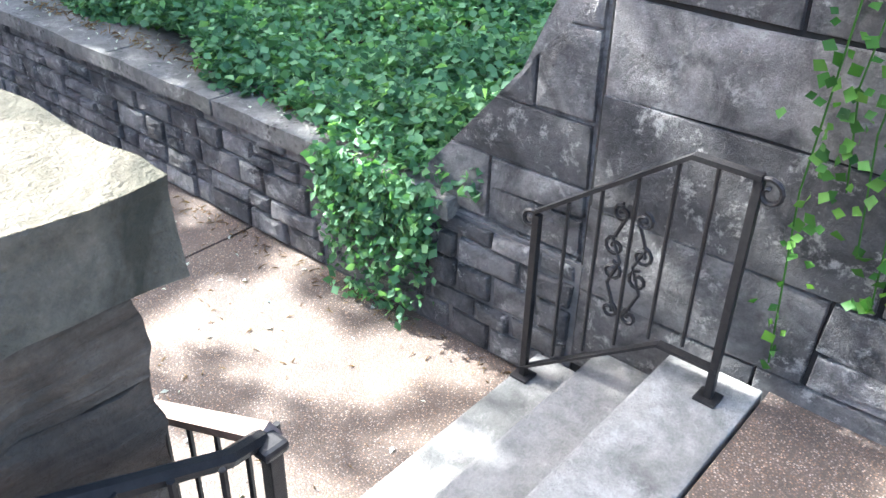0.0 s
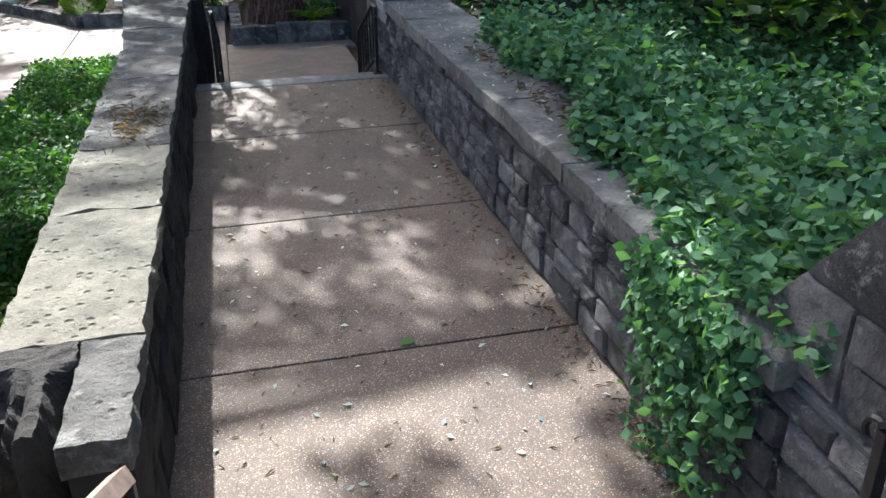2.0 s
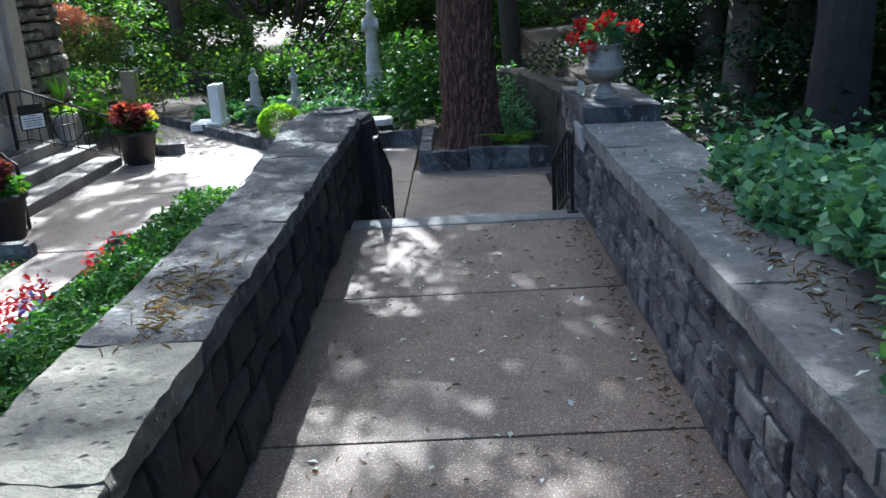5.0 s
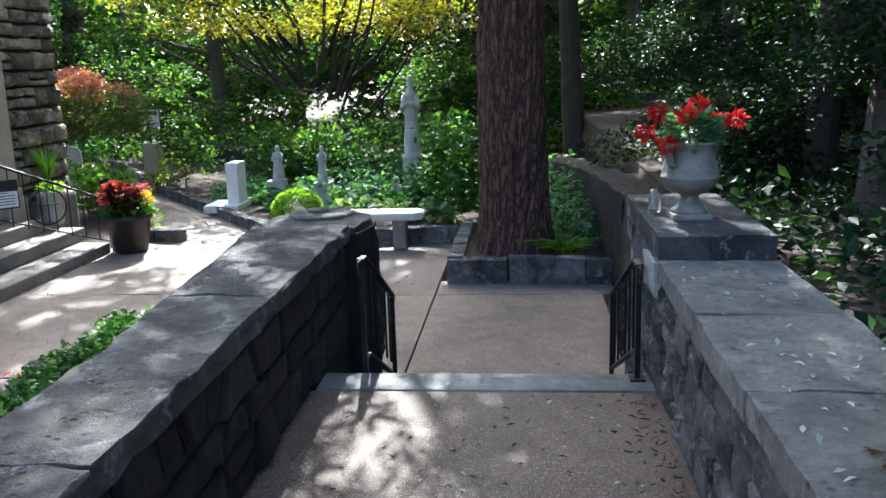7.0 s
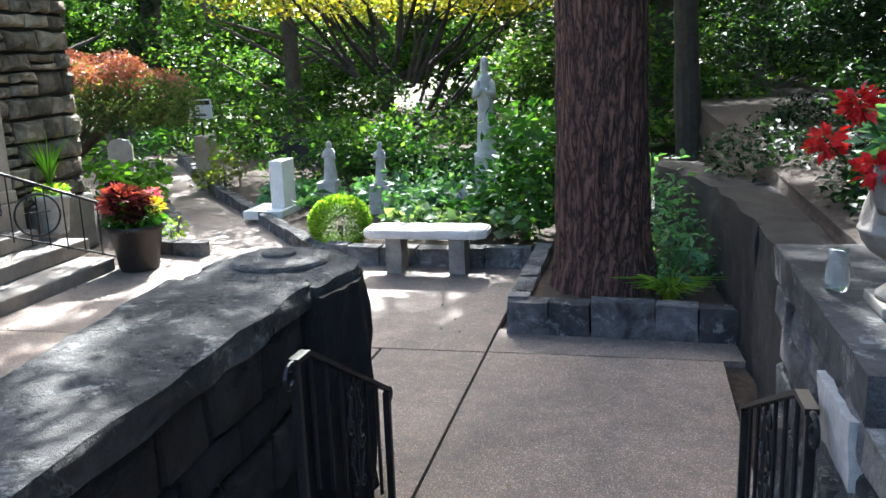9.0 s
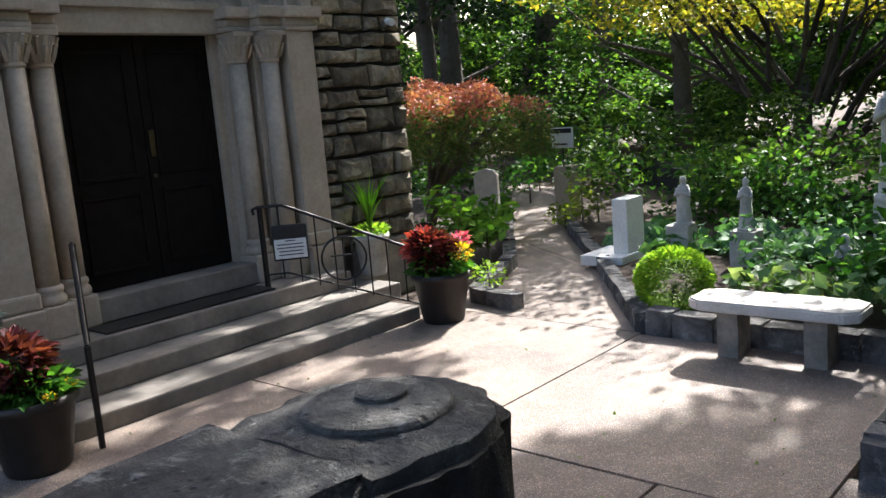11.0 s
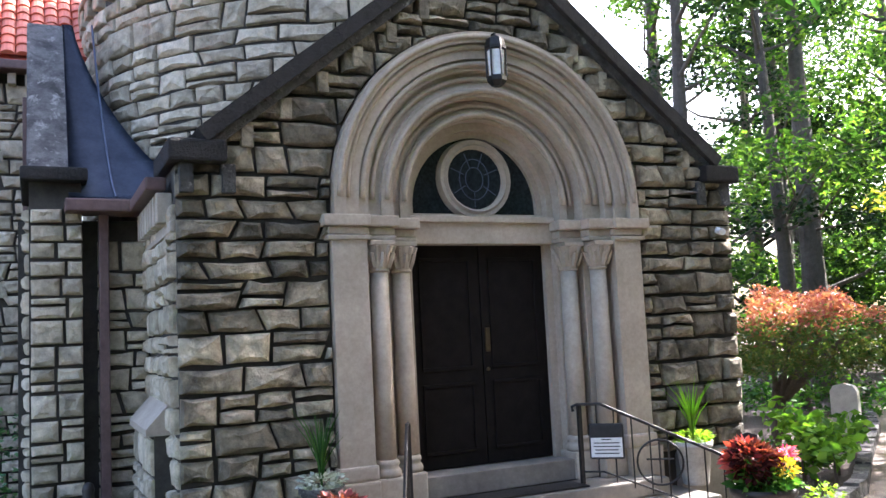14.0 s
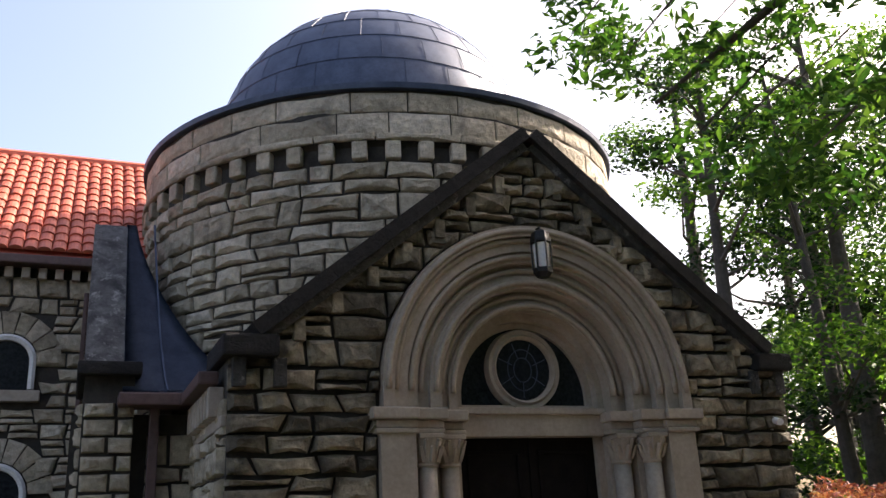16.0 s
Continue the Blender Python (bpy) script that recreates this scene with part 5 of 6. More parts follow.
def figure(label, x, y, z, h, seed=0, slim=1.0):
    """A draped standing statue as one plain lathe-like mesh."""
    bm = bmesh.new()
    prof = [(0.17, 0), (0.175, 0.06), (0.13, 0.07), (0.135, 0.12), (0.12, 0.3), (0.1, 0.5), (0.115, 0.68), (0.1, 0.76), (0.085, 0.81), (0.04, 0.83), (0.055, 0.87), (0.06, 0.92), (0.045, 0.98), (0.01, 1.0)]
    lathe(bm, [(r * h * slim, z + q * h) for r, q in prof], x, y, 20)
    for v in bm.verts:
        k = (v.co.z - z) / h
        if 0.1 < k < 0.8:
            a = math.atan2(v.co.y - y, v.co.x - x)
            f = 1 + 0.09 * math.sin(a * 7 + k * 3 + seed)
            v.co.x, v.co.y = x + (v.co.x - x) * f, y + (v.co.y - y) * f * 0.8
    for s in (-1, 1):
        tube(bm, [(x + s * 0.09 * h * slim, y - 0.02 * h, z + 0.76 * h), (x + s * 0.12 * h * slim, y - 0.05 * h, z + 0.62 * h), (x + s * 0.02 * h, y - 0.13 * h, z + 0.68 * h)], [0.035 * h, 0.04 * h, 0.025 * h], 8)
    return tagged(part("statue", bm, STATUE, None, "", True), label, "statue")


figure("tall weathered white stone statue standing among the shrubs", 2.82, 18.9, 0.82, 1.32, 0, 0.72)
figure("small weathered stone statue among dark hostas", 0.6, 19.0, 0.5, 0.58, 1, 1.2)
figure("small grey stone statue in the shrub bed", 1.33, 19.0, 0.46, 0.6, 2)
for x, y, h in ((2.82, 18.9, 0.82), (0.56, 19.0, 0.5), (1.33, 19.0, 0.46)):
    tagged(part("statue_plinth", rough_block(x - 0.14, x + 0.14, y - 0.14, y + 0.14, 0.05, h + 0.01, 0.015, 3, seed=x), STATUE), "weathered stone plinth under a statue", "plinth")
figure("small pale stone figure beside the bench", 2.75, 17.6, 0.1, 0.62, 3)
head = prism([(-0.28, 0.0), (0.28, 0.0), (0.28, 0.72), (0.2, 0.82), (0, 0.86), (-0.2, 0.82), (-0.28, 0.72)], -0.06, 0.06)
tagged(part("headstone", head, BENCHSTONE), "pale rounded headstone in the flower bed", "headstone").matrix_basis = Matrix.Translation((-4.6, 22.0, 0.08)) @ Matrix.Rotation(radians(20), 4, "Z") @ Matrix.Rotation(radians(90), 4, "X") @ Matrix.Diagonal((0.78, 0.95, 1.0, 1.0))
ps = thing("sign_pedestal", "yellowish stone pedestal carrying a small white direction sign", "sign")
part("pedestal", rough_block(-2.85, -2.55, 21.55, 21.85, 0.0, 0.95, 0.02, 4, seed=3), DRESSED, ps)
part("board", boxed(-2.9, -2.48, 21.6, 21.63, 1.25, 1.58, bev=0.004), SIGNWHITE, ps)
part("stake", tube(bmesh.new(), [(-2.7, 21.64, 0.9), (-2.7, 21.64, 1.5)], 0.012, 6), IRON, ps)
part("header", boxed(-2.88, -2.5, 21.592, 21.598, 1.49, 1.565), SIGNBLACK, ps)
part("arrow", boxed(-2.8, -2.58, 21.592, 21.598, 1.30, 1.325), SIGNBLACK, ps)

# urn on the pillar
urn = thing("stone_urn", "fluted grey stone urn with two handles on the pillar", "urn")
ux, uy, uz = 5.57, 10.5, 1.355
part("foot", boxed(ux - 0.115, ux + 0.115, uy - 0.115, uy + 0.115, uz, uz + 0.035, bev=0.008), URNSTONE, urn, "square foot")
ub = lathe(bmesh.new(), [(0.108, uz + 0.035), (0.108, uz + 0.05), (0.085, uz + 0.066), (0.056, uz + 0.095), (0.048, uz + 0.125), (0.062, uz + 0.142), (0.095, uz + 0.155), (0.132, uz + 0.18), (0.155, uz + 0.21), (0.164, uz + 0.235), (0.17, uz + 0.242), (0.17, uz + 0.252), (0.163, uz + 0.258), (0.16, uz + 0.28), (0.152, uz + 0.315), (0.142, uz + 0.345), (0.138, uz + 0.375), (0.137, uz + 0.405), (0.147, uz + 0.43), (0.156, uz + 0.437), (0.156, uz + 0.45), (0.144, uz + 0.45), (0.128, uz + 0.4)], ux, uy, 64)
for v in ub.verts:
    k = v.co.z - uz
    a = math.atan2(v.co.y - uy, v.co.x - ux)
    f = 1.0
    if 0.15 < k < 0.23:
        f += 0.03 * abs(math.cos(a * 16)) - 0.02
    elif 0.06 < k < 0.14:
        f += 0.05 * math.cos(a * 12)
    elif 0.26 < k < 0.35:
        f += 0.035 * math.cos(a * 9 + k * 14)
    v.co.x, v.co.y = ux + (v.co.x - ux) * f, uy + (v.co.y - uy) * f
part("bowl", ub, URNSTONE, urn, "fluted bowl with a swelling shoulder", True)
part("soil", lathe(bmesh.new(), [(0.13, uz + 0.41), (0.1, uz + 0.43)], ux, uy, 24), SOIL, urn)
for q in (radians(-140), radians(40)):
    d = Vector((math.cos(q), math.sin(q), 0))
    c = Vector((ux, uy, uz))
    o = Vector((-d.y, d.x, 0))
    bm = tube(bmesh.new(), [c + d * r + Vector((0, 0, z)) for r, z in ((0.13, 0.44), (0.16, 0.45), (0.185, 0.44), (0.195, 0.41), (0.19, 0.37), (0.175, 0.335), (0.155, 0.315))], [0.014, 0.015, 0.015, 0.014, 0.013, 0.013, 0.015], 10)
    for v in bm.verts:
        v.co += o * (v.co - c).dot(o) * 1.1
    part("handle", bm, URNSTONE, urn, "broad strap handle", True)
jar = thing("glass_jar", "small clear glass jar standing on the pillar cap", "jar")
GLASSCLEAR, nt, b = material("clear_glass", 0.05)
b.inputs["Transmission Weight"].default_value = 0.9
b.inputs["Base Color"].default_value = (0.85, 0.9, 0.88, 1)
part("body", lathe(bmesh.new(), [(0.035, 1.356), (0.038, 1.37), (0.038, 1.44), (0.03, 1.46), (0.032, 1.49)], 5.4, 10.72, 16), GLASSCLEAR, jar, "", True)


def flower_pot(label, x, y, z, r, h, mat=POT):
    p = thing("flower_pot", label, "flower pot")
    part("pot", lathe(bmesh.new(), [(r * 0.68, z), (r * 0.72, z + 0.02), (r * 0.95, z + h * 0.86), (r * 1.05, z + h * 0.88), (r * 1.06, z + h), (r * 0.95, z + h), (r * 0.9, z + h * 0.9)], x, y, 28), mat, p, "", True)
    part("soil", lathe(bmesh.new(), [(r * 0.9, z + h * 0.88), (r * 0.88, z + h * 0.9)], x, y, 20), SOIL, p)
    return p


def ball_cloud(x, y, z, r, n, seed, flat=0.8, shell=0.5):
    g = np.random.default_rng(seed)
    p = g.normal(size=(n, 3)); p /= np.linalg.norm(p, axis=1)[:, None]
    p *= (g.uniform(shell, 1.0, n))[:, None] * r
    p[:, 2] *= flat
    return p + np.array([x, y, z])


for lab, x, y in (("dark pot of crimson coleus and yellow flowers in the sun", -0.56, 15.98), ("dark pot of crimson coleus and marigolds in the shade", -0.62, 11.95)):
    p = flower_pot(lab, x, y, 0.0, 0.29, 0.5)
    leaves("crimson_leaves", ball_cloud(x - 0.05, y - 0.05, 0.72, 0.27, 420, 1), 0.13, CRIMSON, p, 1)
    if y > 14:
        leaves("scarlet_leaves", ball_cloud(x - 0.1, y - 0.1, 0.76, 0.24, 200, 12), 0.1, ROSE, p, 12)
    leaves("green_leaves", ball_cloud(x, y, 0.56, 0.34, 420, 2, 0.5), 0.1, HEDGE, p, 2)
    if y > 14:
        leaves("pink_petals", ball_cloud(x + 0.1, y + 0.22, 0.78, 0.12, 90, 3), 0.06, PINK, p, 3)
        leaves("yellow_petals", ball_cloud(x + 0.2, y + 0.1, 0.68, 0.13, 90, 4), 0.06, YELLOWFLOWER, p, 4)
    else:
        for i, (dx, dy, dz) in enumerate(((0.2, 0.2, 0.55), (0.28, 0.02, 0.52), (0.05, -0.3, 0.62))):
            leaves("marigold", ball_cloud(x + dx, y + dy, dz, 0.045, 40, 5 + i), 0.035, YELLOWFLOWER, p, 5 + i)
# the shaded end is put into darker planter and grass colours
for lab, x, y, z in (("grey stone planter of spiky grass on the sunny step", -1.72, 16.2, 0.34), ("planter of spiky grass, coloured darker for the shade", -1.7, 12.07, 0.36)):
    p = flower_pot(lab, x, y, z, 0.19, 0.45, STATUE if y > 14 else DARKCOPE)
    g = np.random.default_rng(8)
    bm = bmesh.new()
    for i in range(34):
        a, l, b_ = g.uniform(0, 6.28), g.uniform(0.4, 0.75), g.uniform(0.15, 0.5)
        d = Vector((math.cos(a), math.sin(a), 0))
        pts = [Vector((x, y, z + 0.45)) + d * float(b_ * l * t * t) + Vector((0, 0, float(l * (t - 0.25 * b_ * t * t)))) for t in (0, 0.35, 0.7, 1)]
        tube(bm, pts, [0.008, 0.009, 0.006, 0.001], 4)
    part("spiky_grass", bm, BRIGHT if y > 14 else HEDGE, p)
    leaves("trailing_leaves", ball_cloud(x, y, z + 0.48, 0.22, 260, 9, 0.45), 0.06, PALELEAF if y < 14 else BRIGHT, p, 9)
gf = thing("urn_flowers", "red geranium flowers and green leaves in the urn", "flowers")
leaves("leaf_mass", ball_cloud(ux, uy, uz + 0.5, 0.2, 240, 11, 0.7), 0.09, IVY, gf, 11)
for i, (dx, dy, dz) in enumerate(((-0.2, -0.05, 0.62), (-0.26, 0.05, 0.5), (-0.05, -0.1, 0.6), (0.16, 0.05, 0.56), (0.22, -0.1, 0.58), (-0.16, -0.12, 0.44), (0.05, 0.1, 0.65))):
    leaves("geranium_head", ball_cloud(ux + dx, uy + dy, uz + dz, 0.068, 90, 20 + i), 0.045, REDFLOWER, gf, 20 + i)
    part("flower_stem", tube(bmesh.new(), [(ux, uy, uz + 0.42), (ux + dx * 0.6, uy + dy * 0.6, uz + dz * 0.8), (ux + dx, uy + dy, uz + dz)], 0.004, 4), HEDGE, gf)

bath = thing("bird_bath", "dark metal bird bath with a small figure by the downspout", "bird bath")
part("pedestal", lathe(bmesh.new(), [(0.17, 0.0), (0.16, 0.05), (0.08, 0.1), (0.07, 0.4), (0.1, 0.46)], -3.35, 10.3, 18), POT, bath, "", True)
part("bowl", lathe(bmesh.new(), [(0.1, 0.45), (0.24, 0.5), (0.3, 0.56), (0.31, 0.58), (0.28, 0.575), (0.1, 0.52)], -3.35, 10.3, 24), POT, bath, "", True)
part("figure", lathe(bmesh.new(), [(0.09, 0.53), (0.08, 0.62), (0.05, 0.7), (0.06, 0.76), (0.045, 0.81), (0.01, 0.83)], -3.35, 10.3, 14), POT, bath, "", True)

# ---- trees ----
def trunk_mesh(pts, rads, seg=14, amp=0.05, seed=0):
    bm = tube(bmesh.new(), pts, rads, seg)
    for v in bm.verts:
        v.co += noise.noise_vector(v.co * 3.0 + Vector((seed, 0, 0))) * amp
    return bm


def resample(pts, rads, n):
    t = np.linspace(0, len(pts) - 1, n)
    P_ = np.array(pts, float)
    return [tuple(np.interp(t, range(len(pts)), P_[:, k])[i] for k in range(3)) for i in range(n)], list(np.interp(t, range(len(pts)), rads))


bt = thing("pine_tree", "big tree with furrowed reddish bark in a raised bed", "tree")
pts, rads = resample([(4.5, 14.98, 0.15), (4.47, 14.98, 0.6), (4.45, 15.0, 3), (4.4, 15.05, 8), (4.35, 15.1, 13)], [0.46, 0.38, 0.34, 0.27, 0.1], 60)
bm = bmesh.new()
tube(bm, pts, rads, 56)
for v in bm.verts:
    a = math.atan2(v.co.y - 15, v.co.x - 4.45)
    q = Vector((math.cos(a) * 1.6, math.sin(a) * 1.6, v.co.z * 0.35))
    r = abs(noise.noise(q * 4.2 + Vector((0, 0, noise.noise(v.co * 2) * 0.5)))) * 0.09 + noise.noise(v.co * 9) * 0.012
    v.co += Vector((math.cos(a), math.sin(a), 0)) * (r - 0.02)
part("trunk", bm, BARK, bt, "deeply furrowed red-brown bark")
# unseen crown: clumps and gaps set by where their shadows should fall
g = np.random.default_rng(3)
cl = []
for i in range(78):
    y = g.uniform(9.2, 21.0)
    x, z = g.uniform(2.2 if y < 15.5 else 1.2, 5.2), g.uniform(7.6, 10.2)
    if y < 10.7 and 2.2 < x < 3.05:
        continue
    x, y = x + 0.055 * z, y + 0.19 * z
    cl.append((x, y, z, g.uniform(0.24, 0.58)))
    if i % 4 == 0:
        part("limb", tube(bmesh.new(), [(4.4, 15.05, z - 0.8), (x * 0.5 + 2.2, y * 0.5 + 7.5, z - 0.1), (x, y, z)], [0.07, 0.04, 0.012], 6), BARK, bt)
for i in range(36):
    x, y, z = (g.uniform(0.4, 3.6), g.uniform(20.2, 24.0), g.uniform(8.4, 9.6)) if i < 22 else (g.uniform(-3.2, 0.8), g.uniform(19.5, 22.0), g.uniform(8.0, 9.6))
    x, y = x + 0.055 * z, y + 0.19 * z
    cl.append((x, y, z, g.uniform(0.35, 0.68)))
    if i % 2 == 0:
        part("limb", tube(bmesh.new(), [(4.3, 15.1, 8.2), (x * 0.5 + 2.0, y * 0.5 + 7.6, z - 0.2), (x, y, z)], [0.08, 0.045, 0.012], 6), BARK, bt)
for i in range(68):
    x, y, z = (g.uniform(1.5, 3.9), g.uniform(19.5, 23.0), g.uniform(8.2, 9.4)) if i < 40 else (g.uniform(-2.4, 0.2), g.uniform(14.5, 19.5), g.uniform(9.8, 10.8))
    x, y = x + 0.055 * z, y + 0.19 * z
    cl.append((x, y, z, g.uniform(0.3, 0.55)))
    if i % 4 == 0:
        part("limb", tube(bmesh.new(), [(4.3, 15.1, 9.2), (x * 0.5 + 2.0, y * 0.5 + 7.6, z - 0.1), (x, y, z)], [0.06, 0.035, 0.01], 6), BARK, bt)
for i in range(14):
    x, y, z = g.uniform(3.1, 4.4), g.uniform(9.4, 12.2), g.uniform(8.6, 9.4)
    cl.append((x, y, z, g.uniform(0.3, 0.48)))
    if i % 4 == 0:
        part("limb", tube(bmesh.new(), [(4.4, 15.05, z - 0.8), (x * 0.5 + 2.2, y * 0.5 + 7.5, z - 0.1), (x, y, z)], [0.07, 0.04, 0.012], 6), BARK, bt)
leaves("crown", cloud(cl, 520, 4, 0.45), 0.2, WOODS, bt, 4, aspect=0.55)


def tree(name, label, x, y, h, r, crown0, leafmat, barkmat, seed, n=10, dens=260, lsize=0.16, lean=(0, 0), spread=1.0, rtrunk=0.16, base=-0.05, flat=0.5, multi=1):
    t = thing(name, label, "tree")
    g = random.Random(seed)
    top = (x + lean[0], y + lean[1], h * 0.92)
    if multi == 1:
        part("trunk", trunk_mesh(*resample([(x, y, base), (x + lean[0] * 0.3, y + lean[1] * 0.3, h * 0.35), top], [rtrunk * 1.25, rtrunk, rtrunk * 0.25], 14), 12, 0.04, seed), barkmat, t)
    cl = []
    for i in range(n):
        a = 2 * math.pi * i / n + g.uniform(-0.4, 0.4)
        q = r * math.sqrt(g.uniform(0.05, 1))
        cz = g.uniform(crown0, h)
        cx, cy = x + lean[0] * cz / h + q * math.cos(a), y + lean[1] * cz / h + q * math.sin(a)
        cl.append((cx, cy, cz, g.uniform(0.28, 0.5) * r * spread))
        k = max(0.15, (crown0 * 0.7) / h)
        zs = max(crown0 * 0.6, cz - 0.4 - 0.35 * q)
        s = (x, y, base) if multi > 1 else (x + lean[0] * zs / h, y + lean[1] * zs / h, zs)
        if multi > 1 and i >= multi:
            s = (x + (cx - x) * 0.32, y + (cy - y) * 0.32, crown0 * g.uniform(0.5, 0.95))
        m1 = tuple(s[j] + (c - s[j]) * 0.5 + g.uniform(-0.12, 0.12) * r for j, c in enumerate((cx, cy, cz)))
        part("limb", trunk_mesh([s, m1, (cx, cy, cz)], [rtrunk * (0.55 if multi > 1 else 0.32), rtrunk * (0.3 if multi > 1 else 0.18), 0.012], 7, 0.02, i), barkmat, t)
    leaves("crown", cloud(cl, dens, seed, flat), lsize, leafmat, t, seed, 0.6)
    return t, cl


# crown clumps added out of view to throw shade on court and chapel steps
st = thing("woodland_tree", "tall tree behind the garden, unseen crown added to shade the court", "tree")
part("trunk", trunk_mesh(*resample([(5.7, 24.2, -0.05), (5.5, 24.2, 4.0), (4.6, 24.3, 8.5)], [0.26, 0.2, 0.1], 16), 12, 0.05, 7), GREYBARK, st)
g = random.Random(91)
cl = []
for i in range(62):
    x, y, z = g.uniform(1.7, 4.4), g.uniform(22.4, 26.6), g.uniform(8.6, 9.6)
    if i > 52:
        x, y = g.uniform(0.5, 1.7), g.uniform(23.6, 25.0)
    if x < 2.3 and y < 23.4:
        continue
    cl.append((x, y, z, g.uniform(0.35, 0.62)))
    if i % 4 == 0:
        part("limb", tube(bmesh.new(), [(4.8, 24.25, 7.0), (x * 0.5 + 2.4, y * 0.5 + 12.1, z - 0.3), (x, y, z)], [0.07, 0.04, 0.012], 6), GREYBARK, st)
for i in range(40):
    x, y, z = g.uniform(-3.3, -0.7), g.uniform(22.4, 25.2), g.uniform(8.5, 9.4)
    cl.append((x, y, z, g.uniform(0.22, 0.42)))
    if i % 5 == 0:
        part("limb", tube(bmesh.new(), [(4.7, 24.25, 8.0), (x * 0.5 + 2.2, y * 0.5 + 12.1, z + 0.3), (x, y, z)], [0.06, 0.035, 0.01], 6), GREYBARK, st)
leaves("crown", cloud(cl, 420, 92, 0.45), 0.2, WOODS, st, 92)
jm = thing("japanese_maple", "japanese maple with a domed red and bronze crown", "tree")
mx, my, mz = -3.5, 20.1, 1.42
G = np.random.default_rng(61)
for i in range(9):
    a = 2 * math.pi * i / 9
    part("limb", trunk_mesh(*resample([(-4.3, 20.05, 0.0), (-4.15 + 0.1 * math.cos(a), 20.05, 0.8), (mx + 0.55 * math.cos(a), my + 0.55 * math.sin(a), 1.7), (mx + 0.95 * math.cos(a), my + 0.95 * math.sin(a), 1.75)], [0.06, 0.045, 0.02, 0.006], 10), 7, 0.03, i), GREYBARK, jm)
n = 16000
p = G.normal(size=(n, 3)); p[:, 2] = np.abs(p[:, 2]); p /= np.linalg.norm(p, axis=1)[:, None]
lump = 1 + 0.13 * np.sin(p[:, 0] * 7 + 1) * np.sin(p[:, 1] * 6) + 0.08 * np.sin(p[:, 2] * 11 + p[:, 0] * 5)
p *= (lump * G.uniform(0.72, 1.02, n))[:, None] * np.array([1.32, 1.32, 1.02])
p += np.array([mx, my, mz])
p[:, 2] -= G.uniform(0, 0.25, n) * (p[:, 2] < mz + 0.3)
hi = p[:, 2] + G.normal(0, 0.14, n) > mz + 0.55
leaves("red_crown", p[hi], 0.085, REDMAPLE, jm, 61, aspect=0.4, droop=0.4)
leaves("bronze_crown", p[~hi], 0.085, MAPLEGREEN, jm, 62, aspect=0.4, droop=0.4)
tree("golden_maple", "spreading maple with gold-green leaves and several thin stems", -0.1, 25.0, 5.1, 3.4, 3.0, GOLD, DARKBARK, 8, 34, 190, 0.12, rtrunk=0.095, flat=0.22, multi=6)

# woods: a deep belt of trees behind the garden
g = random.Random(12)
spots = []
for i in range(46):
    a = radians(g.uniform(-12, 128))
    d = g.uniform(19, 34)
    x, y = 2 + d * math.cos(a), 9 + d * math.sin(a)
    if x < -7 and y < 22:
        continue
    spots.append((x, y))
for i in range(16):
    spots.append((g.uniform(11.0, 17), g.uniform(1, 20)))
spots += [(-8.4, 25.2), (-9.8, 27.5), (-8.6, 30.0), (-12, 29), (-11, 33), (-15, 31), (-8.3, 33), (-10.5, 24.0), (-13.5, 26)]
for i, (x, y) in enumerate(spots):
    h = g.uniform(9, 15) if x > -8 or y < 23 else g.uniform(13.5, 17)
    # extra height above the view cuts skylight on the chapel front
    if x > 10.5 and y < 20:
        h = h + 1.5
    if -8 < x < 6.5:
        h = max(5.0, min(h, (y - 18.5) / 1.15))
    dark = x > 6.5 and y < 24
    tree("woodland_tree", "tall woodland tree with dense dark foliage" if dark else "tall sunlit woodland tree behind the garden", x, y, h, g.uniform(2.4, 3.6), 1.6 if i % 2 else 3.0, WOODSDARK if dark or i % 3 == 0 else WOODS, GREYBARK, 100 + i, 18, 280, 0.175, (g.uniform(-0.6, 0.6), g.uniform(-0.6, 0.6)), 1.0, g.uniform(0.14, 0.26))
# two trees added to keep the eastern sky off the chapel portal
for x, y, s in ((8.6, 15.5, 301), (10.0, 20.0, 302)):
    tree("woodland_tree", "tall dark tree added on the bank to block skylight", x, y, 11.5, 3.4, 5.0, WOODSDARK, GREYBARK, s, 26, 300, 0.2, (-0.4, 0.2), 1.0, 0.22)
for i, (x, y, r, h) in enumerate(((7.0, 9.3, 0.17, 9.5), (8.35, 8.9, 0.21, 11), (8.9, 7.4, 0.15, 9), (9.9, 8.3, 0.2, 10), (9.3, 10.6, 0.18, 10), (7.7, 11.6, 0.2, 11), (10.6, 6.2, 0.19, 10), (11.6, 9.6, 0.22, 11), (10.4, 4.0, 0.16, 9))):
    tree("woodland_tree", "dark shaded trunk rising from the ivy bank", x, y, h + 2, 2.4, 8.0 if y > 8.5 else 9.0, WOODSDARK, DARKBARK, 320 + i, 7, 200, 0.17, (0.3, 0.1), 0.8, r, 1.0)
# undergrowth in front of the woods
pts = []
for i in range(260):
    a = radians(g.uniform(-5, 125))
    d = g.uniform(17, 27)
    x, y = 2 + d * math.cos(a), 9 + d * math.sin(a)
    if x < -8 and y < 24:
        continue
    pts.append((x, y, g.uniform(0.3, 2.2) + max(0.0, d - 22) * 0.45, g.uniform(0.6, 1.2)))
for i in range(80):
    pts.append((g.uniform(7.5, 14), g.uniform(4, 22), g.uniform(1.2, 2.4), g.uniform(0.5, 1.0)))
ev = []
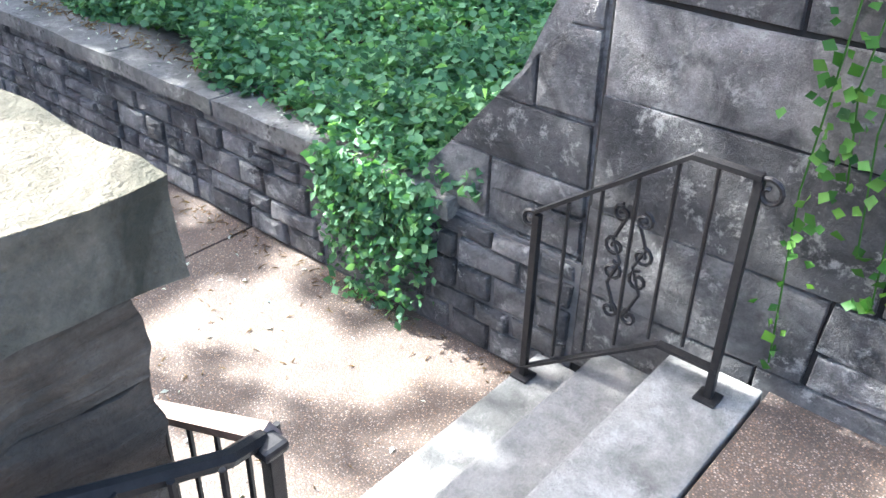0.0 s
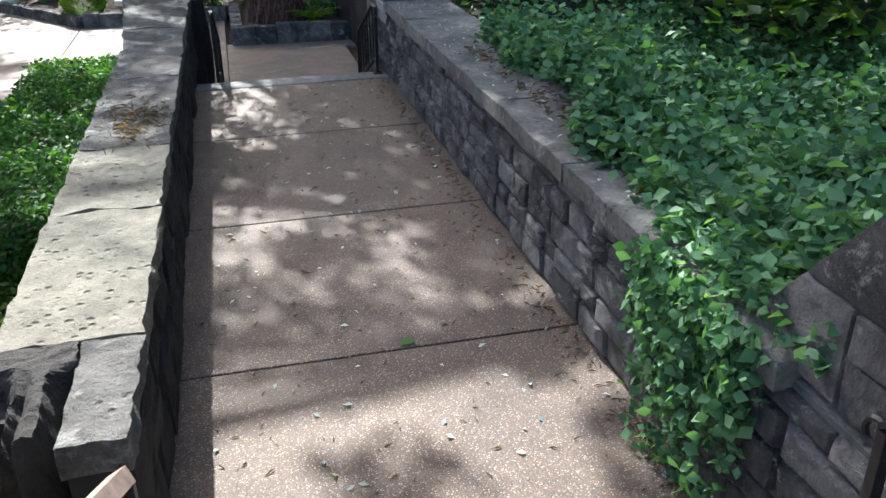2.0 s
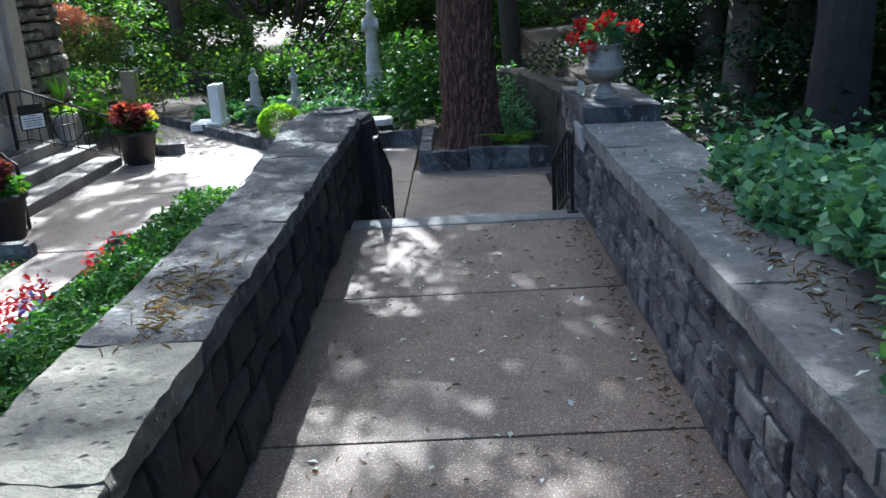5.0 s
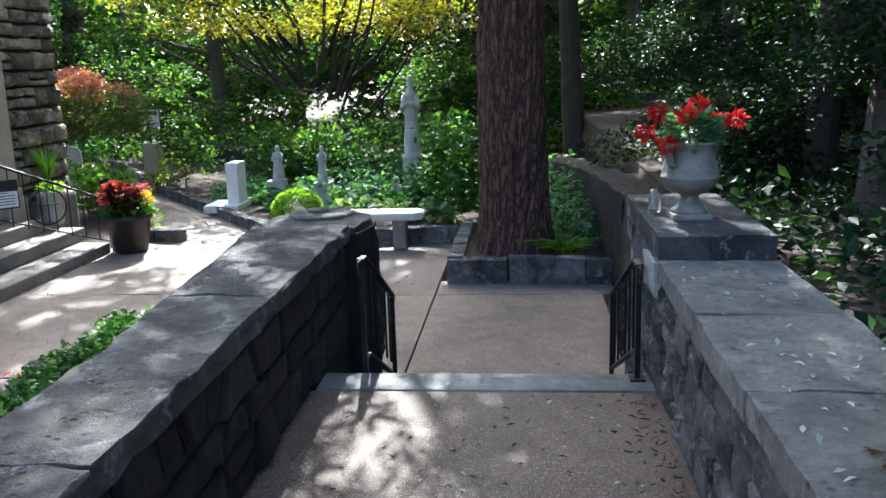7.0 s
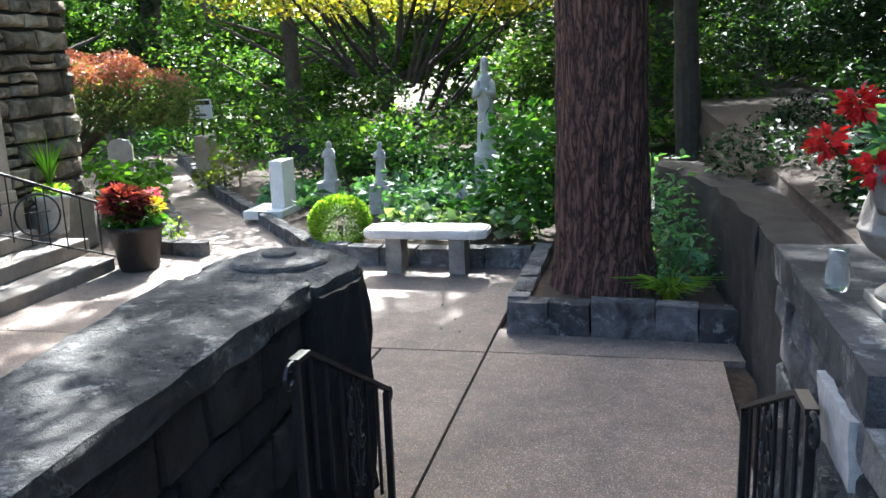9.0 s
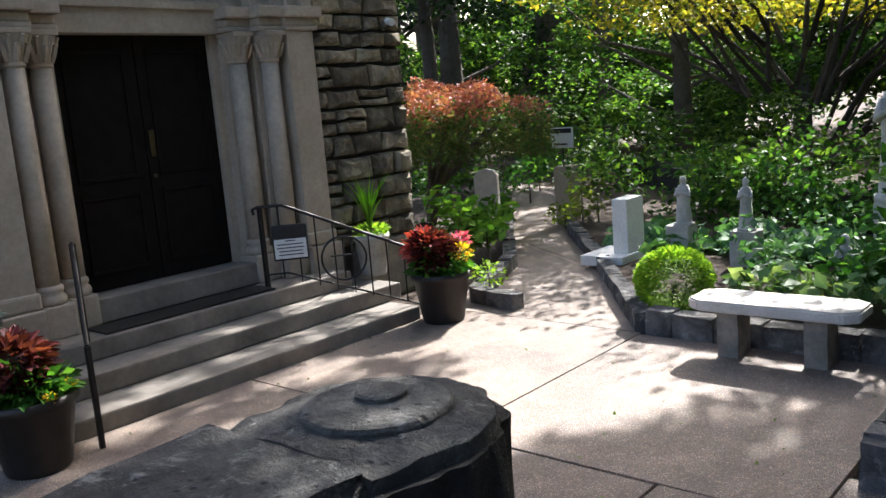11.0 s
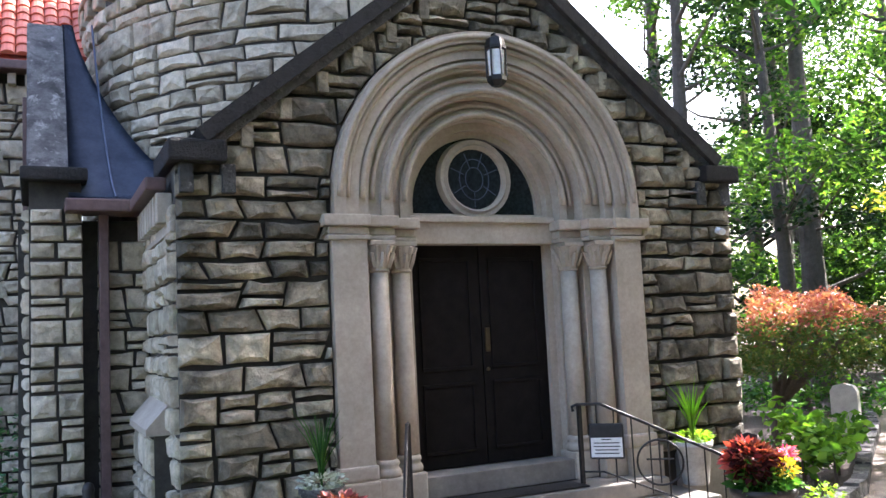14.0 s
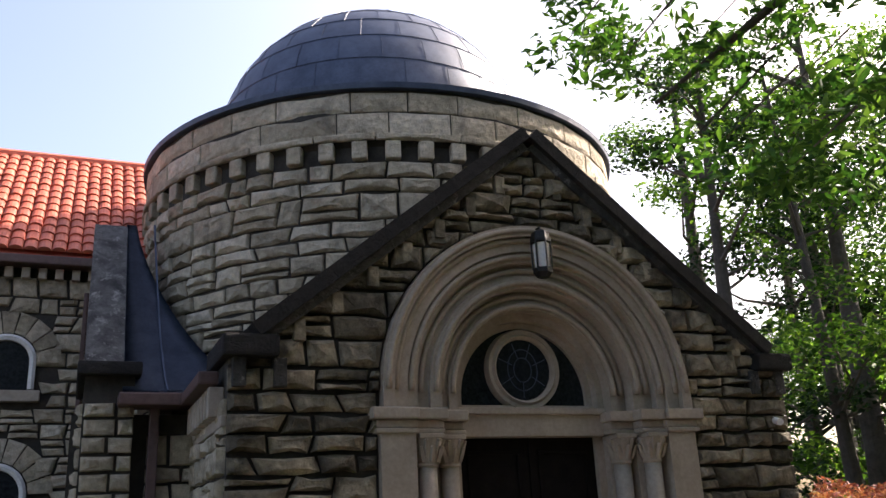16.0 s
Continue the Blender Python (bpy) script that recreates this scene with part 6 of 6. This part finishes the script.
for i in range(70):
    ev.append((g.uniform(6.4, 8.6), g.uniform(9.8, 17.5), g.uniform(1.2, 5.2), g.uniform(0.5, 0.9)))
for i in range(30):
    ev.append((g.uniform(5.9, 8.0), g.uniform(13.0, 22.0), g.uniform(0.5, 2.6), g.uniform(0.4, 0.8)))
yew = thing("yew", "dense dark evergreen foliage behind the wall and urn", "tree")
for x, y in ((6.9, 11.2), (7.3, 13.6), (7.0, 16.2)):
    part("trunk", trunk_mesh([(x, y, 1.0), (x + 0.1, y, 3.0), (x, y + 0.2, 5.5)], [0.16, 0.13, 0.05], 10, 0.03), GREYBARK, yew)
# high clumps added further back to cast shade on the far wall
for i in range(60):
    ev.append((g.uniform(5.8, 8.8), g.uniform(18.0, 25.0), g.uniform(3.2, 7.0), g.uniform(0.5, 0.9)))
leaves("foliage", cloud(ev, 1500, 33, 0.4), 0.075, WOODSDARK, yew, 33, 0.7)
und = leaves("undergrowth", cloud(pts, 300, 31, 0.42), 0.19, WOODS, None, 31, 0.8)
tagged(und, "tangled green undergrowth at the edge of the woods", "undergrowth", kind="stuff")

far = []
for i in range(540):
    a = radians(g.uniform(-15, 128))
    d = g.uniform(27, 40)
    far.append((2 + d * math.cos(a), 9 + d * math.sin(a), g.uniform(0.5, 9.0), g.uniform(1.2, 2.2)))
tagged(leaves("distant_woods", cloud(far, 110, 32), 0.4, WOODS, None, 32), "distant sunlit woods closing the view", "woods", kind="stuff")
# the branch that hangs into view above the court
BX0, BZ0 = -0.7, 6.9
bo = thing("overhanging_branch", "light green compound leaves on a drooping branch", "branch")
cl = []
g = random.Random(44)
part("limb", trunk_mesh([(7.6, 15.6, 6.4), (4.5, 15.3, 6.6), (2.2, 14.6, 6.0), (0.4, 14.0, 5.4)], [0.14, 0.09, 0.05, 0.015], 8, 0.05), GREYBARK, bo)
for i in range(140):
    x = BX0 + 4.6 * math.sqrt(g.random())
    lo = max(4.0, BZ0 - 1.2 * (x - BX0))
    z = g.uniform(lo, 7.9)
    y = 14.0 + g.uniform(-0.7, 0.9)
    cl.append((x, y, z, g.uniform(0.2, 0.38)))
    if i % 2:
        part("twig", tube(bmesh.new(), [(x + 0.7, y + 0.2, z + 0.35), (x, y, z)], [0.012, 0.004], 4), GREYBARK, bo)
leaves("foliage", cloud(cl, 620, 45, 0.6), 0.13, SPRAY, bo, 45, aspect=0.38, droop=0.4)

# ---- planting ----
def shrub(name, label, clumps, per, size, mat, seed, flat=0.8, aspect=0.55, up=0.35):
    s = thing(name, label, "shrub")
    for i, (x, y, z, r) in enumerate(clumps[:5]):
        part("stem", tube(bmesh.new(), [(x, y, -0.05), (x, y, z)], [0.02, 0.006], 5), GREYBARK, s)
    leaves("foliage", cloud(clumps, per, seed, flat), size, mat, s, seed, up, aspect)
    return s


bb = thing("clipped_bush", "small clipped bright green round bush", "shrub")
part("stem", tube(bmesh.new(), [(1.42, 17.0, 0.0), (1.42, 17.0, 0.3)], 0.03, 6), GREYBARK, bb)
leaves("foliage", ball_cloud(1.42, 17.0, 0.34, 0.37, 6500, 51, 0.85, 0.82), 0.045, BRIGHT, bb, 51)
g = random.Random(77)
shrub("rhododendron", "large glossy green shrub beside the tree", [(3.88 + g.uniform(-0.5, 0.6), 17.3 + g.uniform(-0.5, 0.6), g.uniform(0.3, 1.45), g.uniform(0.3, 0.48)) for i in range(22)], 520, 0.15, HEDGE, 52)
shrub("hosta", "pale variegated hosta behind the bench", [(2.2 + 0.28 * i, 17.0 + 0.2 * (i % 2), 0.35, 0.3) for i in range(5)], 700, 0.15, VARIEGATED, 53, 0.5, 0.7)
shrub("hosta", "dark green hosta round the memorial block", [(0.3 + g.uniform(0, 2.0), 19.0 + g.uniform(-0.2, 1.2), g.uniform(0.12, 0.26), g.uniform(0.22, 0.34)) for i in range(20)] + [(g.uniform(-0.9, 0.3), g.uniform(19.5, 20.3), 0.22, 0.3) for i in range(8)], 420, 0.2, IVY, 54, 0.6, 0.7)
shrub("garden_shrub", "mid green garden shrubs behind the memorial block", [(g.uniform(-2.6, 4.0), g.uniform(21.0, 23.5), g.uniform(0.3, 1.2), g.uniform(0.35, 0.6)) for i in range(46)], 380, 0.13, WOODS, 55)
shrub("garden_shrub", "dark low shrubs near the far wall", [(g.uniform(1.6, 5.0), g.uniform(17.8, 20.6), g.uniform(0.15, 0.7), g.uniform(0.3, 0.5)) for i in range(26)], 380, 0.12, IVY, 56)
shrub("garden_shrub", "leafy green shrubs in front of the far wall", [(-1.0 + 3.6 * i / 27 + g.uniform(-0.2, 0.2), 22.6 - 2.5 * i / 27 + g.uniform(-0.3, 0.3), g.uniform(0.2, 0.9), g.uniform(0.3, 0.5)) for i in range(28)], 420, 0.12, HEDGE, 154)
shrub("rhododendron", "low glossy green shrub at the statue's foot", [(3.05 + g.uniform(-0.2, 0.4), 17.5 + g.uniform(-0.2, 0.4), g.uniform(0.2, 0.75), 0.3) for i in range(8)], 480, 0.14, HEDGE, 155)
shrub("garden_shrub", "yellow-green bush beside the sign pedestal", [(-2.1 + g.uniform(-0.45, 0.4), 21.3 + g.uniform(-0.3, 0.3), g.uniform(0.2, 0.8), 0.28) for i in range(9)], 420, 0.1, CREEPING, 157)
shrub("hydrangea", "bright green broad-leaved shrub by the path", [(-2.35 + g.uniform(-0.35, 0.35), 18.9 + g.uniform(-0.5, 0.5), g.uniform(0.25, 0.85), 0.34) for i in range(14)], 420, 0.15, LIME, 57, 0.7, 0.65)
shrub("garden_shrub", "leafy border plants beyond the maple", [(g.uniform(-9.0, -4.6), g.uniform(21.5, 26.5), g.uniform(0.2, 0.9), g.uniform(0.3, 0.5)) for i in range(34)], 330, 0.14, HEDGE, 58)
shrub("fern_bed", "shaded leafy plants along the foot of the far wall", [(5.2 + g.uniform(-0.25, 0.2), 14.7 + 0.05 * i, g.uniform(0.1, 0.95), g.uniform(0.14, 0.24)) for i in range(60)], 420, 0.1, IVY, 156)
shrub("small_shrub", "small pale green plant in the stone-edged bed", [(-0.72, 16.95, 0.25, 0.22), (-1.0, 17.2, 0.22, 0.2)], 1500, 0.06, BRIGHT, 59)
shrub("yew_hedge", "dark green hedge at the foot of the nave wall", [(-5.2 + g.uniform(-0.5, 0.5), 7.0 + 0.3 * i, g.uniform(0.3, 1.2), 0.5) for i in range(10)], 600, 0.09, IVY, 60)
shrub("garden_shrub", "reddish shrub near the chapel corner", [(-3.4, 18.2, 0.3, 0.25), (-3.0, 18.6, 0.4, 0.25)], 500, 0.1, HEDGE, 62)
hg = thing("box_hedge", "clipped green hedge along the foot of the parapet", "hedge")
G = np.random.default_rng(63)
n = 32000
p = np.stack([G.uniform(1.75, 2.9, n), G.uniform(6.6, 10.9, n), G.uniform(0.05, 0.66, n)], 1)
k = G.integers(0, 4, n)
p[k == 3, 1] = np.where(p[k == 3, 1] < 8.0, 6.62, 10.88) + G.normal(0, 0.05, (k == 3).sum())
p[k == 0, 2] = 0.6 + 0.06 * np.sin(p[k == 0, 1] * 6.5) * np.sin(p[k == 0, 0] * 5) + G.normal(0, 0.04, (k == 0).sum())
p[k == 1, 0] = 1.83 + G.normal(0, 0.05, (k == 1).sum())
leaves("foliage", p, 0.055, HEDGE, hg, 63)
part("woody_core", rough_block(1.95, 2.85, 6.85, 10.7, -0.04, 0.42, 0.04, 5), SOIL, hg)


def carpet(name, label, x0, x1, y0, y1, z, dz, n, size, mat, seed, cat="groundcover"):
    G = np.random.default_rng(seed)
    p = np.stack([G.uniform(x0, x1, n), G.uniform(y0, y1, n), z + np.abs(G.normal(0, dz, n))], 1)
    p[:, 2] += 0.5 * dz * np.sin(p[:, 0] * 5 + p[:, 1] * 3)
    return tagged(leaves(name, p, size, mat, None, seed, 0.5), label, cat, kind="stuff")


carpet("groundcover", "yellow-green creeping plants beside the parapet", 1.0, 2.92, 2.5, 7.0, 0.1, 0.09, 11000, 0.06, CREEPING, 64)
carpet("dusty_miller", "silvery pale foliage plants with blue flowers", 1.3, 1.75, 7.0, 8.1, 0.12, 0.14, 1700, 0.085, PALELEAF, 65, "flowers")
carpet("purple_flowers", "blue and purple bedding flowers", 1.25, 1.65, 7.3, 8.9, 0.22, 0.1, 460, 0.06, PURPLE, 66, "flowers")
carpet("red_flowers", "red bedding flowers along the garden path", 0.8, 1.35, 6.9, 7.4, 0.22, 0.08, 320, 0.06, REDFLOWER, 67, "flowers")
carpet("red_flowers", "red bedding flowers along the garden path", 1.1, 1.35, 8.1, 9.0, 0.28, 0.12, 220, 0.06, REDFLOWER, 68, "flowers")
carpet("red_flowers", "red bedding flowers along the garden path", 1.2, 1.5, 9.6, 10.2, 0.28, 0.1, 150, 0.06, REDFLOWER, 168, "flowers")
carpet("bedding_leaves", "green bedding plants below the hedge", 1.0, 1.8, 7.0, 11.1, 0.05, 0.07, 2600, 0.08, HEDGE, 69, "flowers")
for x0, x1, y0, y1, s in ((-3.6, -0.02, 5.0, 11.2, 70), (0.76, 1.02, 4.0, 11.2, 71), (-3.9, -2.2, 8.0, 10.8, 72)):
    carpet("lawn", "short green lawn dappled with sunlight", x0, x1, y0, y1, -0.03, 0.02, int(5200 * (x1 - x0) * (y1 - y0) / 4), 0.055, GRASS, s, "lawn")
G = np.random.default_rng(73)
n = 105000
p = np.stack([5.4 + 5.5 * G.uniform(0, 1, n) ** 1.35, G.uniform(2.2, 8.8, n), 1.12 + np.abs(G.normal(0, 0.13, n))], 1)
p[:, 2] += 0.07 * np.sin(p[:, 0] * 5 + p[:, 1] * 3) + 0.09 * np.sin(p[:, 0] * 2.1 - p[:, 1] * 1.7)
p = p[p[:, 1] + G.normal(0, 0.2, n) < 8.45 - 0.8 * (p[:, 0] - 6.0)]
edge = np.interp(p[:, 1], [3.0, 4.6, 5.6, 6.7, 8.0, 9.0], [5.56, 5.54, 5.55, 5.66, 5.84, 5.96])
p = p[p[:, 0] > edge + 0.07 * np.sin(p[:, 1] * 2.3) + 0.05 * np.sin(p[:, 1] * 7.0) + G.normal(0, 0.03, len(p))]
p[:, 2] += 0.12 * (p[:, 0] < 5.97)
tagged(leaves("ivy", p, 0.066, IVY, None, 73, 0.55, 0.85), "dense dark green ivy on the bank above the wall", "ivy", kind="stuff")
G = np.random.default_rng(79)
n = 500
p = np.stack([5.5 + np.abs(G.normal(0, 0.12, n)), G.uniform(3.4, 7.6, n), 1.243 + np.abs(G.normal(0, 0.006, n))], 1)
tagged(leaves("pine_needles", p, 0.06, NEEDLE, None, 79, 6.0, 0.08), "brown needles lying at the edge of the ivy", "leaf litter", kind="stuff")
# dark leaves added over the bank soil, which the sun lit too brightly
G = np.random.default_rng(80)
p = np.stack([G.uniform(6.0, 13.0, 20000), G.uniform(4.5, 14.0, 20000), 1.1 + np.abs(G.normal(0, 0.14, 20000))], 1)
p = p[p[:, 1] > 8.2 - 0.8 * (p[:, 0] - 6.0)]
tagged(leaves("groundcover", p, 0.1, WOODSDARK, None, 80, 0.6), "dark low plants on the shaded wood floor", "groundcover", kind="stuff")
carpet("ivy", "dense ivy spreading over the bank", 6.1, 9.5, -3.0, 2.2, 1.6, 0.5, 12000, 0.08, IVY, 74, "ivy")
G = np.random.default_rng(75)
n = 1900
yy = 3.6 + G.choice([-0.3, -0.16, 0.0, 0.1, 0.24, 0.36], n) + G.normal(0, 0.05, n)
zz = 1.28 - np.abs(G.normal(0, 0.38, n)) * np.clip(1.3 - np.abs(yy - 3.65) * 1.6, 0.1, 1)
p = np.stack([5.3 - np.abs(G.normal(0, 0.05, n)), yy, np.clip(zz, 0.47, 1.4)], 1)
tagged(leaves("hanging_ivy", p, 0.055, IVY, None, 75, 0.0, 0.75, 0.4, outward=(-3, 0, 0.5)), "ivy trailing down the face of the wall", "ivy", kind="stuff")
n = 1900
p = np.stack([5.42 + G.uniform(-0.1, 0.55, n) , G.uniform(3.0, 4.1, n), 1.26 + np.abs(G.normal(0, 0.08, n))], 1)
tagged(leaves("ivy", p, 0.06, IVY, None, 76, 0.6, 0.75), "ivy creeping over the coping", "ivy", kind="stuff")
vine = thing("creeper", "bright young creeper strands on the tall wall", "creeper")
for i in range(7):
    y = 1.05 + 0.09 * i
    z0, L = G.uniform(2.5, 2.9), G.uniform(0.5, 1.5)
    part("strand", tube(bmesh.new(), [(5.3, y, z0), (5.29, y + 0.03, z0 - L * 0.5), (5.3, y - 0.02, z0 - L)], 0.004, 4), HEDGE, vine)
    m = int(40 * L)
    tagged(leaves("leaf_mass", np.stack([5.28 + G.normal(0, 0.015, m), y + G.normal(0, 0.05, m), z0 - G.uniform(0, L, m)], 1), 0.055, HEDGE, vine, 90 + i, 0, 0.8, 0.4, outward=(-3, 0, 0.5)), kind="stuff")
lily = thing("day_lily", "clump of arching bright green strap leaves", "plant")
bm = bmesh.new()
for i in range(90):
    a, l, b_ = G.uniform(0, 6.28), G.uniform(0.25, 0.5), G.uniform(0.5, 1.0)
    d = Vector((math.cos(a), math.sin(a), 0))
    pts = [Vector((5.02 + d.x * 0.04, 14.55 + d.y * 0.04, 0.2)) + d * float(b_ * l * q * q) + Vector((0, 0, float(l * (q - 0.55 * q * q)))) for q in (0, 0.33, 0.66, 1)]
    tube(bm, pts, [0.006, 0.009, 0.007, 0.001], 4)
part("tuft", bm, BRIGHT, lily)
fern = thing("fern", "green fern fronds behind the tree", "fern")
for i in range(26):
    a, l = G.uniform(0, 6.28), G.uniform(0.35, 0.6)
    d = np.array([math.cos(a), math.sin(a), 0])
    q = np.linspace(0.1, 1, 24)
    base = np.array([5.1, 15.5, 0.2]) + G.normal(0, 0.12, 3) * np.array([1, 3, 0])
    c = base + d * (l * 0.8 * q[:, None]) + np.array([0, 0, 1]) * (l * (1.1 * q - 0.75 * q * q))[:, None]
    sd = np.array([-d[1], d[0], 0]) * (0.07 * (1.05 - q))[:, None]
    leaves("frond", np.concatenate([c + sd, c - sd]), 0.06, IVY, fern, 200 + i, 0.5, 0.35)

# fallen leaves and litter
lit = np.stack([np.concatenate([G.uniform(3.45, 5.3, 500), 5.3 - np.abs(G.normal(0, 0.08, 500))]), G.uniform(2.6, 10.0, 1000), np.full(1000, 0.433)], 1)
tagged(leaves("pine_needles", lit, 0.05, NEEDLE, None, 305, 6.0, 0.08), "thin brown needles scattered on the walkway", "leaf litter", kind="stuff")
lit = np.stack([3.18 + G.normal(0, 0.09, 260), 6.4 + G.normal(0, 0.25, 260), 1.225 + np.abs(G.normal(0, 0.006, 260))], 1)
tagged(leaves("pine_needles", lit, 0.06, NEEDLE, None, 306, 6.0, 0.08), "brown needles heaped on the parapet coping", "leaf litter", kind="stuff")
lit = np.stack([G.uniform(3.5, 5.3, 150), G.uniform(2.6, 10.0, 150), np.full(150, 0.436)], 1)
tagged(leaves("fallen_leaves", lit, 0.04, PALELEAF, None, 301, 3.0), "small pale fallen leaves on the walkway", "leaf litter", kind="stuff")
lit = np.stack([G.uniform(5.35, 5.9, 160), G.uniform(3.3, 9.8, 160), np.full(160, 1.246)], 1)
tagged(leaves("fallen_leaves", lit, 0.035, PALELEAF, None, 302, 3.0), "pale fallen leaves on the coping", "leaf litter", kind="stuff")
lit = np.stack([G.uniform(-0.8, 5.2, 120), G.uniform(11.4, 16.2, 120), np.full(120, 0.006)], 1)
tagged(leaves("fallen_leaves", lit, 0.035, MAPLEGREEN, None, 303, 3.0), "scattered fallen leaves on the court", "leaf litter", kind="stuff")
tagged(leaves("green_leaf", np.array([[4.46, 4.83, 0.437]]), 0.12, HEDGE, None, 304, 6.0, 0.8), "single green leaf on the walkway", "leaf")

# things of the same kind of repeat share a group
for stem, name in (("woodland_tree", "trees of the woods"), ("flower_pot", "flower pots before the chapel"), ("iron_railing", "iron stair railings"), ("garden_shrub", "shrubs of the garden bed"), ("hosta", "hostas in the garden bed"), ("statue", "statues in the garden bed"), ("rhododendron", "shrubs beside the tree"), ("red_flowers", "red flowers along the path")):
    for ob in [o for o in bpy.data.objects if o.parent is None and o.name.split(".")[0] == stem]:
        tagged(ob, group=name)
